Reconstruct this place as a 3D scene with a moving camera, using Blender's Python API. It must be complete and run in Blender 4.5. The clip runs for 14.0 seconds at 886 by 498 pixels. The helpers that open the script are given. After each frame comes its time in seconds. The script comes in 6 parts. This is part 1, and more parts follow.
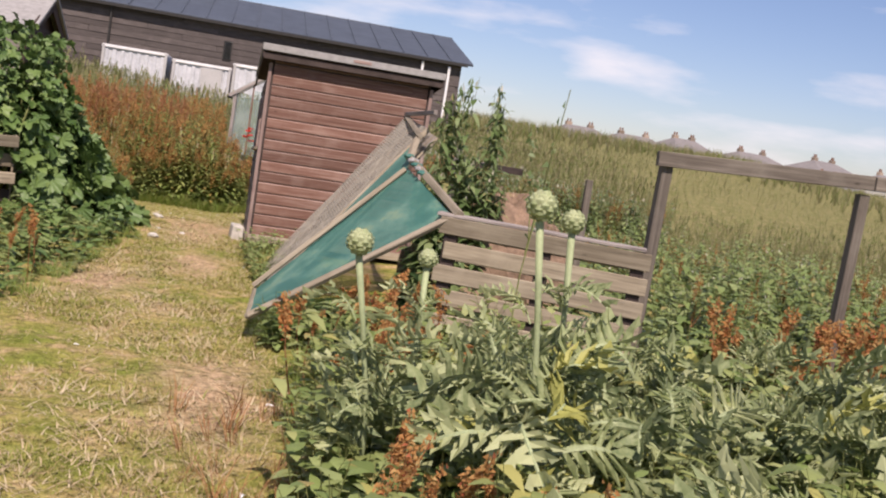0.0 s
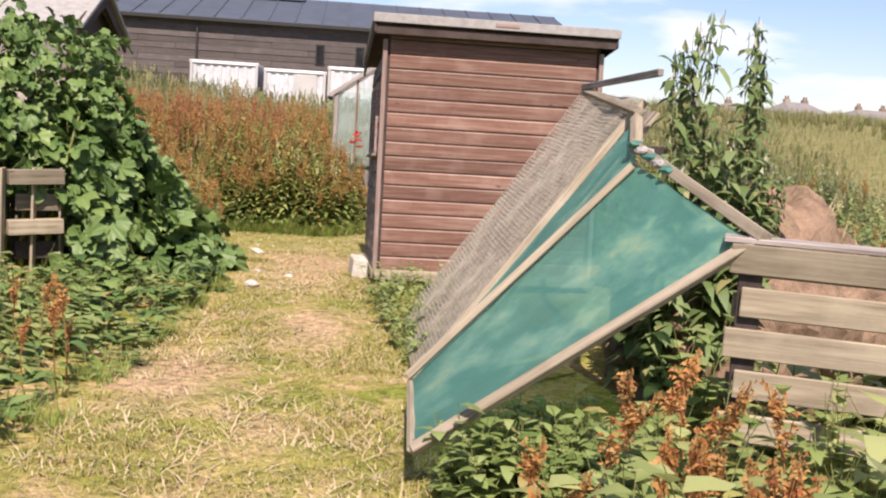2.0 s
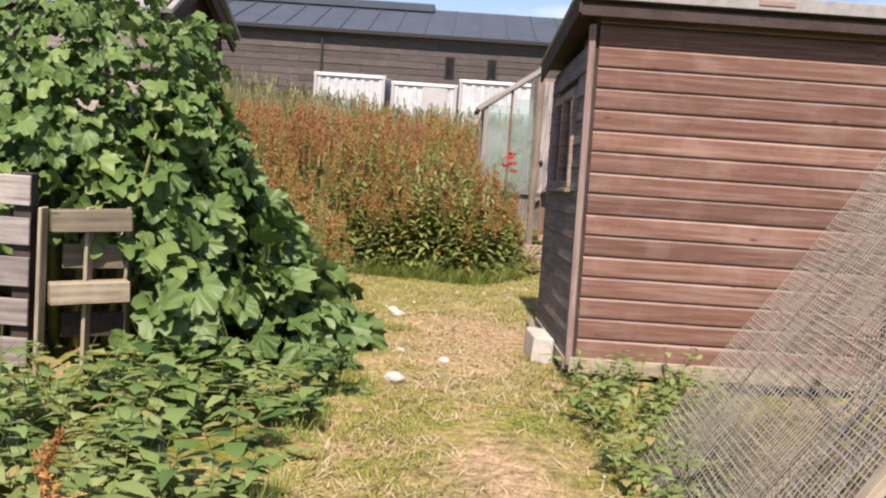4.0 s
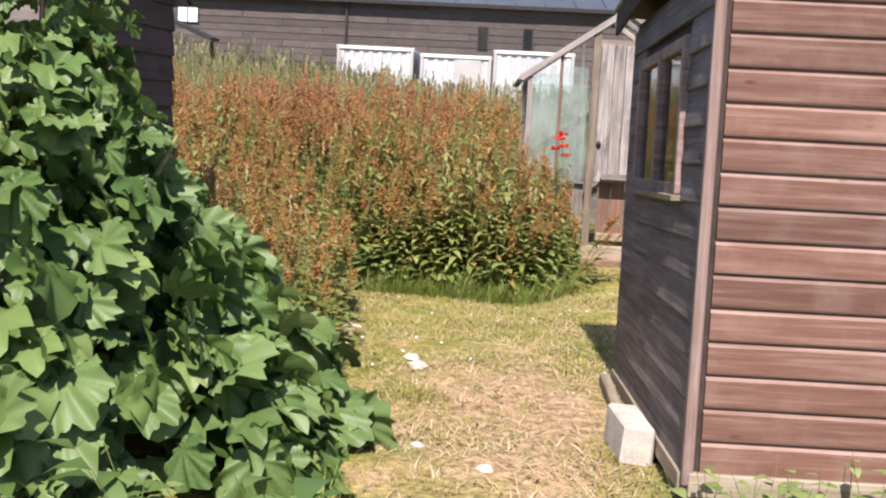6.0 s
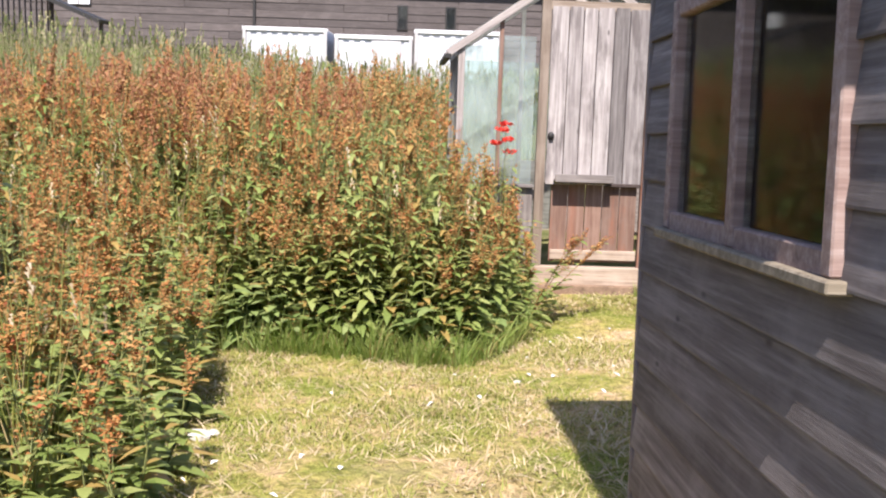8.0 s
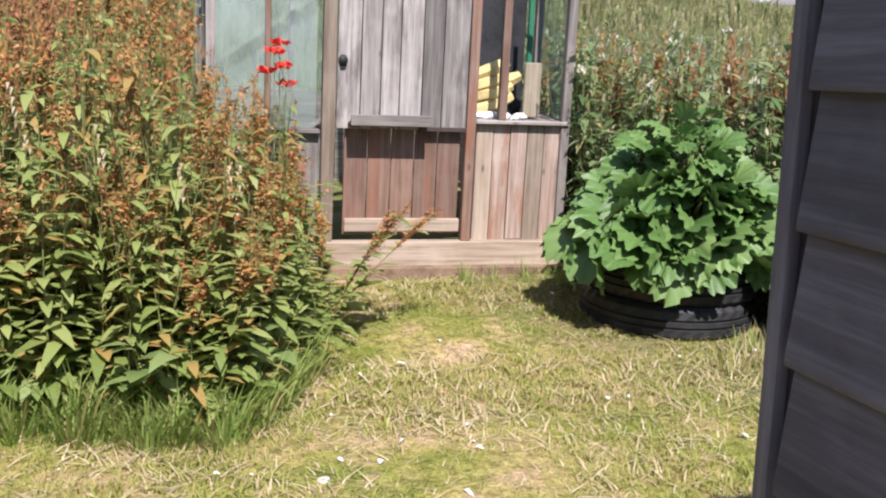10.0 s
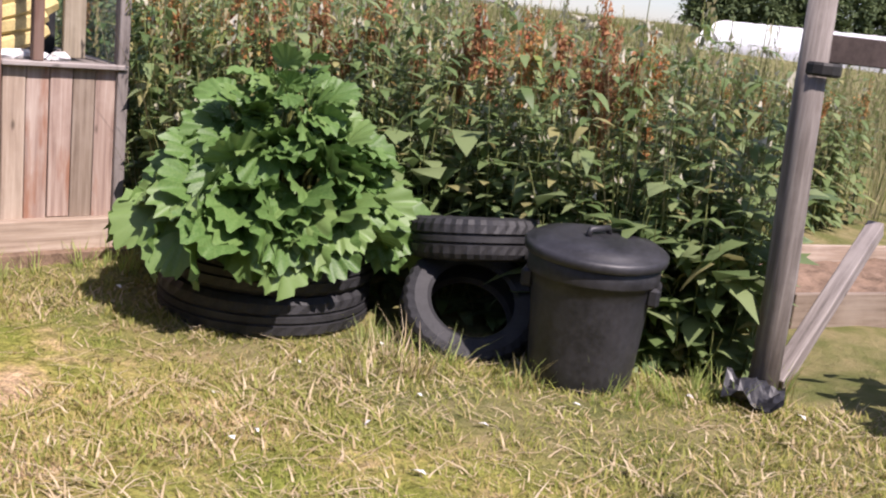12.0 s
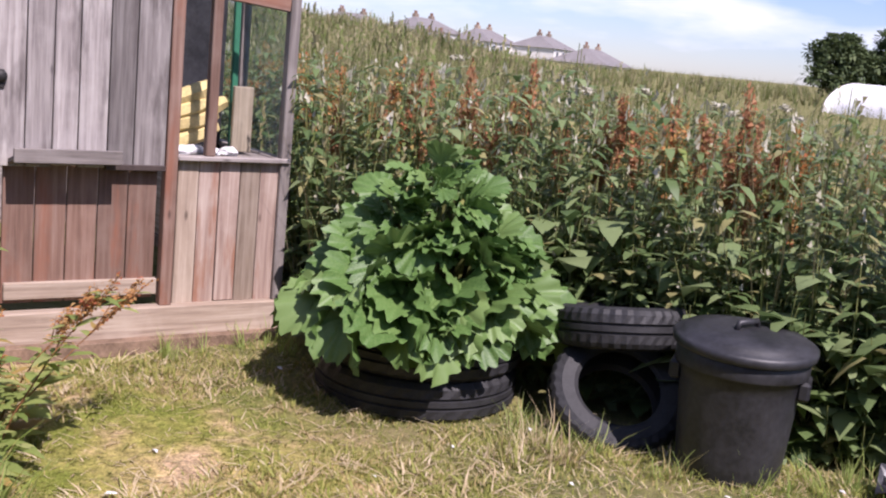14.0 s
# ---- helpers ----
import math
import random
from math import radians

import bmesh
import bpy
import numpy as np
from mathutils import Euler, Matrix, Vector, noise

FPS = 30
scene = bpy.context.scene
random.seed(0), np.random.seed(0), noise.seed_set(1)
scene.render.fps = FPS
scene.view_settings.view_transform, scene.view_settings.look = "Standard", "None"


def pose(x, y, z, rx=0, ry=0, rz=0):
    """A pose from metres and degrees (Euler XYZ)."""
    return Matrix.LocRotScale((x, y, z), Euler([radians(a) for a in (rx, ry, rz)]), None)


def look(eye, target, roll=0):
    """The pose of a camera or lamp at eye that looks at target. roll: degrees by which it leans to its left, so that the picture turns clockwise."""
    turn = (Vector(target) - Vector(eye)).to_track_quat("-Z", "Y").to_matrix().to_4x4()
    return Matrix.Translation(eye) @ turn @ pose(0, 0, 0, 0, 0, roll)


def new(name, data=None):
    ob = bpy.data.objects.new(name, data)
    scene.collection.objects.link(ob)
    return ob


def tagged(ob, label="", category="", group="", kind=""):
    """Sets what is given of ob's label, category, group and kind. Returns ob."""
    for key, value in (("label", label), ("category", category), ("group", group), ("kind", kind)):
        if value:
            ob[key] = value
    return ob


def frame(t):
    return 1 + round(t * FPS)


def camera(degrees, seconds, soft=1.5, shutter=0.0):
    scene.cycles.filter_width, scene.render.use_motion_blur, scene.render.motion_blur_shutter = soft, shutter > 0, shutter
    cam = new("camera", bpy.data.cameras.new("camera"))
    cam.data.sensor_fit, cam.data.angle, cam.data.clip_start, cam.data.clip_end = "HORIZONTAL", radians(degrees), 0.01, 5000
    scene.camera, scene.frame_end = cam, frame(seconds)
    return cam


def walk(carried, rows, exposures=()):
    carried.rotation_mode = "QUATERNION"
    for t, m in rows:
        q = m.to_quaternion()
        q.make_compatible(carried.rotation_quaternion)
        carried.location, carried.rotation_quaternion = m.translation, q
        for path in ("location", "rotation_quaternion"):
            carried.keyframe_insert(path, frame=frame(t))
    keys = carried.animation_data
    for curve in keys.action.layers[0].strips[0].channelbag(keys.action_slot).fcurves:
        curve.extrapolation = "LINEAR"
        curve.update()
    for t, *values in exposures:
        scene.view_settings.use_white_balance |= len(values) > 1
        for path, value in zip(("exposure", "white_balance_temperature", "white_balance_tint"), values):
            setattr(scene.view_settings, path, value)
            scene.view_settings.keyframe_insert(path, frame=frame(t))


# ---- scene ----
cam = camera(45.5, 14.0, 2.1)
PATH = [
    (0, (-0.155, -11.750, 1.510), (0.233, -9.799, 1.303), 9.09),
    (0.5, (-0.188, -11.079, 1.453), (0.138, -9.119, 1.226), 8.19),
    (1, (-0.215, -10.291, 1.367), (0.101, -8.347, 1.014), 6.09),
    (1.5, (-0.326, -9.380, 1.370), (-0.043, -7.429, 1.033), 4.43),
    (2, (-0.302, -8.663, 1.388), (-0.108, -6.687, 1.147), 3.49),
    (2.5, (-0.421, -8.014, 1.346), (-0.281, -6.024, 1.187), 4.01),
    (3, (-0.522, -7.335, 1.384), (-0.437, -5.348, 1.173), 4.43),
    (3.5, (-0.575, -6.639, 1.412), (-0.569, -4.652, 1.186), 4.61),
    (3.7, (-0.639, -6.350, 1.377), (-0.650, -4.361, 1.157), 4.28),
    (5.8, (-0.768, -3.902, 1.391), (-0.852, -1.927, 1.087), 3.17),
    (6, (-0.744, -3.632, 1.382), (-0.835, -1.653, 1.108), 2.86),
    (6.5, (-0.709, -3.028, 1.391), (-0.805, -1.048, 1.135), 3.15),
    (7, (-0.738, -2.439, 1.384), (-0.791, -0.459, 1.109), 2.82),
    (7.2, (-0.744, -2.205, 1.392), (-0.774, -0.225, 1.109), 2.45),
    (9.3, (-0.714, 0.343, 1.313), (-0.479, 2.301, 0.980), 2.76),
    (9.5, (-0.665, 0.583, 1.319), (-0.378, 2.529, 0.957), 2.94),
    (10, (-0.661, 1.041, 1.308), (-0.162, 2.929, 0.880), 2.88),
    (10.5, (-0.613, 1.484, 1.295), (0.065, 3.301, 0.807), 2.97),
    (11, (-0.557, 1.879, 1.248), (0.304, 3.604, 0.717), 3.47),
    (11.5, (-0.509, 2.096, 1.194), (0.617, 3.670, 0.688), 5.49),
    (12, (-0.513, 2.168, 1.171), (0.787, 3.622, 0.727), 6.53),
    (12.5, (-0.531, 2.251, 1.290), (0.749, 3.720, 0.842), 5.90),
    (13, (-0.602, 2.258, 1.288), (0.643, 3.769, 0.879), 5.83),
    (13.5, (-0.667, 2.195, 1.292), (0.518, 3.761, 0.916), 5.73),
    (14, (-0.709, 2.148, 1.297), (0.420, 3.762, 0.945), 5.63),
]
EXPOSURES = [(t, ev, k, g) for t, ev, k, g in ((0, 0.20, 6900, 24), (1, 0.04, 7000, 24), (1.5, 0.34, 7100, 26), (2, 0.66, 7000, 22), (2.5, 0.56, 6900, 20), (3, 0.46, 6900, 20), (3.7, 0.54, 6900, 20), (5.8, 0.68, 6600, 20), (6.5, 0.97, 6500, 20), (7, 1.07, 6500, 20), (9.3, 1.03, 6050, 16), (9.7, 0.90, 6050, 16), (10.2, 0.62, 6200, 16), (11, 0.42, 6600, 20), (12, 0.66, 6400, 26), (12.6, 1.32, 6000, 30), (13.1, 1.26, 6000, 30), (13.5, 0.72, 6000, 30), (14, 0.52, 6100, 30))]
walk(cam, [(t, look(eye, target, roll)) for t, eye, target, roll in PATH], EXPOSURES)

# ---------------------------------------------------------------- light
world = bpy.data.worlds.new("sky")
scene.world = world
world.use_nodes = True
wn = world.node_tree.nodes
sky = wn.new("ShaderNodeTexSky")
sky.sky_type = "NISHITA"
sky.sun_disc = False
sky.sun_elevation = radians(50)
sky.sun_rotation = radians(182)
sky.air_density, sky.dust_density, sky.ozone_density = 1.0, 0.3, 3.0
# thin fair-weather cloud on the sky itself
tcw = wn.new("ShaderNodeTexCoord")
mpw = wn.new("ShaderNodeMapping")
mpw.inputs["Scale"].default_value = (2.2, 2.2, 9.0)
nzw = wn.new("ShaderNodeTexNoise")
nzw.inputs["Scale"].default_value = 2.6
nzw.inputs["Detail"].default_value = 7
rpw = wn.new("ShaderNodeValToRGB")
rpw.color_ramp.elements[0].position, rpw.color_ramp.elements[1].position = 0.48, 0.68
rpw.color_ramp.elements[1].color = (0.75, 0.75, 0.75, 1)
mxw = wn.new("ShaderNodeMixRGB")
mxw.inputs[2].default_value = (9.5, 9.8, 10.2, 1)
wl = world.node_tree.links
wl.new(tcw.outputs["Generated"], mpw.inputs["Vector"])
wl.new(mpw.outputs["Vector"], nzw.inputs["Vector"])
wl.new(nzw.outputs["Fac"], rpw.inputs["Fac"])
wl.new(rpw.outputs["Color"], mxw.inputs["Fac"])
cool = wn.new("ShaderNodeMixRGB")
cool.blend_type = "MULTIPLY"
cool.inputs[0].default_value = 1.0
cool.inputs[2].default_value = (0.93, 0.98, 1.12, 1)
wl.new(sky.outputs["Color"], cool.inputs[1])
wl.new(cool.outputs["Color"], mxw.inputs[1])
wl.new(mxw.outputs["Color"], wn["Background"].inputs["Color"])
wn["Background"].inputs["Strength"].default_value = 0.085
sun = new("sun", bpy.data.lights.new("sun", "SUN"))
sun.data.energy, sun.data.angle, sun.data.color = 5.0, radians(0.6), (1.0, 0.94, 0.84)
sun.matrix_world = look((-0.4, -10.0, 12.6), (0, 0, 0))

# ---------------------------------------------------------------- materials
def nodes_of(name):
    m = bpy.data.materials.new(name)
    m.use_nodes = True
    return m, m.node_tree.nodes, m.node_tree.links, m.node_tree.nodes["Principled BSDF"]


def ramp(n, l, fac, stops):
    r = n.new("ShaderNodeValToRGB")
    while len(r.color_ramp.elements) < len(stops):
        r.color_ramp.elements.new(0.5)
    for e, (p, c) in zip(r.color_ramp.elements, stops):
        e.position, e.color = p, (*c, 1)
    l.new(fac, r.inputs["Fac"])
    return r.outputs["Color"]


def mixc(n, l, fac, a, b, mode="MIX"):
    m = n.new("ShaderNodeMixRGB")
    m.blend_type = mode
    for sock, v in ((m.inputs[0], fac), (m.inputs[1], a), (m.inputs[2], b)):
        if isinstance(v, (int, float)):
            sock.default_value = v
        elif isinstance(v, tuple):
            sock.default_value = (*v, 1)
        else:
            l.new(v, sock)
    return m.outputs["Color"]


def noise_tex(n, l, vec, scale, detail=5.0, rough=0.6):
    t = n.new("ShaderNodeTexNoise")
    t.inputs["Scale"].default_value, t.inputs["Detail"].default_value, t.inputs["Roughness"].default_value = scale, detail, rough
    if vec:
        l.new(vec, t.inputs["Vector"])
    return t.outputs["Fac"]


def coords(n, l, scale=(1, 1, 1), shift=True):
    tc = n.new("ShaderNodeTexCoord")
    mp = n.new("ShaderNodeMapping")
    mp.inputs["Scale"].default_value = scale
    l.new(tc.outputs["Object"], mp.inputs["Vector"])
    if shift:
        oi = n.new("ShaderNodeObjectInfo")
        cm = n.new("ShaderNodeVectorMath")
        cm.operation = "MULTIPLY_ADD"
        cm.inputs[1].default_value = (37.0, 53.0, 71.0)
        l.new(oi.outputs["Random"], cm.inputs[0])
        l.new(mp.outputs["Vector"], cm.inputs[2])
        return cm.outputs["Vector"]
    return mp.outputs["Vector"]


def bump(n, l, b, height, strength=0.4, dist=0.004):
    bp = n.new("ShaderNodeBump")
    bp.inputs["Strength"].default_value, bp.inputs["Distance"].default_value = strength, dist
    l.new(height, bp.inputs["Height"])
    l.new(bp.outputs["Normal"], b.inputs["Normal"])


def wood(name, stops, along="x", rough=0.8, vary=0.35, strength=0.5, stain=None):
    """Weathered timber: grain runs along one local axis, tone differs from board to board."""
    m, n, l, b = nodes_of(name)
    sc = {"x": (1.2, 26, 26), "y": (26, 1.2, 26), "z": (26, 26, 1.2)}[along]
    grain = noise_tex(n, l, coords(n, l, sc), 1.6, 8, 0.65)
    blot = noise_tex(n, l, coords(n, l), 3.5, 5, 0.6)
    col = ramp(n, l, grain, [(0.28, stops[0]), (0.5, stops[1]), (0.72, stops[2])])
    dark = tuple(c * 0.55 for c in stops[0])
    col = mixc(n, l, ramp(n, l, blot, [(0.5, (0, 0, 0)), (0.75, (0.7, 0.7, 0.7))]), col, stops[2])
    oi = n.new("ShaderNodeObjectInfo")
    tone = ramp(n, l, oi.outputs["Random"], [(0, (1 - vary,) * 3), (1, (1 + vary * 0.5,) * 3)])
    col = mixc(n, l, 1.0, col, tone, "MULTIPLY")
    if stain:
        sn = noise_tex(n, l, coords(n, l, {"x": (1.5, 7, 7), "y": (7, 1.5, 7), "z": (7, 7, 1.5)}[along]), 1.3, 5, 0.6)
        col = mixc(n, l, ramp(n, l, sn, [(0.53, (0, 0, 0)), (0.66, (0.75, 0.75, 0.75))]), col, stain)
    # knots
    vo = n.new("ShaderNodeTexVoronoi")
    vo.inputs["Scale"].default_value = 5.0
    l.new(coords(n, l, {"x": (0.6, 1.6, 1.6), "y": (1.6, 0.6, 1.6), "z": (1.6, 1.6, 0.6)}[along]), vo.inputs["Vector"])
    col = mixc(n, l, ramp(n, l, vo.outputs["Distance"], [(0.03, (0.85, 0.85, 0.85)), (0.09, (0, 0, 0))]), col, dark)
    l.new(col, b.inputs["Base Color"])
    b.inputs["Roughness"].default_value = rough
    b.inputs["Specular IOR Level"].default_value = 0.3
    bump(n, l, b, grain, strength, 0.004)
    return m


def plain(name, col, rough=0.6, metal=0.0, vary=0.12, scale=8.0, bumps=0.2, spec=0.5):
    m, n, l, b = nodes_of(name)
    v = coords(n, l)
    a = noise_tex(n, l, v, scale, 6, 0.65)
    c = noise_tex(n, l, v, scale * 9, 3, 0.5)
    lo = tuple(x * (1 - 2 * vary) for x in col)
    hi = tuple(min(1, x * (1 + 1.6 * vary)) for x in col)
    base = ramp(n, l, a, [(0.3, lo), (0.5, col), (0.72, hi)])
    base = mixc(n, l, 0.25, base, ramp(n, l, c, [(0.35, lo), (0.65, hi)]))
    l.new(base, b.inputs["Base Color"])
    b.inputs["Roughness"].default_value, b.inputs["Metallic"].default_value = rough, metal
    b.inputs["Specular IOR Level"].default_value = spec
    bump(n, l, b, c, bumps, 0.003)
    return m


def leafy(name, lo, mid, hi, rough=0.5, through_light=0.3, patch=0.0, patch_col=(0.3, 0.2, 0.08), per_object=False, spec=0.4):
    """Leaf: tone differs from leaf to leaf, some light passes through it."""
    m, n, l, b = nodes_of(name)
    if per_object:
        rnd = n.new("ShaderNodeObjectInfo").outputs["Random"]
    else:
        rnd = n.new("ShaderNodeNewGeometry").outputs["Random Per Island"]
    col = ramp(n, l, rnd, [(0.0, lo), (0.5, mid), (1.0, hi)])
    tc = n.new("ShaderNodeTexCoord")
    big = noise_tex(n, l, tc.outputs["Object"], 1.3 if not per_object else 14.0, 3)
    col = mixc(n, l, ramp(n, l, big, [(0.35, (0, 0, 0)), (0.7, (0.55, 0.55, 0.55))]), col, hi)
    if patch:
        pn = n.new("ShaderNodeMath")
        pn.operation = "GREATER_THAN"
        pn.inputs[1].default_value = 1 - patch
        fr = n.new("ShaderNodeMath")
        fr.operation = "FRACT"
        mu = n.new("ShaderNodeMath")
        mu.operation = "MULTIPLY"
        mu.inputs[1].default_value = 17.31
        l.new(rnd, mu.inputs[0])
        l.new(mu.outputs[0], fr.inputs[0])
        l.new(fr.outputs[0], pn.inputs[0])
        col = mixc(n, l, pn.outputs[0], col, patch_col)
    l.new(col, b.inputs["Base Color"])
    b.inputs["Roughness"].default_value = rough
    b.inputs["Specular IOR Level"].default_value = spec
    tr = n.new("ShaderNodeBsdfTranslucent")
    l.new(col, tr.inputs["Color"])
    mx = n.new("ShaderNodeMixShader")
    mx.inputs[0].default_value = through_light
    out = n["Material Output"]
    l.new(b.outputs[0], mx.inputs[1])
    l.new(tr.outputs[0], mx.inputs[2])
    l.new(mx.outputs[0], out.inputs["Surface"])
    return m


M_RED = wood("red_stained_boards", [(0.12, 0.057, 0.040), (0.178, 0.092, 0.067), (0.28, 0.185, 0.148)], "x", 0.75, 0.3, 0.5)
# paler board edges: wear, plus the sunlit lip put into the colour
M_REDWORNLIT = wood("sunlit_worn_board_edge", [(0.17, 0.095, 0.075), (0.25, 0.16, 0.13), (0.37, 0.275, 0.235)], "x", 0.8, 0.25, 0.4)
M_DARKBOARD = wood("dark_grey_boards", [(0.085, 0.07, 0.067), (0.155, 0.132, 0.126), (0.28, 0.25, 0.242)], "x", 0.75, 0.3, 0.6)
M_GREY = wood("grey_weathered_wood", [(0.12, 0.102, 0.093), (0.27, 0.235, 0.215), (0.43, 0.385, 0.355)], "x", 0.85, 0.4, 0.8)
M_DOOR = wood("silver_grey_door_wood", [(0.13, 0.11, 0.105), (0.27, 0.24, 0.225), (0.42, 0.385, 0.36)], "x", 0.85, 0.45, 0.8, (0.085, 0.07, 0.066))
M_TAN = wood("tan_weathered_wood", [(0.18, 0.132, 0.098), (0.31, 0.24, 0.182), (0.43, 0.355, 0.285)], "x", 0.85, 0.4, 0.7)
M_BROWNWOOD = wood("red_brown_wood", [(0.13, 0.076, 0.055), (0.225, 0.135, 0.10), (0.31, 0.215, 0.17)], "x", 0.8, 0.3, 0.6, (0.24, 0.10, 0.06))
M_PALE = wood("pale_wood", [(0.17, 0.14, 0.10), (0.285, 0.24, 0.175), (0.41, 0.355, 0.275)], "x", 0.85, 0.3, 0.5)
M_TRIM = wood("grey_brown_trim", [(0.17, 0.11, 0.095), (0.27, 0.19, 0.165), (0.40, 0.32, 0.29)], "x", 0.8, 0.15, 0.4)
M_POST = wood("grey_brown_post", [(0.08, 0.068, 0.058), (0.15, 0.13, 0.115), (0.26, 0.235, 0.21)], "z", 0.85, 0.2, 0.7)
M_RAIL = wood("grey_brown_rail", [(0.09, 0.075, 0.06), (0.16, 0.135, 0.11), (0.26, 0.23, 0.19)], "x", 0.85, 0.25, 0.6)
M_FELT = plain("grey_roof_felt", (0.30, 0.29, 0.28), 0.9, 0, 0.15, 14, 0.5, 0.2)
M_OLDPALLET = wood("brown_grey_pallet_wood", [(0.16, 0.13, 0.09), (0.29, 0.24, 0.17), (0.43, 0.37, 0.27)], "x", 0.85, 0.4, 0.7)
M_BARK = plain("dark_timber", (0.06, 0.045, 0.04), 0.85, 0, 0.25, 6, 0.3, 0.2)
M_BARN = wood("brown_grey_barn_cladding", [(0.062, 0.052, 0.050), (0.095, 0.080, 0.075), (0.135, 0.115, 0.108)], "x", 0.9, 0.25, 0.3)
M_SLATE = plain("slate_blue_roof_sheet", (0.065, 0.080, 0.105), 0.6, 0, 0.12, 1.2, 0.1, 0.3)
M_WHITE = plain("white_painted_metal", (0.72, 0.72, 0.72), 0.5, 0, 0.07, 1.6, 0.1)
M_DIRTYWHITE = plain("dirty_white_sheet_metal", (0.50, 0.51, 0.53), 0.55, 0, 0.16, 1.4, 0.15)
M_CREAM = plain("grey_painted_panel", (0.42, 0.41, 0.40), 0.6, 0, 0.08, 1.8, 0.1)
M_RUBBER = plain("worn_black_rubber", (0.024, 0.024, 0.026), 0.6, 0, 0.3, 10, 0.3, 0.4)
M_PLASTIC = plain("scuffed_black_plastic", (0.030, 0.030, 0.034), 0.42, 0, 0.35, 7, 0.15, 0.5)
M_BIN = plain("dusty_black_plastic", (0.026, 0.026, 0.030), 0.5, 0, 0.42, 5, 0.2, 0.5)
M_STONE = plain("pale_concrete", (0.50, 0.47, 0.42), 0.9, 0, 0.15, 9, 0.6, 0.2)
M_SOIL = plain("dry_brown_soil", (0.22, 0.15, 0.105), 0.95, 0, 0.3, 9, 0.9, 0.1)
M_WIRE = plain("rusty_galvanised_wire", (0.36, 0.33, 0.28), 0.6, 0.3, 0.25, 12, 0.1, 0.4)
M_STEM = plain("green_brown_stem", (0.18, 0.20, 0.07), 0.6, 0, 0.25, 9, 0.2, 0.3)
M_RUSTSTEM = plain("rust_red_stem", (0.26, 0.13, 0.055), 0.7, 0, 0.3, 9, 0.2, 0.2)
M_BLACK = plain("black_iron", (0.03, 0.028, 0.026), 0.6, 0.2, 0.2, 9, 0.2, 0.4)

GL, gn, gl, gb = nodes_of("old_glass")
gb.inputs["Base Color"].default_value = (0.85, 0.93, 0.90, 1)
gb.inputs["Roughness"].default_value = 0.04
gb.inputs["Transmission Weight"].default_value = 1.0
gb.inputs["IOR"].default_value = 1.12
M_GLASS = GL
M_DIRTY, gn, gl, gb = nodes_of("dusty_greenhouse_glass")
dg = noise_tex(gn, gl, coords(gn, gl), 3.0, 6)
gb.inputs["Base Color"].default_value = (0.62, 0.66, 0.66, 1)
gb.inputs["Roughness"].default_value = 0.25
dt = gn.new("ShaderNodeBsdfTransparent")
dt.inputs["Color"].default_value = (0.86, 0.92, 0.90, 1)
dm = gn.new("ShaderNodeMixShader")
gl.new(ramp(gn, gl, dg, [(0.3, (0.05, 0.05, 0.05)), (0.75, (0.24, 0.24, 0.24))]), dm.inputs[0])
gl.new(dt.outputs[0], dm.inputs[1])
gl.new(gb.outputs[0], dm.inputs[2])
gl.new(dm.outputs[0], gn["Material Output"].inputs["Surface"])

# green shade netting: woven, half see-through, pale sheen and yellow-green patches put into colour
M_NET, gn, gl, gb = nodes_of("green_shade_netting")
nv = coords(gn, gl)
n1 = noise_tex(gn, gl, nv, 2.6, 5)
n2 = noise_tex(gn, gl, nv, 420, 1)
nc = ramp(gn, gl, n1, [(0.30, (0.045, 0.165, 0.138)), (0.50, (0.075, 0.235, 0.195)), (0.60, (0.16, 0.35, 0.28)), (0.70, (0.34, 0.46, 0.29))])
nc = mixc(gn, gl, 0.25, nc, ramp(gn, gl, n2, [(0.4, (0.02, 0.09, 0.075)), (0.6, (0.12, 0.36, 0.30))]))
gl.new(nc, gb.inputs["Base Color"])
gb.inputs["Roughness"].default_value = 0.55
nt = gn.new("ShaderNodeBsdfTransparent")
nt.inputs["Color"].default_value = (0.55, 0.8, 0.72, 1)
nl = gn.new("ShaderNodeBsdfTranslucent")
gl.new(nc, nl.inputs["Color"])
na, nb = gn.new("ShaderNodeMixShader"), gn.new("ShaderNodeMixShader")
na.inputs[0].default_value, nb.inputs[0].default_value = 0.25, 0.20
gl.new(gb.outputs[0], na.inputs[1])
gl.new(nl.outputs[0], na.inputs[2])
gl.new(na.outputs[0], nb.inputs[1])
gl.new(nt.outputs[0], nb.inputs[2])
gl.new(nb.outputs[0], gn["Material Output"].inputs["Surface"])

# leaves
M_MALLOW = leafy("mallow_leaf", (0.045, 0.10, 0.025), (0.08, 0.15, 0.04), (0.16, 0.235, 0.085), 0.5, 0.14, per_object=True, spec=0.35)
M_MALLOW2 = leafy("mallow_leaf_mass", (0.042, 0.095, 0.022), (0.08, 0.15, 0.036), (0.18, 0.255, 0.08), 0.5, 0.16)
M_RHUB = leafy("rhubarb_leaf", (0.055, 0.125, 0.026), (0.09, 0.18, 0.042), (0.175, 0.265, 0.085), 0.5, 0.18, per_object=True)
M_RHUBSTEM = plain("rhubarb_stalk", (0.16, 0.17, 0.05), 0.5, 0, 0.3, 8, 0.1)
M_ARTI = leafy("artichoke_leaf", (0.12, 0.17, 0.07), (0.23, 0.28, 0.12), (0.45, 0.48, 0.26), 0.6, 0.25, 0.12, (0.38, 0.38, 0.11), per_object=True)
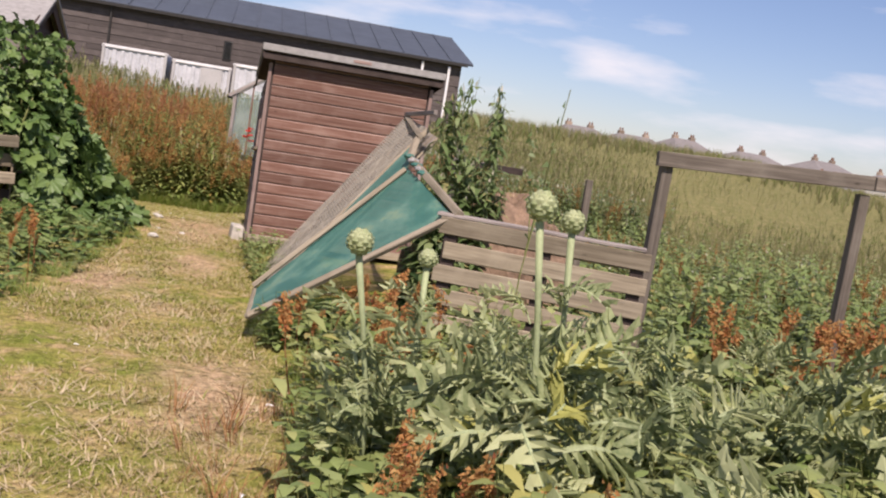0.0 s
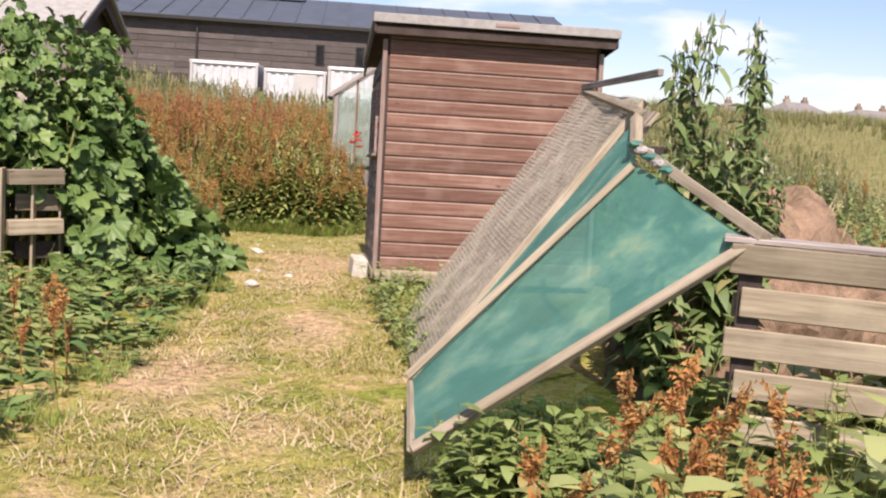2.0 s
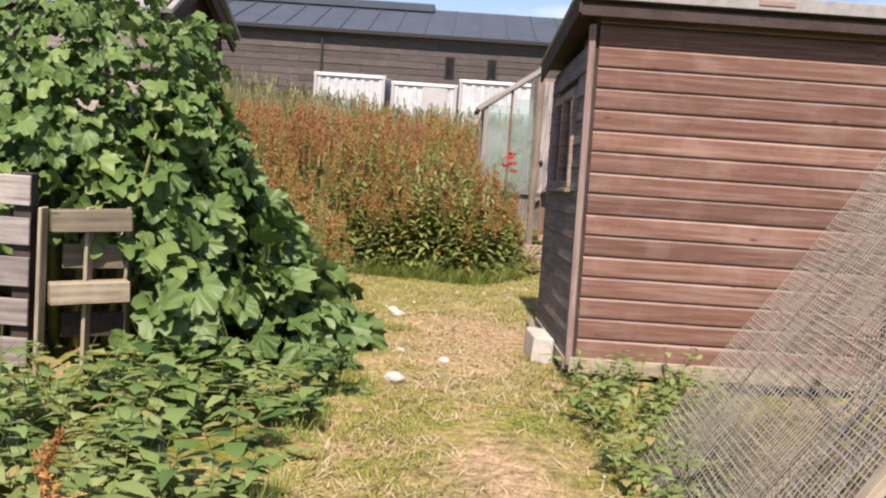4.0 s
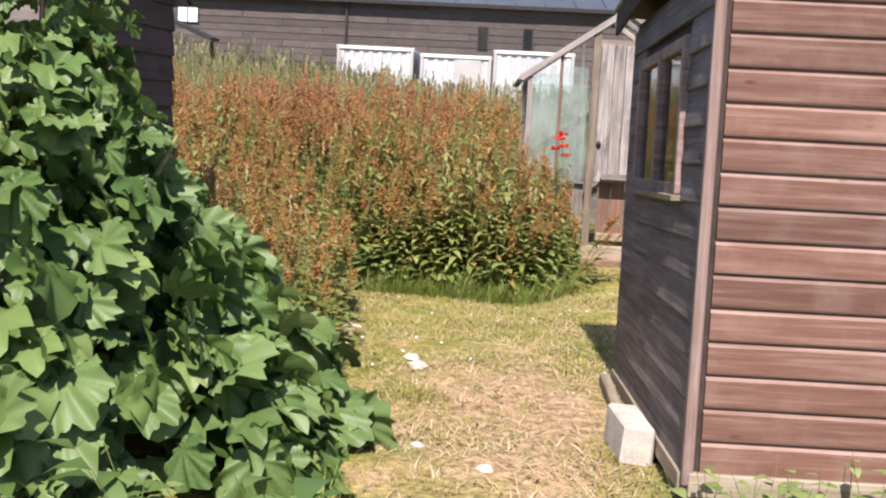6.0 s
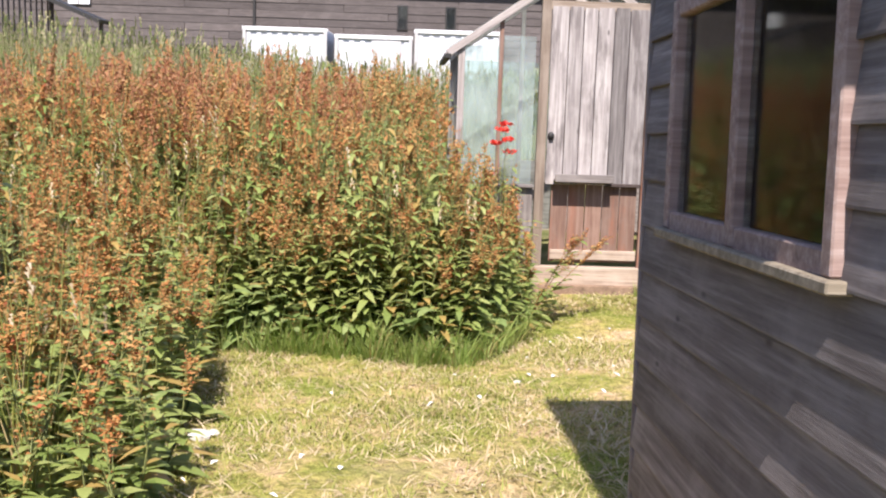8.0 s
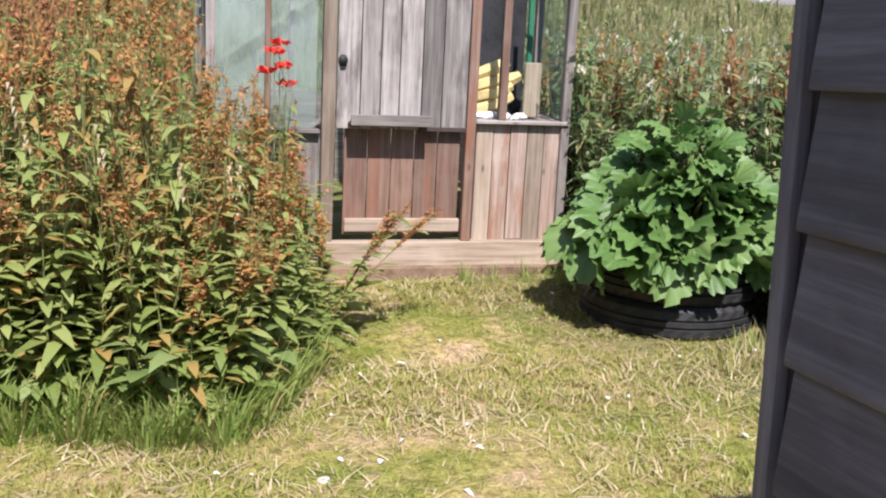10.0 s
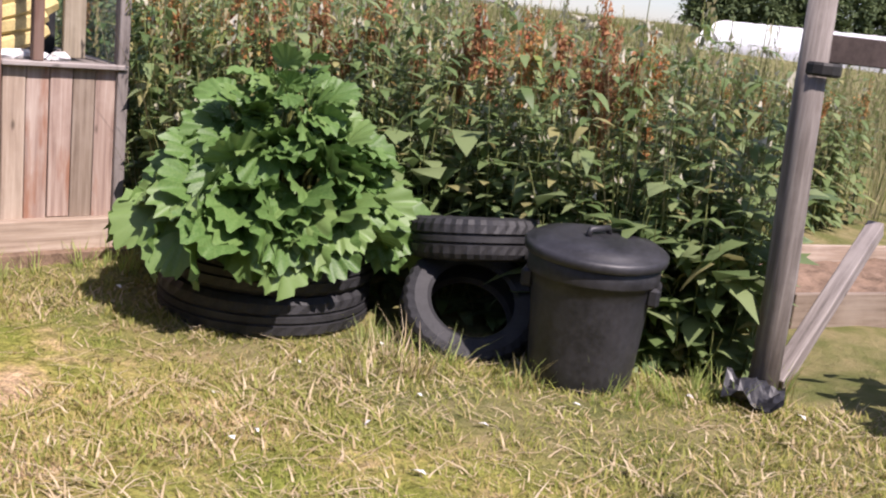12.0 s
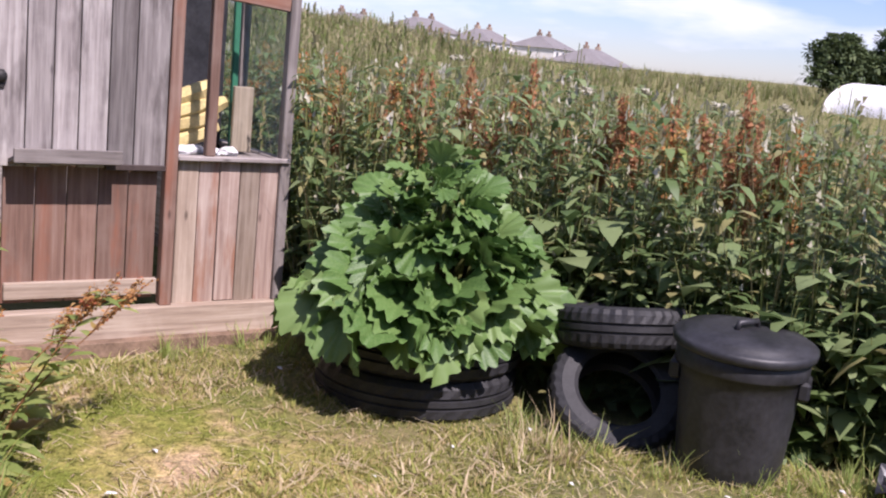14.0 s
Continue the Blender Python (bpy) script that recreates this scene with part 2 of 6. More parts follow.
M_ARTIHEAD = leafy("artichoke_bract", (0.27, 0.32, 0.15), (0.34, 0.39, 0.20), (0.42, 0.46, 0.26), 0.6, 0.15)
M_DOCK = leafy("dock_leaf", (0.13, 0.20, 0.04), (0.22, 0.29, 0.07), (0.36, 0.39, 0.14), 0.5, 0.38, 0.16, (0.40, 0.28, 0.09))
M_SEED = leafy("dock_seed", (0.40, 0.15, 0.05), (0.47, 0.22, 0.075), (0.50, 0.33, 0.14), 0.8, 0.35, 0.10, (0.42, 0.14, 0.07), spec=0.1)
M_SEEDRED = leafy("rust_red_seed", (0.30, 0.10, 0.05), (0.42, 0.18, 0.085), (0.45, 0.27, 0.15), 0.8, 0.3, 0.15, (0.34, 0.26, 0.09), spec=0.1)
M_NETTLE = leafy("nettle_leaf", (0.065, 0.12, 0.036), (0.125, 0.195, 0.062), (0.25, 0.31, 0.14), 0.5, 0.34, 0.10, (0.32, 0.30, 0.13))
M_WEED = leafy("weed_leaf", (0.10, 0.165, 0.04), (0.18, 0.255, 0.07), (0.31, 0.37, 0.15), 0.5, 0.3, 0.05, (0.36, 0.30, 0.12))
M_BROAD = leafy("broad_pale_leaf", (0.15, 0.21, 0.06), (0.25, 0.31, 0.10), (0.42, 0.45, 0.19), 0.5, 0.35, 0.06, (0.44, 0.42, 0.14))
M_GRASS = leafy("green_grass", (0.17, 0.21, 0.035), (0.26, 0.29, 0.06), (0.40, 0.38, 0.12), 0.7, 0.35, 0.22, (0.50, 0.39, 0.19), spec=0.1)
M_LUSH = leafy("lush_grass", (0.18, 0.28, 0.05), (0.28, 0.39, 0.085), (0.42, 0.48, 0.17), 0.6, 0.5, 0.12, (0.42, 0.36, 0.15), spec=0.25)
M_STRAW = leafy("dry_grass", (0.36, 0.27, 0.15), (0.48, 0.37, 0.22), (0.62, 0.52, 0.36), 0.8, 0.2, 0.3, (0.28, 0.29, 0.085), spec=0.1)
M_MEADOW = leafy("seeding_meadow_grass", (0.17, 0.165, 0.07), (0.25, 0.23, 0.11), (0.36, 0.32, 0.19), 0.75, 0.25, 0.38, (0.16, 0.20, 0.06), spec=0.15)
M_POPPY = leafy("poppy_petal", (0.6, 0.03, 0.02), (0.7, 0.05, 0.03), (0.75, 0.10, 0.06), 0.5, 0.4)
M_FLOWER = leafy("pale_flower", (0.28, 0.28, 0.17), (0.40, 0.38, 0.27), (0.58, 0.55, 0.45), 0.7, 0.3)
M_TREE = leafy("tree_leaf", (0.05, 0.08, 0.035), (0.085, 0.125, 0.05), (0.14, 0.18, 0.075), 0.7, 0.3)

# ground: dry straw and worn turf
M_GROUND, gn, gl, gb = nodes_of("worn_dry_turf")
tcg = gn.new("ShaderNodeTexCoord")
gv = tcg.outputs["Object"]
g1, g2, g3 = noise_tex(gn, gl, gv, 2.1, 5, 0.55), noise_tex(gn, gl, gv, 4.2, 6, 0.65), noise_tex(gn, gl, gv, 75, 5, 0.75)
gc = ramp(gn, gl, g1, [(0.38, (0.19, 0.22, 0.045)), (0.50, (0.31, 0.285, 0.085)), (0.61, (0.43, 0.335, 0.155)), (0.70, (0.50, 0.37, 0.23))])
gc = mixc(gn, gl, ramp(gn, gl, g2, [(0.52, (0, 0, 0)), (0.72, (0.7, 0.7, 0.7))]), gc, (0.52, 0.36, 0.245))
# bare trodden earth in front of the shed and along the middle of the path
for (bx, by), (rx, ry) in (((-0.55, 1.05), (0.70, 1.65)), ((-0.45, -1.9), (0.36, 0.7)), ((-1.15, -3.2), (0.36, 0.9)), ((-0.15, -6.3), (0.40, 1.1))):
    mp = gn.new("ShaderNodeMapping")
    mp.inputs["Location"].default_value = (-bx / rx, -by / ry, 0)
    mp.inputs["Scale"].default_value = (1 / rx, 1 / ry, 0)
    gl.new(gv, mp.inputs["Vector"])
    ln = gn.new("ShaderNodeVectorMath")
    ln.operation = "LENGTH"
    gl.new(mp.outputs["Vector"], ln.inputs[0])
    ad = gn.new("ShaderNodeMath")
    ad.operation = "ADD"
    gl.new(ln.outputs["Value"], ad.inputs[0])
    gl.new(noise_tex(gn, gl, gv, 3.2, 6, 0.7), ad.inputs[1])
    hf = gn.new("ShaderNodeMath")
    hf.operation = "MULTIPLY"
    hf.inputs[1].default_value = 0.5
    gl.new(ad.outputs[0], hf.inputs[0])
    gc = mixc(gn, gl, ramp(gn, gl, hf.outputs[0], [(0.42, (0.8, 0.8, 0.8)), (0.84, (0, 0, 0))]), gc, ramp(gn, gl, noise_tex(gn, gl, gv, 17, 7, 0.75), [(0.36, (0.30, 0.22, 0.13)), (0.50, (0.50, 0.34, 0.235)), (0.66, (0.58, 0.43, 0.31))]))
g4 = noise_tex(gn, gl, gv, 19, 6, 0.75)
gc = mixc(gn, gl, 1.0, gc, ramp(gn, gl, g4, [(0.34, (0.45, 0.47, 0.42)), (0.5, (1.0, 0.98, 0.95)), (0.64, (1.35, 1.32, 1.30))]), "MULTIPLY")
gc = mixc(gn, gl, 1.0, gc, ramp(gn, gl, g3, [(0.32, (0.55, 0.55, 0.5)), (0.5, (1.0, 1.0, 1.0)), (0.68, (1.4, 1.36, 1.3))]), "MULTIPLY")
# rough field beyond the plots: olive thatch instead of trodden straw
mp = gn.new("ShaderNodeMapping")
mp.inputs["Location"].default_value = (1.4 / 4.2, 3.0 / 11.5, 0)
mp.inputs["Scale"].default_value = (1 / 4.2, 1 / 11.5, 0)
gl.new(gv, mp.inputs["Vector"])
ln = gn.new("ShaderNodeVectorMath")
ln.operation = "LENGTH"
gl.new(mp.outputs["Vector"], ln.inputs[0])
gc = mixc(gn, gl, ramp(gn, gl, ln.outputs["Value"], [(0.93, (0, 0, 0)), (1.0, (0.9, 0.9, 0.9))]), gc, ramp(gn, gl, g2, [(0.4, (0.13, 0.14, 0.05)), (0.6, (0.24, 0.21, 0.10))]))
gl.new(gc, gb.inputs["Base Color"])
gb.inputs["Roughness"].default_value = 0.95
gb.inputs["Specular IOR Level"].default_value = 0.1
bump(gn, gl, gb, g4, 0.9, 0.03)


# ---------------------------------------------------------------- mesh helpers
def thing(name, at, label, category, group="", kind="", turn=0.0):
    e = new(name)
    e.empty_display_size = 0.1
    e.matrix_basis = pose(at[0], at[1], at[2], 0, 0, turn)
    return tagged(e, label, category, group, kind)


def mesh_of(bm, name, mat, smooth=False):
    me = bpy.data.meshes.new(name)
    bm.normal_update()
    bm.to_mesh(me)
    bm.free()
    for m in (mat if isinstance(mat, (list, tuple)) else [mat]):
        me.materials.append(m)
    if smooth:
        me.shade_smooth()
    return me


def part(name, bm, mat, parent=None, label="", smooth=False):
    me = mesh_of(bm, name, mat, smooth) if isinstance(bm, bmesh.types.BMesh) else bm
    o = new(name, me)
    if parent:
        o.parent = parent
    return tagged(o, label)


def slab(sx, sy, sz, bevel=0.0, bm=None, at=(0, 0, 0), rot=None):
    bm = bm or bmesh.new()
    m = Matrix.Translation(at) @ (rot or Matrix()) @ Matrix.Diagonal((sx, sy, sz, 1))
    r = bmesh.ops.create_cube(bm, size=1, matrix=m)
    if bevel:
        es = {e for v in r["verts"] for e in v.link_edges}
        bmesh.ops.bevel(bm, geom=list(es), offset=bevel, segments=1, affect="EDGES", profile=0.5)
    return bm


def span(p, q, up=(0, 0, 1)):
    """A pose at p whose x axis points to q; and the length."""
    p, q = Vector(p), Vector(q)
    x = (q - p).normalized()
    u = Vector(up)
    y = u.cross(x)
    if y.length < 1e-4:
        y = Vector((0, 1, 0)).cross(x)
    y.normalize()
    z = x.cross(y)
    m = Matrix((x, y, z)).transposed().to_4x4()
    m.translation = p
    return m, (q - p).length


def beam(name, p, q, w, h, mat, parent, label="", up=(0, 0, 1), bevel=0.004):
    """A timber from p to q, w wide and h high, as an object of its own."""
    m, d = span(p, q, up)
    o = part(name, slab(d, w, h, bevel, at=(d / 2, 0, 0)), mat, parent, label)
    o.matrix_basis = m
    return o


def tube(bm, pts, radii, sides=6):
    rings = []
    for i, p in enumerate(pts):
        a = Vector(pts[max(0, i - 1)])
        b = Vector(pts[min(len(pts) - 1, i + 1)])
        m, _ = span(a, b)
        m.translation = p
        rings.append([bm.verts.new(m @ Vector((0, radii[i] * math.cos(t), radii[i] * math.sin(t)))) for t in [2 * math.pi * k / sides for k in range(sides)]])
    for r, s in zip(rings, rings[1:]):
        for k in range(sides):
            bm.faces.new((r[k], r[(k + 1) % sides], s[(k + 1) % sides], s[k]))
    bm.faces.new(rings[0][::-1])
    bm.faces.new(rings[-1])
    return bm


def lathe(profile, sides=32):
    bm = bmesh.new()
    rings = [[bm.verts.new((r * math.cos(2 * math.pi * k / sides), r * math.sin(2 * math.pi * k / sides), z)) for k in range(sides)] for r, z in profile]
    for a, b in zip(rings, rings[1:]):
        for k in range(sides):
            bm.faces.new((a[k], a[(k + 1) % sides], b[(k + 1) % sides], b[k]))
    return bm


class Sprig:
    """A small bundle of triangles that is set many times into one mesh."""

    def __init__(self):
        self.v, self.f, self.m = [], [], []

    def add(self, verts, faces, mat):
        k = len(self.v)
        self.v += [tuple(v) for v in verts]
        self.f += [(a + k, b + k, c + k) for a, b, c in faces]
        self.m += [mat] * len(faces)

    def leaf(self, base, dirn, length, width, droop, mat, fold=0.12, rng=random.Random(3)):
        """A pointed, folded and drooping leaf."""
        d = Vector(dirn).normalized()
        s = d.cross(Vector((0, 0, 1)))
        s = s.normalized() if s.length > 1e-3 else Vector((1, 0, 0))
        n = s.cross(d)
        b = Vector(base)
        n = n * fold * width
        down = Vector((0, 0, droop * length))
        p1 = b + d * length * 0.28 - down * 0.10
        p2 = b + d * length * 0.66 - down * 0.45
        tip = b + d * length - down
        tw = rng.uniform(-0.5, 0.5)
        self.add([b, p1 + s * width * 0.5 + n, p1 - s * width * 0.5 + n * (1 + tw), p2 + s * width * 0.36 - n * tw, p2 - s * width * 0.36 + n, tip],
                 [(0, 2, 1), (1, 2, 4), (1, 4, 3), (3, 4, 5)], mat)

    def stalk(self, pts, r0, r1, mat):
        ring = []
        n = len(pts)
        for i, p in enumerate(pts):
            r = r0 + (r1 - r0) * i / (n - 1)
            ring += [(p[0] + r * math.cos(a), p[1] + r * math.sin(a), p[2]) for a in (0, 2.094, 4.189)]
        f = []
        for i in range(n - 1):
            for k in range(3):
                a, b = 3 * i + k, 3 * i + (k + 1) % 3
                f += [(a, b, a + 3), (b, b + 3, a + 3)]
        self.add(ring, f, mat)

    def blade(self, base, lean, height, width, mat, yaw):
        c, s = math.cos(yaw), math.sin(yaw)
        w = Vector((-s, c, 0)) * width / 2
        b = Vector(base)
        mid = b + Vector((c * lean * 0.35, s * lean * 0.35, height * 0.6))
        tip = b + Vector((c * lean, s * lean, height))
        self.add([b + w, b - w, mid - w * 0.7, mid + w * 0.7, tip], [(0, 1, 2), (0, 2, 3), (3, 2, 4)], mat)


def scatter(name, sprigs, places, mats, label, category, kind="stuff", parent=None):
    """Sets sprigs (x, y, z, yaw, size, height factor, which, lean x, lean y) into one mesh."""
    places = np.asarray(places, float)
    Vs, Fs, Ms, base = [], [], [], 0
    for k, sp in enumerate(sprigs):
        pl = places[places[:, 6].astype(int) == k]
        if not len(pl):
            continue
        v, f, mm = np.array(sp.v), np.array(sp.f), np.array(sp.m)
        c, s = np.cos(pl[:, 3])[:, None], np.sin(pl[:, 3])[:, None]
        sz, hf = pl[:, 4][:, None], pl[:, 5][:, None]
        z = v[None, :, 2] * sz * hf
        x = (v[None, :, 0] * c - v[None, :, 1] * s) * sz + pl[:, 0][:, None] + z * pl[:, 7][:, None]
        y = (v[None, :, 0] * s + v[None, :, 1] * c) * sz + pl[:, 1][:, None] + z * pl[:, 8][:, None]
        z = z + pl[:, 2][:, None]
        n = len(pl)
        Vs.append(np.stack([x, y, z], -1).reshape(-1, 3))
        Fs.append((f[None] + (np.arange(n) * len(v))[:, None, None] + base).reshape(-1, 3))
        Ms.append(np.tile(mm, n))
        base += n * len(v)
    V, F, MI = np.concatenate(Vs), np.concatenate(Fs), np.concatenate(Ms)
    me = bpy.data.meshes.new(name)
    me.vertices.add(len(V))
    me.vertices.foreach_set("co", V.astype(np.float32).ravel())
    me.loops.add(len(F) * 3)
    me.loops.foreach_set("vertex_index", F.astype(np.int32).ravel())
    me.polygons.add(len(F))
    me.polygons.foreach_set("loop_start", np.arange(0, len(F) * 3, 3, dtype=np.int32))
    for m in mats:
        me.materials.append(m)
    me.polygons.foreach_set("material_index", MI.astype(np.int32))
    me.update(calc_edges=True)
    o = new(name, me)
    if parent:
        o.parent = parent
        return tagged(o, label)
    return tagged(o, label, category, "", kind)


# ---------------------------------------------------------------- ground
GY = [-60, -20, -12, -8, -3.5, 0, 2, 4.4, 5.4, 7, 9, 14, 27, 40, 90, 140, 400]
GZ = [0.6, 0.2, 0.10, 0.0, 0.0, 0.0, -0.04, -0.15, -0.19, -0.10, 0.05, 0.62, 1.35, 1.7, 3.4, 4.5, 5.0]


def gz(x, y):
    z = float(np.interp(y, GY, GZ))
    z += 0.55 * max(0.0, min(1.0, (-2.0 - x) / 4)) * max(0.0, min(1.0, (y - 9) / 5)) * max(0.0, min(1.0, (30 - y) / 8))
    d = math.hypot(x, y)
    t = max(0.0, min(1.0, (math.degrees(math.atan2(x, max(y, 0.01))) - 29) / 9)) * max(0.0, min(1.0, (d - 7) / 6))
    low = min(z, -0.12 + 0.012 * max(0.0, d - 8))
    return z * (1 - t) + low * t


def grid_axis(edges):
    out = []
    for a, b, step in edges:
        out += list(np.arange(a, b, step))
    return out + [edges[-1][1]]


gx = grid_axis([(-400, -60, 40), (-60, -12, 6), (-12, -4, 0.8), (-4, 5, 0.12), (5, 14, 0.8), (14, 60, 6), (60, 400, 40)])
gy = grid_axis([(-400, -60, 40), (-60, -16, 5), (-16, -13, 0.6), (-13, 9, 0.12), (9, 40, 1.0), (40, 120, 8), (120, 600, 60)])
bm = bmesh.new()
rows = []
for y in gy:
    row = []
    for x in gx:
        z = gz(x, y)
        if -6 < x < 7 and -14 < y < 10:
            z += 0.035 * noise.noise((x * 1.3, y * 1.3, 0)) + 0.016 * noise.noise((x * 5, y * 5, 3))
        row.append(bm.verts.new((x, y, z)))
    rows.append(row)
for a, b in zip(rows, rows[1:]):
    for k in range(len(gx) - 1):
        bm.faces.new((a[k], a[k + 1], b[k + 1], b[k]))
tagged(part("ground", bm, M_GROUND, smooth=True), "dry trodden turf with worn straw patches", "ground", kind="structure")

# ---------------------------------------------------------------- garden shed
SH_W, SH_D = 1.78, 1.92


def shiplap(length, h=0.12):
    """One board: a flat face with a rebated, rounded upper lip; length along x, face towards -y."""
    bm = bmesh.new()
    prof = [(0.0, 0.0), (-0.016, 0.0), (-0.020, 0.007), (-0.019, h - 0.024), (-0.006, h - 0.013), (-0.005, h), (0.0, h)]
    a = [bm.verts.new((0, y, z)) for y, z in prof]
    b = [bm.verts.new((length, y, z)) for y, z in prof]
    for k in range(len(prof) - 1):
        f = bm.faces.new((a[k], b[k], b[k + 1], a[k + 1]))
        # bevel faces take the paler colour that paints the sun on each lip
        f.material_index = 1 if k in (1, 3) else 0
    bm.faces.new(a)
    bm.faces.new(b[::-1])
    return bm


def feather(length, h=0.138, lap=0.018):
    """One overlapping board: thick lower edge, thin upper edge."""
    bm = bmesh.new()
    prof = [(0.0, 0.0), (-0.026, 0.0), (-0.027, 0.006), (-0.010, h + lap), (0.0, h + lap)]
    a = [bm.verts.new((0, y, z)) for y, z in prof]
    b = [bm.verts.new((length, y, z)) for y, z in prof]
    for k in range(len(prof) - 1):
        bm.faces.new((a[k], b[k], b[k + 1], a[k + 1]))
    bm.faces.new(a)
    bm.faces.new(b[::-1])
    return bm


def build_shed():
    s = thing("garden_shed", (0, 0, 0.03), "red-brown shiplap garden shed with grey felt pent roof", "shed")
    s.matrix_basis = pose(0, 0, 0.03, -3.0, 0, 1.0)
    # core that closes the walls behind the boards, with the window opening left free
    t = 0.03
    WY0, WY1, WZ0, WZ1 = 0.44, 1.54, 1.07, 1.68
    for sx, sy, sz, x, y, z in (
            (SH_W, t, 1.96, SH_W / 2, t / 2 + 0.001, 1.01),
            (SH_W, t, 1.78, SH_W / 2, SH_D - t / 2, 0.92),
            (t, SH_D - 2 * t - 0.004, 1.80, SH_W - t / 2, SH_D / 2, 0.93),
            (t, WY0 - t - 0.003, 1.92, t / 2 + 0.001, t + 0.001 + (WY0 - t) / 2, 0.99),
            (t, SH_D - WY1 - t - 0.003, 1.76, t / 2 + 0.001, (SH_D + WY1 - t) / 2, 0.91),
            (t, WY1 - WY0, WZ0 - 0.03, t / 2 + 0.001, (WY0 + WY1) / 2, (WZ0 + 0.03) / 2),
            (t, WY1 - WY0, 0.20, t / 2 + 0.001, (WY0 + WY1) / 2, WZ1 + 0.10),
            (SH_W - 0.07, SH_D - 0.07, 0.04, SH_W / 2, SH_D / 2, 0.06)):
        part("wall_panel", slab(sx, sy, sz, at=(x, y, z)), M_BARK, s)
    # front: shiplap boards
    me = mesh_of(shiplap(SH_W - 0.06), "board", [M_RED, M_REDWORNLIT])
    for k in range(17):
        o = part("board", me, None, s)
        o.matrix_basis = pose(0.03, 0, 0.105 + 0.1185 * k, random.uniform(-0.3, 0.3), random.uniform(-0.10, 0.10), 0)
    # left: wider, dark grey, overlapping boards
    def side_board(y0, y1, z):
        o = part("side_board", feather(y1 - y0), M_DARKBOARD, s, "dark grey overlapping board")
        o.matrix_basis = pose(0, y1, z, 0, random.uniform(-0.15, 0.15), -90)
    k, z = 0, 0.085
    while z < 1.86:
        top = z + 0.138
        if top <= WZ0 + 0.03 or z >= WZ1:
            side_board(0.03, SH_D - 0.03, z)
        else:
            side_board(0.03, WY0, z)
            side_board(WY1, SH_D - 0.03, z)
        z += 0.138
    # back and right boards, same shiplap
    for k in range(15):
        o = part("board", me, None, s)
        o.matrix_basis = pose(SH_W - 0.03, SH_D, 0.105 + 0.1185 * k, 0, 0, 180)
    me2 = mesh_of(shiplap(SH_D - 0.06), "board", [M_RED, M_REDWORNLIT])
    for k in range(15):
        o = part("board", me2, None, s)
        o.matrix_basis = pose(SH_W, 0.03, 0.105 + 0.1185 * k, 0, 0, 90)
    # corner strips
    for x, y, z1, w, m in ((-0.012, -0.012, 1.99, 0.038, M_TRIM), (SH_W + 0.012, -0.012, 1.99, 0.038, M_TRIM), (-0.008, SH_D + 0.010, 1.86, 0.022, M_DARKBOARD), (SH_W + 0.012, SH_D + 0.012, 1.86, 0.03, M_TRIM)):
        beam("corner_strip", (x, y, 0.06), (x, y, z1), w, w, m, s, up=(0, 1, 0))
    # base bearer
    beam("base_rail", (-0.01, -0.022, 0.065), (SH_W + 0.01, -0.022, 0.065), 0.04, 0.085, M_PALE, s, "pale weathered base rail")
    beam("base_rail", (-0.022, 0.02, 0.06), (-0.022, SH_D - 0.02, 0.06), 0.03, 0.07, M_PALE, s, "pale weathered base rail")
    # roof: sloping sheet with a felt edge
    zf, zb = 2.135, 1.96
    r = part("roof", slab(SH_W + 0.22, 2.20, 0.028, 0.004), M_BARK, s, "dark timber roof deck")
    tilt = math.degrees(math.atan2(zb - zf, 2.33))
    r.matrix_basis = pose(SH_W / 2, SH_D / 2 - 0.02, (zf + zb) / 2, tilt, 0, 0)
    f = part("roof_felt", slab(SH_W + 0.25, 2.23, 0.02, 0.006), M_FELT, s, "grey mineral roof felt")
    f.matrix_basis = pose(SH_W / 2, SH_D / 2 - 0.02, (zf + zb) / 2 + 0.026, tilt, 0, 0)
    beam("felt_edge", (-0.125, -0.165, 2.142), (SH_W + 0.125, -0.165, 2.138), 0.014, 0.075, M_FELT, s, "grey folded felt edge")
    beam("felt_patch", (0.86, -0.174, 2.142), (1.06, -0.174, 2.142), 0.008, 0.035, M_TRIM, s, "small patch on the felt edge")
    beam("barge_board", (-0.105, -0.15, 2.08), (-0.105, 2.02, 1.91), 0.018, 0.11, M_BARK, s, "dark barge board under the roof edge")
    beam("barge_board", (SH_W + 0.105, -0.15, 2.08), (SH_W + 0.105, 2.02, 1.91), 0.018, 0.11, M_BARK, s, "dark barge board under the roof edge")
    # dark strips that paint the band of shade below the roof edge
    beam("fascia", (-0.10, -0.13, 2.05), (SH_W + 0.10, -0.13, 2.05), 0.02, 0.07, M_BARK, s, "dark fascia, coloured for the shade under the roof")
    beam("eave_filler", (0.0, 0.008, 2.05), (SH_W, 0.008, 2.05), 0.03, 0.14, M_BARK, s)
    # window: frame, bar, two panes, sill
    w = part("window", slab(0.05, 0.045, WZ1 - WZ0, 0.004, at=(0, 0, (WZ1 - WZ0) / 2)), M_TRIM, s, "two-pane shed window in a grey wooden frame")
    w.matrix_basis = pose(-0.02, WY0, WZ0)
    for y, ww in ((WY1 - WY0, 0.045), ((WY1 - WY0) * 0.5, 0.05)):
        o = part("window_bar", slab(0.046, ww, WZ1 - WZ0, 0.004, at=(0, 0, (WZ1 - WZ0) / 2)), M_TRIM, w)
        o.matrix_basis = pose(0.0, y, 0)
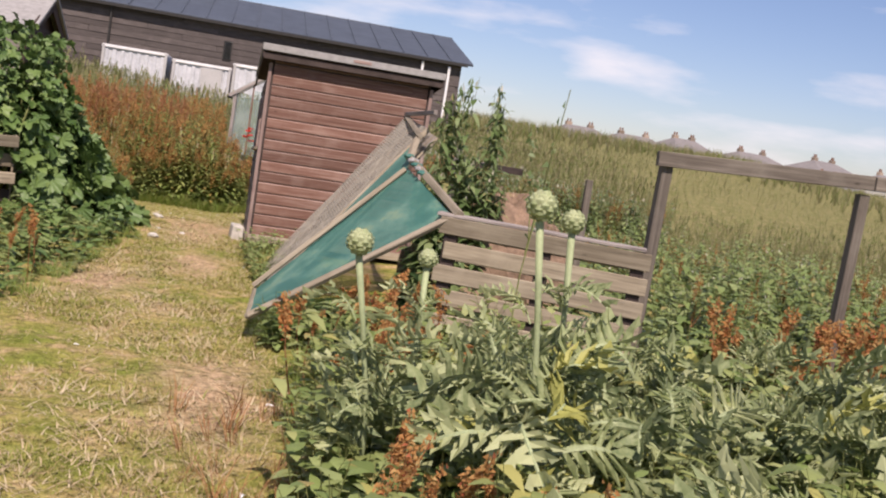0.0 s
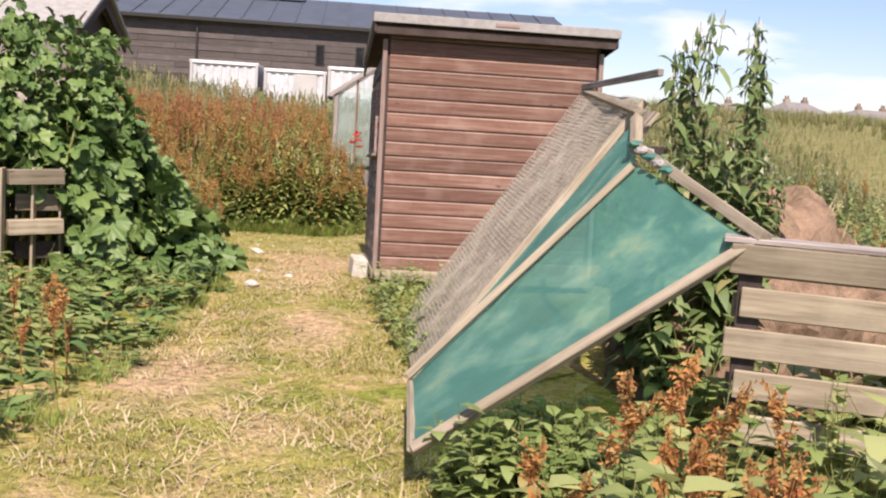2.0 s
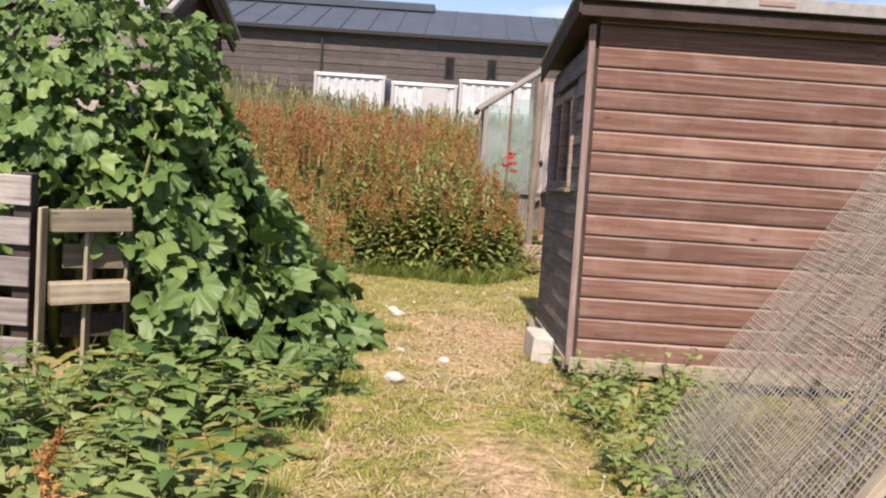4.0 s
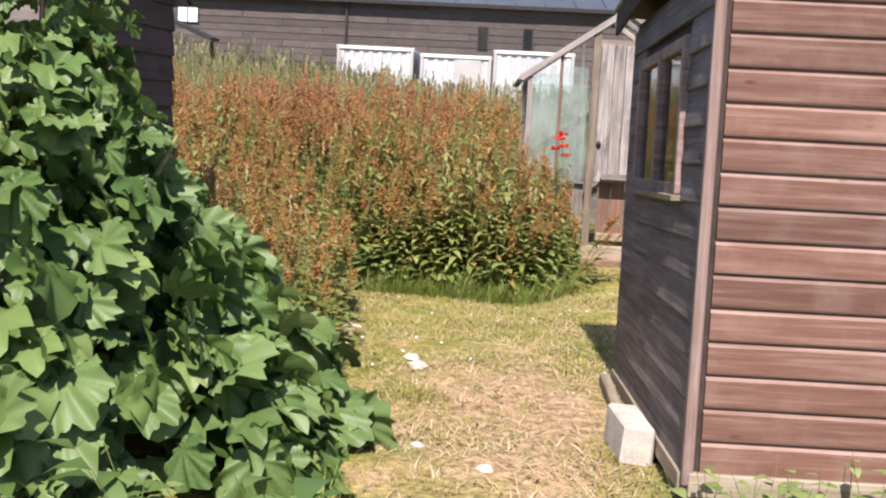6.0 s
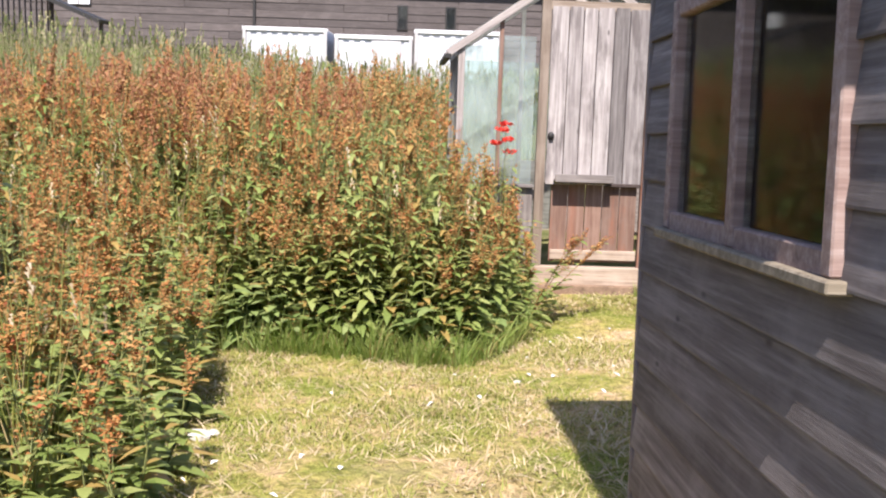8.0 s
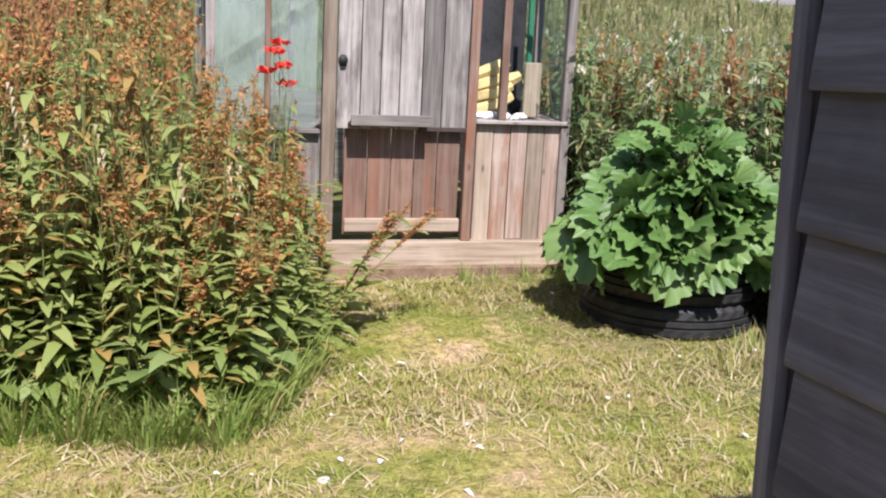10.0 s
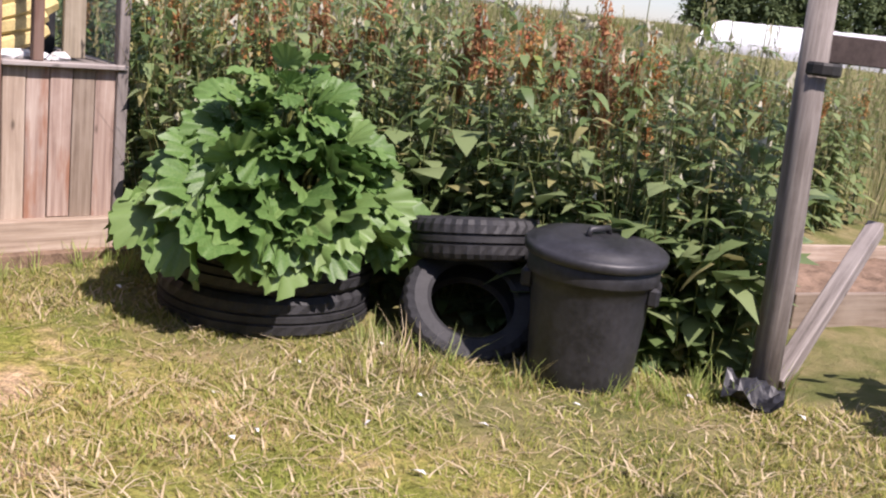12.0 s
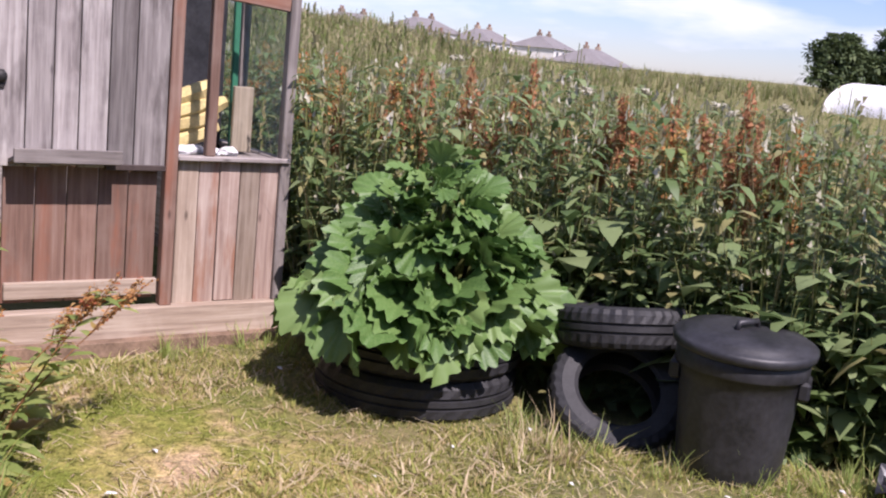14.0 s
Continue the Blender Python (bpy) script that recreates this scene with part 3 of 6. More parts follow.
    for zz, hh in ((0.02, 0.05), (WZ1 - WZ0 - 0.02, 0.05)):
        o = part("window_bar", slab(0.042, WY1 - WY0, hh, 0.004), M_TRIM, w)
        o.matrix_basis = pose(0.004, (WY1 - WY0) / 2, zz)
    for k in range(2):
        o = part("pane", slab(0.004, (WY1 - WY0) / 2 - 0.05, WZ1 - WZ0 - 0.09), M_GLASS, w)
        o.matrix_basis = pose(0.006, (WY1 - WY0) * (0.25 + 0.5 * k), (WZ1 - WZ0) / 2)
    sill = part("window_sill", slab(0.06, WY1 - WY0 + 0.10, 0.025, 0.004), M_PALE, w, "pale worn window sill")
    sill.matrix_basis = pose(-0.012, (WY1 - WY0) / 2, -0.014)
    return s


build_shed()

# breeze block at the shed's foot
bm = slab(0.13, 0.34, 0.17, 0.012)
for v in bm.verts:
    v.co += Vector((noise.noise(v.co * 31), noise.noise(v.co * 27 + Vector((5, 0, 0))), noise.noise(v.co * 29))) * 0.008
bl = part("concrete_block", bm, M_STONE)
bl.matrix_basis = pose(-0.135, 0.62, 0.065, 0, 4, 6)
tagged(bl, "pale worn concrete block against the shed", "block")
beam("timber_offcut", (-0.125, 0.95, 0.02), (-0.12, 1.75, 0.01), 0.05, 0.05, M_PALE, None)
tagged(bpy.data.objects["timber_offcut"], "pale timber offcut lying along the shed", "timber")

# ---------------------------------------------------------------- barn and containers on the rise
def build_barn():
    y0, z0, ze = 33.0, 0.6, 4.75
    x0, x1 = -32.0, 8.3
    b = thing("barn", ((x0 + x1) / 2, y0, z0), "long brown-grey clad barn with a slate-blue roof", "building")
    def loc(x, y, z):
        return (x - (x0 + x1) / 2, y - y0, z - z0)
    bm = bmesh.new()
    slab(x1 - x0, 0.25, ze - z0, bm=bm, at=loc((x0 + x1) / 2, y0 + 0.15, (ze + z0) / 2))
    slab(x1 - x0, 0.25, ze - z0, bm=bm, at=loc((x0 + x1) / 2, y0 + 12, (ze + z0) / 2))
    for x in (x0 + 0.13, x1 - 0.13):
        f = [bm.verts.new(loc(x, y0 + 0.28, z0)), bm.verts.new(loc(x, y0 + 11.8, z0)), bm.verts.new(loc(x, y0 + 11.8, ze)), bm.verts.new(loc(x, y0 + 6, ze + 1.5)), bm.verts.new(loc(x, y0 + 0.28, ze))]
        bm.faces.new(f)
    part("wall", bm, M_BARN, b, "brown-grey weathered cladding")
    me = mesh_of(slab(5.0, 0.03, 0.24, 0.008), "cladding_board", M_BARN)
    z = z0 + 1.6
    r = 0
    while z < ze:
        x = x0 + 2.5 + (r % 3) * -1.4
        while x < x1 + 2:
            if x - 2.5 > -16 or r % 2 == 0:
                xx = min(max(x, x0 + 2.5), x1 - 2.5)
                o = part("cladding_board", me, None, b)
                o.matrix_basis = Matrix.Translation(loc(xx, y0 + random.uniform(0.0, 0.014), z)) @ pose(0, 0, 0, -4, 0, 0)
            x += 5.02
        z += 0.235
        r += 1
    for sgn in (1, -1):
        bm = slab(x1 - x0 + 0.6, 6.5, 0.10, 0.01)
        o = part("roof", bm, M_SLATE, b, "slate-blue sheeted roof slope")
        o.matrix_basis = Matrix.Translation(loc((x0 + x1) / 2 + 0.15, y0 + 6 - sgn * 3.05, ze + 0.72)) @ pose(0, 0, 0, sgn * 13.6, 0, 0)
    k = x0
    while k < x1:
        o = part("roof_rib", slab(0.05, 6.45, 0.05), M_SLATE, b)
        o.matrix_basis = Matrix.Translation(loc(k, y0 + 2.95, ze + 0.79)) @ pose(0, 0, 0, 13.6, 0, 0)
        k += 1.02
    part("ridge_vent", slab(-2.3 - x0, 1.9, 0.34, 0.04, at=loc((x0 - 2.3) / 2, y0 + 6, ze + 1.50)), M_SLATE, b, "raised slate-blue ridge section")
    beam("gutter", loc(x0, y0 - 0.28, ze - 0.10), loc(x1 + 0.2, y0 - 0.28, ze - 0.10), 0.14, 0.12, M_BLACK, b, "dark gutter")
    beam("downpipe", loc(-6.1, y0 - 0.12, ze - 0.1), loc(-6.1, y0 - 0.12, 2.2), 0.08, 0.08, M_BLACK, b, "dark downpipe", up=(0, 1, 0))
    for x in (-1.43, 0.10, -16.2, -20.0):
        w = part("window", slab(0.34, 0.06, 0.78, 0.01), M_BLACK, b, "narrow dark window")
        w.matrix_basis = Matrix.Translation(loc(x, y0 - 0.03, 3.62))
        p = part("pane", slab(0.24, 0.02, 0.66), M_GLASS, w)
        p.matrix_basis = pose(0, -0.035, 0)
    wv = part("window", slab(0.75, 0.06, 0.55, 0.01), M_BLACK, b, "small white-framed window")
    wv.matrix_basis = Matrix.Translation(loc(-11.6, y0 - 0.03, 3.95))
    for k in range(2):
        p = part("pane", slab(0.32, 0.02, 0.48), M_WHITE, wv)
        p.matrix_basis = pose(-0.18 + 0.36 * k, -0.035, 0)
    for x, h in ((6.6, 4.55), (7.75, 4.5)):
        beam("post", loc(x, y0 - 0.16, 2.2), loc(x, y0 - 0.16, h), 0.10, 0.10, M_WHITE, b, "white upright on the end bay", up=(0, 1, 0))


build_barn()


def build_container(x0, x1, top, mat, label, door):
    y0, zb = 27.0, 0.9
    c = thing("storage_container", ((x0 + x1) / 2, y0, zb), label, "container", "white containers before the barn")
    w, h = x1 - x0, top - zb
    part("body", slab(w, 2.4, h, 0.03, at=(0, 1.2, h / 2)), mat, c)
    part("top_rail", slab(w + 0.06, 0.10, 0.10, 0.01, at=(0, -0.03, h - 0.04)), M_WHITE, c)
    n = int(w / 0.27)
    me = mesh_of(slab(0.13, 0.05, h - 0.25, 0.015), "rib", mat)
    for k in range(n):
        o = part("rib", me, None, c)
        o.matrix_basis = pose(-w / 2 + (k + 0.5) * w / n, -0.02, h / 2 - 0.02)
    for s in (-1, 1):
        part("corner_post", slab(0.09, 0.12, h, 0.01, at=(s * (w / 2 - 0.03), -0.04, h / 2)), M_CREAM, c)
    if door:
        part("door", slab(0.75, 0.06, h - 0.25, 0.01, at=(0.35, -0.06, h / 2)), M_CREAM, c, "grey hatch")


build_container(-5.45, -3.28, 2.87, M_DIRTYWHITE, "white metal storage container in long grass", False)
build_container(-3.05, -1.05, 2.74, M_DIRTYWHITE, "white storage container with a grey hatch", True)
build_container(-0.96, 1.3, 2.93, M_DIRTYWHITE, "white metal storage container beside the others", False)

# board fence and a dark lean-to at the far end of the long grass
lt = thing("lean_to", (-10.0, 26.0, gz(-10, 26)), "dark lean-to roof beside a grey board fence", "lean-to")
lz = gz(-10, 26)
for k in range(9):
    beam("fence_board", (-1.30 + k * 0.14, 0, -0.05), (-1.30 + k * 0.14, 0, 3.42 - lz + 0.03 * (k % 2)), 0.02, 0.13, M_BARN, lt, up=(0, 1, 0))
beam("roof_edge", (-0.15, -0.05, 3.36 - lz), (1.25, -0.05, 2.80 - lz), 0.9, 0.10, M_BLACK, lt, "sloping black roof edge")
for x, h in ((-0.08, 3.28), (1.15, 2.78)):
    beam("post", (x, 0, -0.05), (x, 0, h - lz), 0.09, 0.09, M_BARK, lt, up=(0, 1, 0))

# ---------------------------------------------------------------- black shed behind the mallow
def build_black_shed():
    x1, y0, y1, ze, zr = -2.74, 0.95, 2.75, 2.02, 2.40
    s = thing("black_shed", (x1 - 1.3, (y0 + y1) / 2, -0.05), "dark brown timber shed with a pale felt gable roof", "shed")
    h, d = ze + 0.05, y1 - y0
    part("wall", slab(2.6, d, h, at=(0, 0, h / 2)), M_BROWNDARK, s, "dark brown wall with shade in its colour")
    bm = bmesh.new()
    rise = zr - ze
    a = [bm.verts.new(p) for p in ((1.3, -d / 2, h), (1.3, d / 2, h), (1.3, 0, h + rise))]
    b2 = [bm.verts.new((-1.3, v.co.y, v.co.z)) for v in a]
    bm.faces.new(a)
    bm.faces.new(b2[::-1])
    bm.faces.new((a[1], b2[1], b2[2], a[2]))
    bm.faces.new((a[0], a[2], b2[2], b2[0]))
    part("gable", bm, M_BROWNDARK, s)
    me2 = mesh_of(feather(d - 0.02, 0.15), "board", M_BROWNDARK)
    for k in range(14):
        o = part("board", me2, None, s)
        o.matrix_basis = pose(1.302, -d / 2 + 0.01, 0.0 + k * 0.148, 0, 0, 90)
    me = mesh_of(feather(2.58, 0.15), "board", M_GREY)
    for k in range(13):
        o = part("board", me, None, s)
        o.matrix_basis = pose(-1.29, -d / 2 - 0.002, k * 0.148)
    run = math.hypot(d / 2 + 0.12, rise * (d / 2 + 0.12) / (d / 2))
    ang = math.degrees(math.atan2(rise, d / 2))
    for sg in (-1, 1):
        o = part("roof", slab(2.84, run, 0.04, 0.006, at=(0, sg * run / 2, 0)), M_FELT, s, "pale grey felt roof slope")
        o.matrix_basis = pose(0.03, sg * 0.004, h + rise + 0.035, -sg * ang, 0, 0)
        q = Vector((1.40, sg * (d / 2 + 0.10), h - 0.06))
        beam("barge_board", (1.40, 0, h + rise - 0.05), q, 0.025, 0.16, M_BROWNDARK, s, "dark barge board")


# brown taken dark: the gable side's shade is put into the colour
M_BROWNDARK = wood("shaded_dark_brown_wood", [(0.032, 0.020, 0.017), (0.055, 0.034, 0.028), (0.085, 0.055, 0.047)], "x", 0.8, 0.2, 0.4)
build_black_shed()

# ---------------------------------------------------------------- greenhouse
M_PINKWOOD = wood("pink_grey_wood", [(0.18, 0.12, 0.095), (0.30, 0.22, 0.18), (0.42, 0.345, 0.29)], "x", 0.85, 0.4, 0.7, (0.27, 0.115, 0.06))
GX0, GX1, GYF, GYB, GEZ, GAX, GAZ = -0.46, 1.53, 6.75, 8.95, 1.70, 0.52, 2.40


def build_greenhouse():
    g = thing("greenhouse", ((GX0 + GX1) / 2, GYF, -0.12), "old weathered timber greenhouse with glass gable and plank door", "greenhouse")
    ox, oy, oz = (GX0 + GX1) / 2, GYF, -0.12

    def P(x, y, z):
        return (x - ox, y - oy, z - oz)

    def board(name, x0, x1, z0, z1, y, mat, lab="", t=0.02):
        o = part(name, slab(z1 - z0, x1 - x0, t, 0.003), mat, g, lab)
        o.matrix_basis = Matrix.Translation(P((x0 + x1) / 2, y, (z0 + z1) / 2)) @ Matrix(((0, 1, 0, 0), (0, 0, 1, 0), (1, 0, 0, 0), (0, 0, 0, 1)))
        return o

    def run(name, x0, x1, z0, z1, n, y, mats, lab="", t=0.02):
        edge = [x0 + (x1 - x0) * k / n for k in range(n + 1)]
        for k in range(n):
            board(name, edge[k] + 0.002, edge[k + 1] - 0.002, z0 + random.uniform(-0.004, 0.004), z1, y + random.uniform(-0.003, 0.003), mats[k % len(mats)], lab, t)
    # plinth
    beam("plinth", P(GX0 - 0.02, GYF - 0.03, -0.005), P(GX1 + 0.02, GYF - 0.03, -0.005), 0.07, 0.15, M_TAN, g, "tan timber plinth on a mortar footing")
    beam("plinth", P(GX1, GYF, -0.005), P(GX1, GYB, -0.005), 0.06, 0.15, M_TAN, g)
    beam("plinth", P(GX0, GYF, -0.005), P(GX0, GYB, -0.005), 0.06, 0.15, M_TAN, g)
    beam("plinth", P(GX0, GYB, -0.005), P(GX1, GYB, -0.005), 0.06, 0.15, M_TAN, g)
    beam("footing", P(GX0 - 0.05, GYF - 0.06, -0.10), P(GX1 + 0.03, GYF - 0.06, -0.10), 0.12, 0.07, M_SOIL, g, "crumbling pale footing")
    # low boarded walls
    run("wall_board", 1.005, GX1 - 0.02, 0.07, 0.735, 5, GYF, [M_TAN, M_PINKWOOD, M_PINKWOOD, M_TAN, M_PINKWOOD], "tan and rust-stained vertical board")
    run("wall_board", GX0 + 0.02, 0.12, 0.07, 0.66, 5, GYF, [M_GREY, M_TAN], "pale vertical board")
    beam("sill", P(0.99, GYF - 0.02, 0.748), P(GX1 + 0.01, GYF - 0.02, 0.748), 0.07, 0.022, M_GREY, g, "grey sill board")
    beam("sill", P(GX0 - 0.01, GYF - 0.02, 0.675), P(0.12, GYF - 0.02, 0.675), 0.07, 0.022, M_GREY, g, "grey sill board")
    for xx in (GX0, GX1):
        for k in range(7):
            o = part("side_board", slab((GYB - GYF) / 7 - 0.008, 0.02, 0.66, 0.003), M_GREY, g)
            o.matrix_basis = Matrix.Translation(P(xx, GYF + (k + 0.5) * (GYB - GYF) / 7, 0.40)) @ pose(0, 0, 0, 0, 0, 90)
        beam("sill", P(xx, GYF, 0.745), P(xx, GYB, 0.745), 0.06, 0.025, M_GREY, g)
        beam("eave_plate", P(xx, GYF - 0.03, GEZ - 0.03), P(xx, GYB, GEZ - 0.03), 0.05, 0.06, M_GREY, g)
        for y in (GYF + 0.55, GYF + 1.1, GYF + 1.65, GYB):
            beam("side_post", P(xx, y, 0.75), P(xx, y, GEZ - 0.05), 0.045, 0.045, M_GREY, g, up=(0, 1, 0))
        for k in range(4):
            y0 = GYF + 0.03 + k * 0.55
            part("pane", slab(0.004, 0.50, 0.86), M_DIRTY, g).matrix_basis = Matrix.Translation(P(xx, y0 + 0.26, 1.20))
    # back wall
    for k in range(6):
        o = part("back_board", slab(0.31, 0.02, 0.66, 0.003), M_GREY, g)
        o.matrix_basis = Matrix.Translation(P(GX0 + 0.18 + k * 0.327, GYB, 0.40))
    for k in range(4):
        x = GX0 + k * (GX1 - GX0) / 3
        beam("back_post", P(x, GYB, 0.72), P(x, GYB, GEZ + (0.45 if k in (1, 2) else 0)), 0.04, 0.04, M_GREY, g, up=(0, 1, 0))
        if k < 3:
            part("pane", slab(0.62, 0.004, 0.92), M_DIRTY, g).matrix_basis = Matrix.Translation(P(x + 0.33, GYB, 1.2))
    # front posts
    beam("corner_post", P(GX1 - 0.005, GYF - 0.012, 0.07), P(GX1 - 0.005, GYF - 0.012, GEZ), 0.05, 0.055, M_GREY, g, "pale grey corner post", up=(0, 1, 0))
    beam("corner_post", P(GX0 + 0.005, GYF - 0.012, 0.07), P(GX0 + 0.005, GYF - 0.012, GEZ + 0.02), 0.05, 0.055, M_GREY, g, "pale grey corner post", up=(0, 1, 0))
    beam("door_post", P(0.965, GYF - 0.014, 0.07), P(0.965, GYF - 0.014, 2.08), 0.055, 0.06, M_BROWNWOOD, g, "red-brown door post", up=(0, 1, 0))
    beam("door_post", P(0.165, GYF - 0.014, 0.07), P(0.165, GYF - 0.014, 2.12), 0.07, 0.06, M_TAN, g, "tan door post", up=(0, 1, 0))
    beam("lintel", P(0.13, GYF - 0.01, 2.02), P(1.0, GYF - 0.01, 2.02), 0.05, 0.07, M_TAN, g)
    beam("glazing_bar", P(-0.16, GYF - 0.005, 0.69), P(-0.16, GYF - 0.005, 1.92), 0.03, 0.035, M_BROWNWOOD, g, up=(0, 1, 0))
    beam("glazing_bar", P(1.145, GYF - 0.02, 0.76), P(1.145, GYF - 0.02, 1.50), 0.045, 0.045, M_BROWNWOOD, g, "brown upright before the open pane", up=(0, 1, 0))
    beam("transom", P(1.0, GYF - 0.01, 1.52), P(GX1 - 0.03, GYF - 0.01, 1.48), 0.045, 0.075, M_BROWNWOOD, g, "red-brown cross rail")
    # panes
    part("pane", slab(0.29, 0.004, 1.02), M_DIRTY, g).matrix_basis = Matrix.Translation(P(-0.30, GYF, 1.20))
    part("pane", slab(0.24, 0.004, 1.10), M_DIRTY, g).matrix_basis = Matrix.Translation(P(-0.02, GYF, 1.24))
    # rakes, ridge, roof glass
    for sx, xe in ((-1, GX0 - 0.10), (1, GX1 + 0.10)):
        z_e = GEZ - 0.055
        for y in (GYF - 0.05, GYF + 0.72, GYF + 1.46, GYB):
            beam("rafter", P(xe, y, z_e), P(GAX, y, GAZ), 0.04, 0.055, M_GREY, g, "grey rafter" if y < GYF else "")
        for k in range(3):
            y0 = (GYF - 0.02, GYF + 0.75, GYF + 1.49)[k]
            m, dd = span(P(xe, y0 + 0.35, z_e + 0.04), P(GAX, y0 + 0.35, GAZ + 0.04))
            o = part("roof_pane", slab(dd - 0.03, 0.68, 0.004, at=(dd / 2, 0, 0)), M_DIRTY, g, "dusty roof pane")
            o.matrix_basis = m
            if sx == 1:
                o.visible_shadow = False
        beam("gutter", P(xe, GYF - 0.10, z_e - 0.02), P(xe, GYB + 0.05, z_e - 0.02), 0.05, 0.035, M_BLACK, g, "dark eave strip")
    beam("ridge", P(GAX, GYF - 0.06, GAZ + 0.02), P(GAX, GYB, GAZ + 0.02), 0.05, 0.07, M_GREY, g)
    # stable door: grey planks above, red-brown planks below, ledge between
    d = part("door", slab(0.70, 0.02, 1.30, 0.003), M_BROWNWOOD, g, "plank door, grey above and red-brown below")
    d.matrix_basis = Matrix.Translation(P(0.60, GYF + 0.02, 1.36))
    widths = [0.0, 0.13, 0.24, 0.345, 0.47, 0.585, 0.73]
    for k in range(6):
        x0, x1 = 0.205 + widths[k], 0.205 + widths[k + 1]
        o = part("plank", slab(1.315 + random.uniform(-0.01, 0.01), x1 - x0 - 0.005, 0.022, 0.003), M_DOOR, d, "silver-grey door plank")
        o.matrix_basis = Matrix.Translation(((x0 + x1) / 2 - 0.60, -0.045, -0.005)) @ Matrix(((0, 1, 0, 0), (0, 0, 1, 0), (1, 0, 0, 0), (0, 0, 0, 1)))
    for k in range(5):
        x0 = 0.26 + k * 0.132
        o = part("plank", slab(0.60, 0.127, 0.02, 0.003), M_BROWNWOOD, d, "red-brown lower plank")
        o.matrix_basis = Matrix.Translation((x0 + 0.066 - 0.60, -0.002, 0.40 - 1.36)) @ Matrix(((0, 1, 0, 0), (0, 0, 1, 0), (1, 0, 0, 0), (0, 0, 0, 1)))
    o = part("ledge", slab(0.44, 0.13, 0.02, 0.003), M_GREY, d, "grey plank ledge across the door")
    o.matrix_basis = Matrix.Translation((0.49 - 0.60, -0.10, 0.728 - 1.36)) @ pose(0, 0, 0, -14, 0, 0)
    o = part("ledge_face", slab(0.44, 0.018, 0.06, 0.003), M_GREY, d)
    o.matrix_basis = Matrix.Translation((0.49 - 0.60, -0.160, 0.752 - 1.36))
    o = part("batten", slab(0.27, 0.03, 0.025, 0.003), M_BARK, d)
    o.matrix_basis = Matrix.Translation((0.80 - 0.60, -0.055, 0.70 - 1.36))
    o = part("kick_board", slab(0.66, 0.03, 0.075, 0.004), M_TAN, d, "tan board across the foot of the door")
    o.matrix_basis = Matrix.Translation((0.0, -0.02, 0.155 - 1.36))
    o = part("latch", lathe([(0.0, 0.0), (0.022, 0.0), (0.026, 0.01), (0.022, 0.022), (0.0, 0.022)], 12), M_BLACK, d, "black iron latch", True)
    o.matrix_basis = Matrix.Translation((0.235 - 0.60, -0.055, 1.06 - 1.36)) @ pose(0, 0, 0, 90, 0, 0)
    o = part("latch_plate", slab(0.03, 0.012, 0.075, 0.003), M_BLACK, d)
    o.matrix_basis = Matrix.Translation((0.235 - 0.60, -0.06, 1.05 - 1.36))
    beam("hook", P(GX1 + 0.03, GYF - 0.02, 0.56), P(GX1 + 0.03, GYF - 0.02, 0.66), 0.012, 0.012, M_BLACK, g, up=(0, 1, 0))


build_greenhouse()

# what stands inside behind the open pane
st = thing("log_stack", (1.13, 7.0, 0.76), "stack of split yellow logs behind the greenhouse pane", "firewood")
M_YELLOW = plain("split_yellow_wood", (0.60, 0.48, 0.22), 0.8, 0, 0.2, 12, 0.4, 0.2)
for k in range(7):
    bm = bmesh.new()
    L = random.uniform(0.24, 0.32)
    tube(bm, [(-L / 2, 0, 0), (-L / 4, 0.004, 0.006), (L / 4, -0.004, 0.004), (L / 2, 0.003, 0.0)], [0.026, 0.042, 0.044, 0.030], 6)
    o = part("log", bm, M_YELLOW, st)
    o.matrix_basis = pose((k % 2) * 0.06 + random.uniform(-0.03, 0.03), (k % 2) * 0.05, 0.055 + (k // 2) * 0.066, random.uniform(0, 90), random.uniform(-26, -14), random.uniform(-10, 10))
shelf = beam("shelf", (0.98, 6.98, 0.735), (1.50, 6.98, 0.735), 0.36, 0.025, M_GREY, None)
tagged(shelf, "grey plank shelf inside the greenhouse window", "shelf")
beam("shelf_board", (1.385, 6.94, 0.76), (1.385, 6.94, 1.075), 0.10, 0.03, M_PALE, None, up=(0, 1, 0))
tagged(bpy.data.objects["shelf_board"], "pale upright board beside the logs", "board")
for k, (x, y) in enumerate(((1.06, 6.86), (1.20, 6.85), (1.30, 6.87), (1.13, 6.88))):
    bm = bmesh.new()
    bmesh.ops.create_icosphere(bm, subdivisions=2, radius=0.045)
    for v in bm.verts:
        v.co *= 1 + 0.45 * noise.noise(v.co * 34 + Vector((k * 7, 0, 0)))
        v.co.z *= 0.55
        v.co.x *= 1.3
    r = part("rag", bm, M_WHITE)
    r.matrix_basis = pose(x, y, 0.768, 0, 0, k * 50)
    tagged(r, "crumpled white rag on the greenhouse shelf", "rag", "rags on the shelf")
c = beam("dark_sheet", (1.36, 7.5, 0.0), (1.36, 7.5, 1.52), 0.30, 0.02, M_PLASTIC, None, up=(0, 1, 0))
tagged(c, "black plastic sheet hanging in the greenhouse", "sheet")
M_GREENPOLE = plain("green_painted_pole", (0.03, 0.16, 0.09), 0.5)
c = beam("green_pole", (1.46, 7.2, -0.1), (1.44, 7.2, 1.5), 0.03, 0.03, M_GREENPOLE, None, up=(0, 1, 0))
tagged(c, "green painted pole inside the greenhouse", "pole")

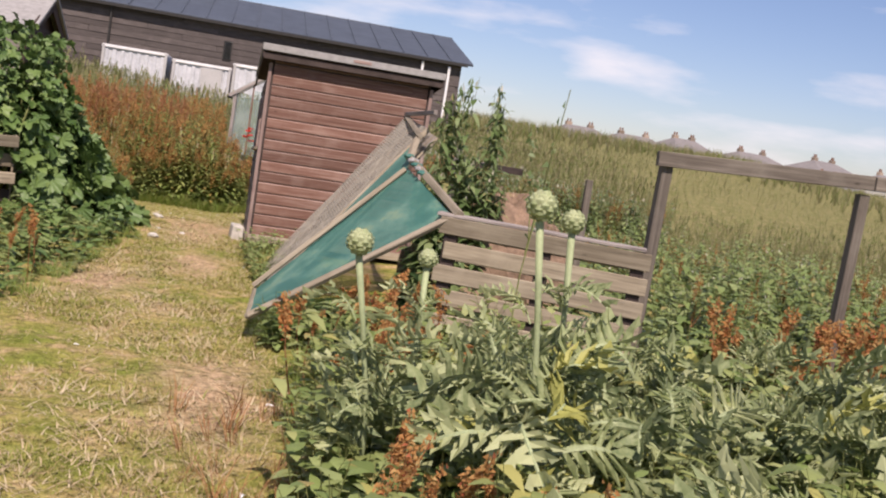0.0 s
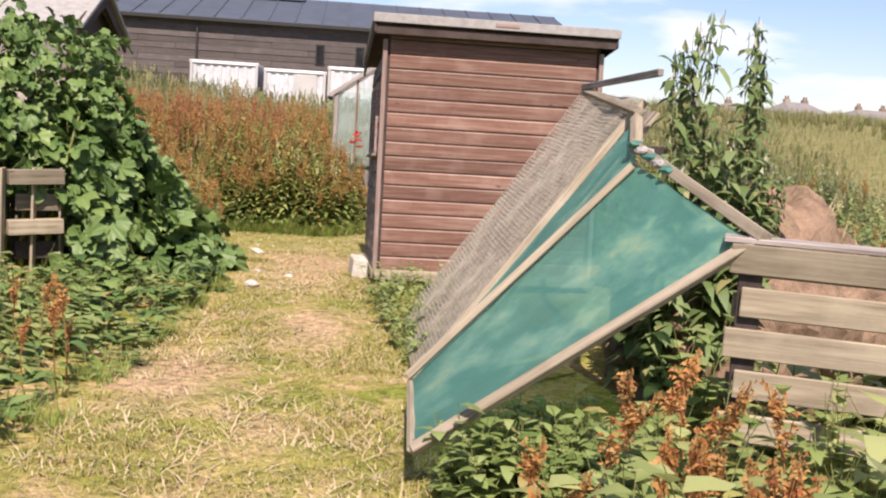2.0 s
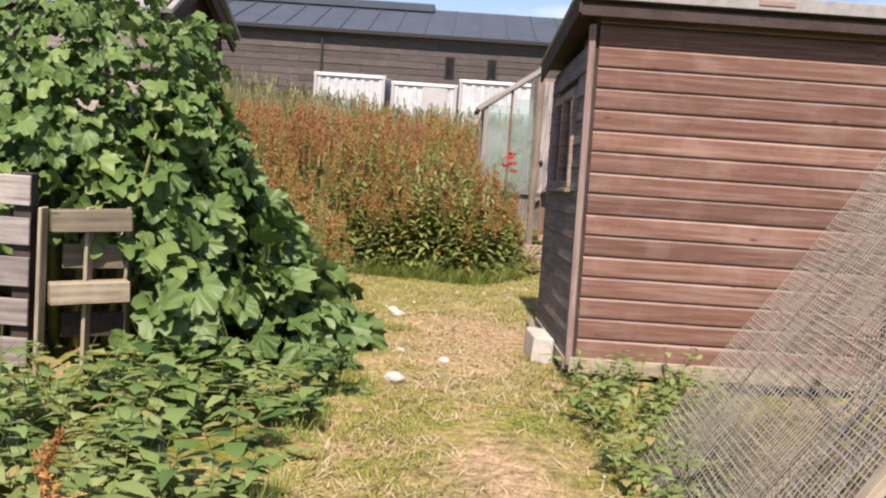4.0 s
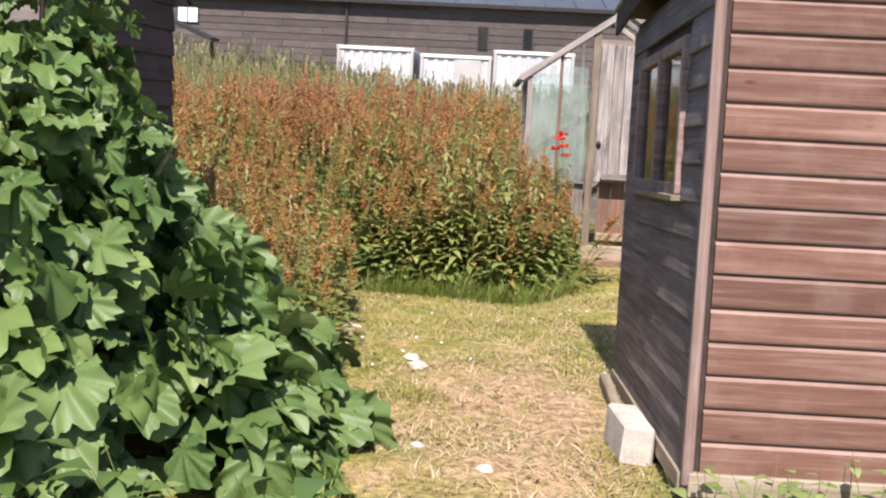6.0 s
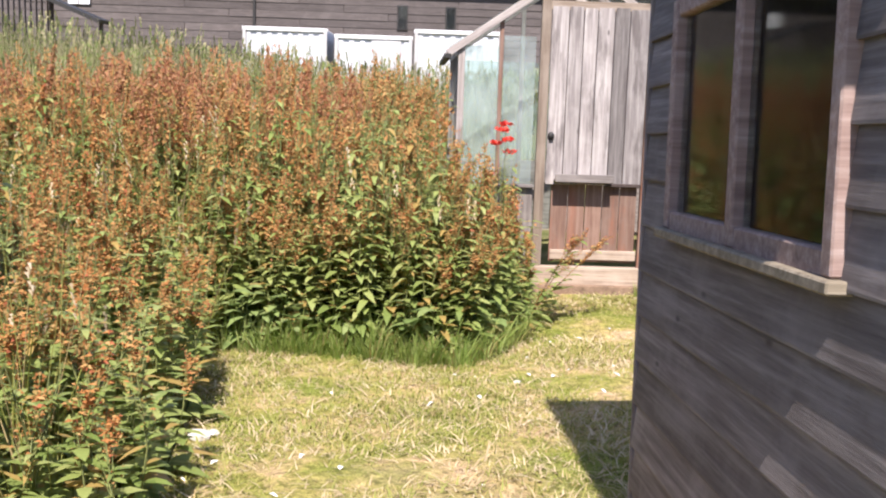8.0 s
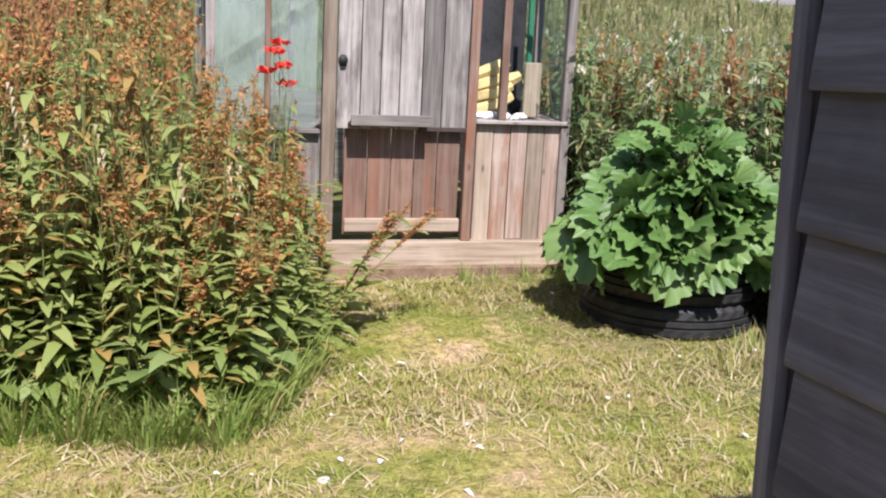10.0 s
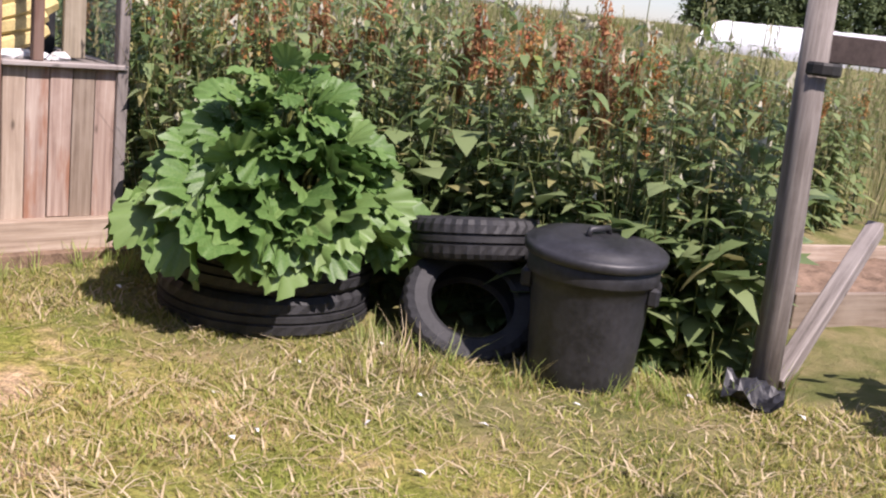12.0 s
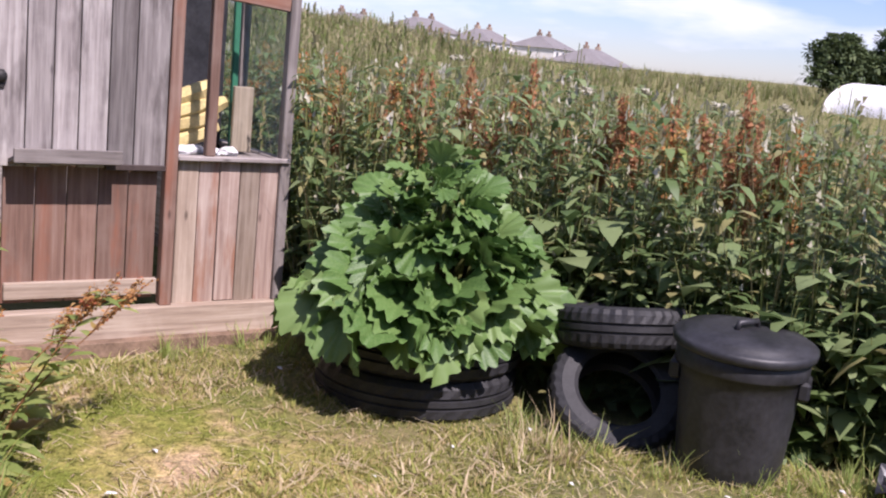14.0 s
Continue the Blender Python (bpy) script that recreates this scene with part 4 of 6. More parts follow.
# ---------------------------------------------------------------- netted frame and wire cage
def sheet(corners, nx, ny, sag):
    """A slack sheet through four corners."""
    bm = bmesh.new()
    a, b, c, d = (Vector(p) for p in corners)
    nrm = (b - a).cross(d - a).normalized()
    g = []
    for j in range(ny + 1):
        row = []
        for i in range(nx + 1):
            u, v = i / nx, j / ny
            p = (a * (1 - u) + b * u) * (1 - v) + (d * (1 - u) + c * u) * v
            p = p - nrm * sag * math.sin(math.pi * u) * math.sin(math.pi * v) + nrm * 0.012 * noise.noise(p * 4)
            row.append(bm.verts.new(p))
        g.append(row)
    for r, s in zip(g, g[1:]):
        for i in range(nx):
            bm.faces.new((r[i], r[i + 1], s[i + 1], s[i]))
    return bm


PB, PR, PT = Vector((0.0, -4.86, 0.165)), Vector((1.27, -4.78, 1.00)), Vector((1.07, -3.74, 1.31))
M1, M2 = Vector((0.05, -3.95, 0.19)), Vector((1.06, -3.80, 1.19))
CB, W1, W3, W4 = Vector((0.13, -3.27, 0.06)), Vector((0.17, -1.40, 0.02)), Vector((1.39, -2.75, 1.62)), Vector((1.36, -1.24, 1.66))
CT = Vector((1.15, -3.42, 1.46))


def build_net_frame():
    f = thing("netted_frame", (0, 0, 0), "pale timber cloche frame covered in green netting, propped on a pallet", "garden frame")
    part("netting", sheet((M1, PB, PR, M2.lerp(PT, 0.4)), 16, 14, 0.03), M_NET, f, "green shade netting with coloured-in sheen and yellow-green patches", True)
    part("netting", sheet((CB + Vector((0, -0.02, 0)), M1, M2.lerp(PT, 0.4), CT), 14, 8, 0.02), M_NET, f, "narrow strip of green netting", True)
    up = (0.5, -0.3, 0.8)
    for p, q, w, h in ((PB, PR, 0.042, 0.04), (PR + Vector((0.03, -0.03, 0.02)), PT + Vector((0, 0.06, 0.02)), 0.055, 0.05), (M1 + Vector((-0.02, -0.01, 0.03)), M2 + Vector((-0.02, -0.01, 0.04)), 0.036, 0.03)):
        beam("batten", p, q, w, h, M_PALE, f, "pale weathered batten", up=up)
    beam("batten", PB, M1, 0.03, 0.03, M_PALE, f, up=up)
    beam("batten", M1, CB, 0.03, 0.03, M_PALE, f, up=up)
    beam("batten", CT, PT, 0.05, 0.045, M_PALE, f, up=up)
    for k in range(5):
        p = PT.lerp(PR, 0.05 + 0.08 * k) + Vector((-0.01, 0.05, 0.035))
        bm = bmesh.new()
        bmesh.ops.create_icosphere(bm, subdivisions=2, radius=0.045)
        for v in bm.verts:
            v.co = v.co * (1 + 0.4 * noise.noise(v.co * 30 + Vector((k, 0, 0))))
            v.co.z *= 0.45
        part("folded_net_end", bm, M_FELT if k % 2 else M_NET, f, "bunched end of the netting").matrix_basis = pose(*p)


build_net_frame()


def build_wire_cage():
    c = thing("wire_cage", (0, 0, 0), "old wire-netting run leaning against the frame", "wire cage")
    up = (-0.7, 0, 0.7)
    # outer timbers
    for p, q, w, lab in ((CB, CT.lerp(W3, 0.6), 0.05, "yellowed batten along the wire"), (CT.lerp(W3, 0.2), W4, 0.045, "grey top batten"), (W1.lerp(CB, 0.28), CB, 0.04, "grey foot batten")):
        beam("batten", p, q, w, 0.04, M_PALE, c, lab, up=up)
    beam("top_rail", W4 + Vector((-0.02, -0.05, 0.02)), Vector((1.29, -3.30, 1.70)), 0.03, 0.038, M_GREY, c, "weathered top rail")
    top = CT.lerp(W3, 0.6)
    foot = W1
    for lay, (off, n) in enumerate(((0.0, 62), (0.07, 50), (0.15, 44))):
        bm = bmesh.new()
        dn = Vector((-0.75, 0.0, 0.6)) * -off
        def at(u, v):
            p = (CB.lerp(foot, u)).lerp(top.lerp(W4, u), v)
            return p + dn + Vector((-0.75, 0, 0.6)) * (0.03 * noise.noise(p * 2.3))
        def wire(a, b, r):
            m, dd = span(a, b)
            tri = [Vector((0, r * math.cos(t), r * math.sin(t))) for t in (0, 2.094, 4.189)]
            va = [bm.verts.new(m @ t) for t in tri]
            vb = [bm.verts.new(m @ (t + Vector((dd, 0, 0)))) for t in tri]
            for k in range(3):
                bm.faces.new((va[k], va[(k + 1) % 3], vb[(k + 1) % 3], vb[k]))
        for i in range(n + 1):
            for s in range(6):
                wire(at(i / n, s / 6), at(i / n, (s + 1) / 6), 0.0021)
        for j in range(int(n * 1.15) + 1):
            v = j / int(n * 1.15)
            for s in range(5):
                wire(at(s / 5, v), at((s + 1) / 5, v), 0.0021)
        part("wire_netting", bm, M_WIRE, c, "rusty square wire netting")
    # loose dry stalks caught in the wire and slats behind it
    for k in range(7):
        u = 0.03 + 0.06 * k
        a = CB.lerp(foot, u) + Vector((0.10, 0, -0.02))
        b = top.lerp(W4, u) + Vector((0.10, 0, -0.06))
        beam("slat", a, b, 0.03 + 0.01 * (k % 2), 0.018, M_GREY if k % 2 else M_PALE, c, "grey slat under the wire", up=up)


build_wire_cage()

# ---------------------------------------------------------------- pallets and rails
def build_pallet_fence():
    f = thing("pallet_fence", (1.05, -4.72, 0.0), "grey pallet stood on edge as a low fence", "pallet")
    f.matrix_basis = pose(1.22, -4.74, -0.03, 0, 0, -20.5)
    for k, (z, h) in enumerate(((0.965, 0.115), (0.80, 0.115), (0.64, 0.115), (0.48, 0.11), (0.31, 0.11))):
        beam("slat", (-0.02 + 0.05 * (k % 2), -0.05, z), (1.40, -0.05, z - 0.02), 0.022, h, M_OLDPALLET, f, "grey weathered slat" if k else "pale weathered top slat")
        beam("slat", (0.0, 0.07, z - 0.03), (1.38, 0.07, z - 0.05), 0.02, 0.095, M_OLDPALLET, f)
    for x in (0.06, 0.70, 1.32):
        beam("stringer", (x, 0.01, 0.02), (x, 0.01, 1.0), 0.09, 0.09, M_BARK, f, "dark stringer", up=(0, 1, 0))
    beam("top_plank", (-0.05, 0.02, 1.035), (1.36, 0.02, 1.02), 0.14, 0.022, M_GREY, f, "pale plank along the top")


build_pallet_fence()


def build_left_pallets():
    a = thing("pallet", (-3.35, -0.75, 0.0), "grey slatted pallet standing on edge in the weeds", "pallet", "pallets by the mallow")
    for k in range(5):
        beam("slat", (-0.6, 0, 0.12 + k * 0.205), (0.53, 0, 0.115 + k * 0.205), 0.02, 0.15 - 0.012 * (k % 2), M_GREY, a)
    for x in (-0.5, 0.0, 0.48):
        beam("stringer", (x, 0.065, 0.0), (x, 0.065, 1.02), 0.09, 0.09, M_BARK, a, up=(0, 1, 0))
    b = thing("pallet", (-2.73, -0.72, 0.0), "tan pallet end with sawn stringer ends", "pallet", "pallets by the mallow")
    for z in (0.79, 0.42):
        beam("stringer", (0.0, 0.0, z), (0.34, 0.20, z + 0.01), 0.10, 0.11, M_OLDPALLET, b, "tan stringer with an orange sawn end")
    for p in ((-0.035, -0.03), (0.14, 0.14), (0.30, 0.30)):
        beam("slat", (p[0], p[1], 0.0), (p[0] + 0.01, p[1], 0.86), 0.02, 0.09, M_OLDPALLET, b, up=(0, 1, 0))
    beam("back_slat", (0.02, 0.12, 0.60), (0.30, 0.26, 0.60), 0.02, 0.13, M_OLDPALLET, b)
    beam("back_slat", (0.02, 0.12, 0.24), (0.30, 0.26, 0.24), 0.02, 0.13, M_BARK, b)


build_left_pallets()

r = thing("rail_fence", (2.55, -5.03, gz(2.5, -5)), "dark weathered post-and-rail fence in the weeds", "fence")
z0 = gz(2.5, -5)
for x in (0.03, 1.50, 2.98):
    beam("post", (x, 0, -0.05), (x + 0.02, 0, 1.58 - z0), 0.075, 0.075, M_RAIL, r, up=(0, 1, 0))
beam("rail", (-0.04, -0.05, 1.60 - z0), (1.55, -0.05, 1.665 - z0), 0.05, 0.10, M_RAIL, r, "grey top rail")
beam("rail", (1.56, -0.05, 1.665 - z0), (3.1, -0.05, 1.73 - z0), 0.05, 0.10, M_RAIL, r, "grey top rail")
p = beam("thin_post", (2.58, -3.58, -0.05), (2.57, -3.58, 1.36), 0.055, 0.045, M_RAIL, None, up=(0, 1, 0))
tagged(p, "thin dark post standing in the weeds", "post")

# leaning post, rail and brace beyond the bin
r = thing("corner_post_fence", (3.02, 4.20, -0.18), "grey round fence post with a dark rail and brace", "fence")
bm = bmesh.new()
tube(bm, [(0, 0, -0.05), (0.005, 0.01, 0.5), (-0.004, 0.03, 1.0), (0.0, 0.05, 1.57)], [0.062, 0.058, 0.056, 0.052], 12)
part("post", bm, M_POST, r, "grey weathered round post", True)
beam("rail", (0.03, 0.02, 1.36), (0.95, -0.38, 1.36), 0.05, 0.10, M_BARK, r, "dark fence rail")
beam("brace", (0.05, -0.02, 0.08), (0.95, 0.15, 0.62), 0.07, 0.07, M_GREY, r, "slanting grey brace")
bm = lathe([(0.060, 1.26), (0.066, 1.27), (0.066, 1.30), (0.060, 1.31)], 12)
part("wire_tie", bm, M_BLACK, r, "dark wire tie round the post")

b = thing("raised_bed", (4.05, 4.72, -0.16), "timber-edged raised bed with dry brown soil", "raised bed")
for p, q in (((0, 0, 0.09), (1.6, -0.5, 0.09)), ((0.35, 0.95, 0.09), (1.95, 0.45, 0.09)), ((0, 0, 0.085), (0.35, 0.95, 0.085)), ((1.6, -0.5, 0.085), (1.95, 0.45, 0.085))):
    beam("edging_board", p, q, 0.035, 0.19, M_TAN, b)
bm = sheet(((0.02, 0.02, 0.10), (1.59, -0.46, 0.10), (1.92, 0.43, 0.10), (0.36, 0.92, 0.10)), 26, 16, 0.0)
for v in bm.verts:
    v.co.z += 0.05 * noise.noise(v.co * 9)
part("soil", bm, M_SOIL, b, "crumbly dry soil", True)

# ---------------------------------------------------------------- bin, tyres, planter
def build_bin():
    b = thing("dustbin", (2.50, 4.68, -0.20), "scuffed black plastic dustbin with its lid on", "bin")
    prof = [(0.0, 0.004), (0.185, 0.004), (0.192, 0.012), (0.205, 0.13), (0.225, 0.40), (0.232, 0.455), (0.247, 0.458), (0.250, 0.465), (0.252, 0.525), (0.246, 0.53), (0.228, 0.53), (0.20, 0.10), (0.0, 0.10)]
    part("body", lathe(prof, 48), M_BIN, b, "tapered black body with a moulded band", True)
    lid = part("lid", lathe([(0.262, 0.0), (0.270, 0.006), (0.272, 0.03), (0.262, 0.04), (0.24, 0.045), (0.235, 0.055), (0.15, 0.072), (0.0, 0.078)], 48), M_BIN, b, "domed black lid", True)
    lid.matrix_basis = pose(0.0, 0.0, 0.535, 2.5, -1.5, 0)
    h = bmesh.new()
    tube(h, [(-0.06, 0, 0.072), (-0.05, 0, 0.10), (0.05, 0, 0.10), (0.06, 0, 0.072)], [0.012] * 4, 8)
    part("handle", h, M_BIN, lid, "moulded lid handle", True)
    for a in (-55, 125):
        hb = slab(0.05, 0.16, 0.075, 0.012, at=(0.235, 0, 0.42))
        part("grip", hb, M_BIN, b, "moulded side grip").matrix_basis = pose(0, 0, 0, 0, 0, a)


build_bin()


def tyre_meshes(R, W, mat):
    """Grooved tread and the two walls with the open middle, as two meshes."""
    n = 72
    prof = [(R * 0.60, -W * 0.42), (R * 0.66, -W * 0.48), (R * 0.84, -W * 0.5), (R * 0.955, -W * 0.44), (R, -W * 0.33), (R, -W * 0.14), (R - 0.012, -W * 0.12), (R - 0.012, -W * 0.08), (R, -W * 0.06), (R, W * 0.06), (R - 0.012, W * 0.08), (R - 0.012, W * 0.12), (R, W * 0.14), (R, W * 0.33), (R * 0.955, W * 0.44), (R * 0.84, W * 0.5), (R * 0.66, W * 0.48), (R * 0.60, W * 0.42), (R * 0.66, W * 0.30), (R * 0.90, W * 0.33), (R * 0.94, 0), (R * 0.90, -W * 0.33), (R * 0.66, -W * 0.30)]
    m = len(prof)
    out = []
    for name, keep in (("tread", range(3, 14)), ("sidewall", [j for j in range(m) if j not in range(3, 14)])):
        bm = bmesh.new()
        rings = []
        for k in range(n):
            a = 2 * math.pi * k / n
            rings.append([bm.verts.new(((r - (0.008 if j in (3, 4, 13, 14) and k % 2 else 0)) * math.cos(a), (r - (0.008 if j in (3, 4, 13, 14) and k % 2 else 0)) * math.sin(a), z)) for j, (r, z) in enumerate(prof)])
        for k in range(n):
            p, q = rings[k], rings[(k + 1) % n]
            for j in keep:
                bm.faces.new((p[j], q[j], q[(j + 1) % m], p[(j + 1) % m]))
        bmesh.ops.delete(bm, geom=[v for v in bm.verts if not v.link_faces], context="VERTS")
        out.append((name, mesh_of(bm, name, mat)))
    return out


T_ME = tyre_meshes(0.29, 0.18, M_RUBBER)
for m, lab in ((pose(2.52, 5.36, 0.235, -9, 7, 20), "worn black car tyre lying across another tyre"), (pose(2.40, 5.22, -0.03, 30, -32, 10), "worn black car tyre leaning on the grass")):
    o = thing("tyre", (0, 0, 0), lab, "tyre", "tyres beside the bin")
    o.matrix_basis = m
    for name, me in T_ME:
        part(name, me, None, o)
pl = thing("tyre_planter", (1.86, 5.94, -0.19), "stack of black tyres used as a planter", "planter")
P_ME = tyre_meshes(0.45, 0.19, M_RUBBER)
for k in range(2):
    o = part("tyre", P_ME[0][1], None, pl)
    o.matrix_basis = pose(0.015 * k, 0, 0.095 + 0.175 * k, 0, 0, 40 * k)
    part("sidewall", P_ME[1][1], None, o)
bm = lathe([(0.0, 0.33), (0.2, 0.32), (0.34, 0.30), (0.37, 0.27)], 24)
part("soil", bm, M_SOIL, pl, "dark planter soil", True)

# crumpled black sheet by the post
bm = bmesh.new()
bmesh.ops.create_grid(bm, x_segments=14, y_segments=12, size=0.11)
for v in bm.verts:
    v.co.z = 0.06 + 0.08 * noise.noise(v.co * 9) + 0.04 * noise.noise(v.co * 23)
    v.co.z = max(v.co.z, 0.004)
o = part("plastic_sheet", bm, M_PLASTIC)
o.matrix_basis = pose(2.86, 4.14, gz(2.86, 4.14), 0, 0, 30)
tagged(o, "crumpled black plastic sheet on the ground", "plastic sheet")

# pale stones and feathers on the path
for k, (x, y, s) in enumerate(((-1.146, 2.074, 0.05), (-1.10, 1.88, 0.055), (-1.624, 2.956, 0.05), (-1.58, 3.02, 0.03), (-0.72, 0.25, 0.035), (-1.0, 0.5, 0.03), (-0.98, -0.32, 0.06), (-0.20, 4.1, 0.022), (0.35, 3.6, 0.02))):
    bm = bmesh.new()
    bmesh.ops.create_icosphere(bm, subdivisions=2, radius=s)
    for v in bm.verts:
        v.co *= 1 + 0.35 * noise.noise(v.co / s * 1.3 + Vector((k * 3, 0, 0)))
        v.co.z *= 0.5
    o = part("pale_stone", bm, M_STONE)
    o.matrix_basis = pose(x, y, gz(x, y) + s * 0.35, 0, 0, 40 * k)
    tagged(o, "small pale stone on the dry grass", "stone", "pale stones on the path")

# white sheet among the artichokes
bm = sheet(((0, 0, 0.28), (0.22, -0.05, 0.30), (0.26, 0.12, 0.05), (0.0, 0.12, 0.05)), 8, 8, 0.05)
o = part("white_sheet", bm, M_WHITE, None, "", True)
o.matrix_basis = pose(2.15, -6.0, 0.06)
tagged(o, "torn white plastic sheet among the plants", "plastic sheet")

# compost heap behind the frame
bm = bmesh.new()
bmesh.ops.create_icosphere(bm, subdivisions=5, radius=1.0)
for v in bm.verts:
    v.co = Vector((v.co.x * 0.78, v.co.y * 0.75, max(v.co.z, -0.1) * 1.08))
    v.co += v.co.normalized() * (0.16 * noise.noise(v.co * 2.6) + 0.07 * noise.noise(v.co * 8) + 0.03 * noise.noise(v.co * 24))
o = part("earth_mound", bm, M_SOIL)
o.matrix_basis = pose(2.05, -3.0, 0.02)
tagged(o, "brown earth and dry stalk heap behind the frame", "earth mound")

# ---------------------------------------------------------------- plants: sprigs
RNG = random.Random(7)


def U(a, b):
    return RNG.uniform(a, b)


def dock_sprig(h=1.0, seeds=70, leaves=12, red=False, leaf_len=0.16, branches=5):
    """A tall dock: leafy below, branched rusty seed heads above. Materials: 0 leaf, 1 seed, 2 stem."""
    s = Sprig()
    bend = U(-0.10, 0.10)
    pt = lambda t: Vector((bend * t * t, 0.06 * math.sin(3 * t), h * t))
    s.stalk([pt(t) for t in (0, 0.3, 0.6, 1.0)], 0.006, 0.002, 2)
    for k in range(leaves):
        t = U(0.03, 0.92 if leaves > 12 else 0.6)
        a = U(0, 6.283)
        L = leaf_len * U(0.6, 1.3) * (1.2 - 0.85 * t)
        s.leaf(pt(t), (math.cos(a), math.sin(a), U(0.1, 1.1)), L, L * U(0.22, 0.40), U(0.2, 0.7), 0)
    for b in range(branches):
        t0 = U(0.62, 0.88)
        a = U(0, 6.283)
        L = U(0.15, 0.30) * h * (1.1 - t0) * 2
        d = Vector((math.cos(a) * 0.30, math.sin(a) * 0.30, 1)).normalized()
        p0 = pt(t0)
        s.stalk([p0, p0 + d * L], 0.003, 0.001, 2)
        for k in range(seeds // branches):
            p = p0 + d * L * U(0.15, 1.0) + Vector((U(-1, 1), U(-1, 1), U(-1, 1))) * 0.016
            a2 = U(0, 6.283)
            w = U(0.008, 0.015)
            u = Vector((math.cos(a2), math.sin(a2), U(-0.5, 0.5))) * w
            v = Vector((-math.sin(a2) * 0.5, math.cos(a2) * 0.5, U(0.4, 1.0))) * w
            s.add([p - u, p + u, p + v], [(0, 1, 2)], 1)
    for k in range(seeds // 3):
        p = pt(U(0.72, 1.0)) + Vector((U(-1, 1), U(-1, 1), 0)) * 0.014
        a2 = U(0, 6.283)
        w = U(0.008, 0.015)
        s.add([p, p + Vector((math.cos(a2) * w, math.sin(a2) * w, w * 0.4)), p + Vector((0, 0, w * 1.4))], [(0, 1, 2)], 1)
    return s


def nettle_sprig(h=1.0, tiers=9, leaf_len=0.11):
    s = Sprig()
    bend = U(-0.08, 0.08)
    pt = lambda t: Vector((bend * t * t, 0, h * t))
    s.stalk([pt(0), pt(0.5), pt(1)], 0.005, 0.002, 2)
    for k in range(tiers):
        t = 0.12 + 0.88 * k / tiers
        for j in range(3):
            a = k * 1.57 + j * 2.1 + U(-0.4, 0.4)
            L = leaf_len * U(0.75, 1.25) * (1.2 - 0.6 * t)
            s.leaf(pt(t), (math.cos(a), math.sin(a), U(-0.1, 0.5)), L, L * U(0.38, 0.52), U(0.2, 0.6), 0)
    for k in range(4):
        p = pt(U(0.75, 1.0)) + Vector((U(-1, 1), U(-1, 1), 0)) * 0.02
        s.add([p, p + Vector((0.02, 0.003, -0.02)), p + Vector((0.004, 0.014, -0.03))], [(0, 1, 2)], 1)
    return s


def tuft(n, hmin, hmax, width, lean, mat=0, heads=0, grains=9):
    s = Sprig()
    for k in range(n):
        a = U(0, 6.283)
        r = U(0, 0.05)
        hh = U(hmin, hmax)
        s.blade((r * math.cos(a), r * math.sin(a), 0), lean * hh * U(0.2, 1), hh, width * U(0.7, 1.3), mat, a + U(-0.7, 0.7))
    for k in range(heads):
        a = U(0, 6.283)
        hh = U(hmax * 0.8, hmax * 1.15)
        top = Vector((math.cos(a) * lean * hh * 0.5, math.sin(a) * lean * hh * 0.5, hh))
        s.stalk([(0, 0, 0), top * 0.55, top], 0.002, 0.001, mat)
        for j in range(grains):
            p = top - Vector((0, 0, 0.126 / grains * j)) + Vector((U(-1, 1), U(-1, 1), 0)) * 0.008
            s.add([p, p + Vector((0.108 / grains, 0.0, 0.2 / grains)), p + Vector((0.0, 0.108 / grains, 0.2 / grains))], [(0, 1, 2)], mat + 1)
    return s


def weed_sprig(h=0.35, leaves=14, leaf_len=0.10):
    s = Sprig()
    for st in range(3):
        a0 = U(0, 6.283)
        d = Vector((math.cos(a0) * 0.4, math.sin(a0) * 0.4, 1))
        hh = h * U(0.6, 1.1)
        s.stalk([(0, 0, 0), d * hh * 0.5, d * hh], 0.004, 0.0015, 2)
        for k in range(leaves // 3):
            a = U(0, 6.283)
            L = leaf_len * U(0.6, 1.3)
            s.leaf(d * hh * U(0.15, 1), (math.cos(a), math.sin(a), U(0.0, 0.8)), L, L * U(0.4, 0.65), U(0.1, 0.6), 0)
    return s


def inside(poly, x, y):
    c = False
    for (x0, y0), (x1, y1) in zip(poly, poly[1:] + poly[:1]):
        if (y0 > y) != (y1 > y) and x < (x1 - x0) * (y - y0) / (y1 - y0) + x0:
            c = not c
    return c


def fill(poly, count, nsprigs, smin, smax, hfun=None, lean=0.08, sink=0.02, keep=None):
    xs, ys = [p[0] for p in poly], [p[1] for p in poly]
    out = []
    guard = 0
    while len(out) < count and guard < count * 60:
        guard += 1
        x, y = U(min(xs), max(xs)), U(min(ys), max(ys))
        if not inside(poly, x, y) or (keep and not keep(x, y)):
            continue
        hf = hfun(x, y) if hfun else 1.0
        out.append((x, y, gz(x, y) - sink, U(0, 6.283), U(smin, smax), hf, RNG.randrange(nsprigs), U(-lean, lean), U(-lean, lean)))
    return out


# dock thicket beyond the yard
DOCKS = [dock_sprig(1.0, 150 + 15 * (k % 4), 32, False, 0.16, 7) for k in range(6)] + [dock_sprig(1.0, 10, 44, False, 0.15) for k in range(4)]
THICKET = [(-2.15, 5.3), (-1.85, 4.95), (-1.15, 4.85), (-0.50, 4.72), (-0.12, 5.6), (-0.05, 6.55), (-0.62, 6.7), (-0.66, 9.4), (-9, 9.8), (-9, 5.6)]
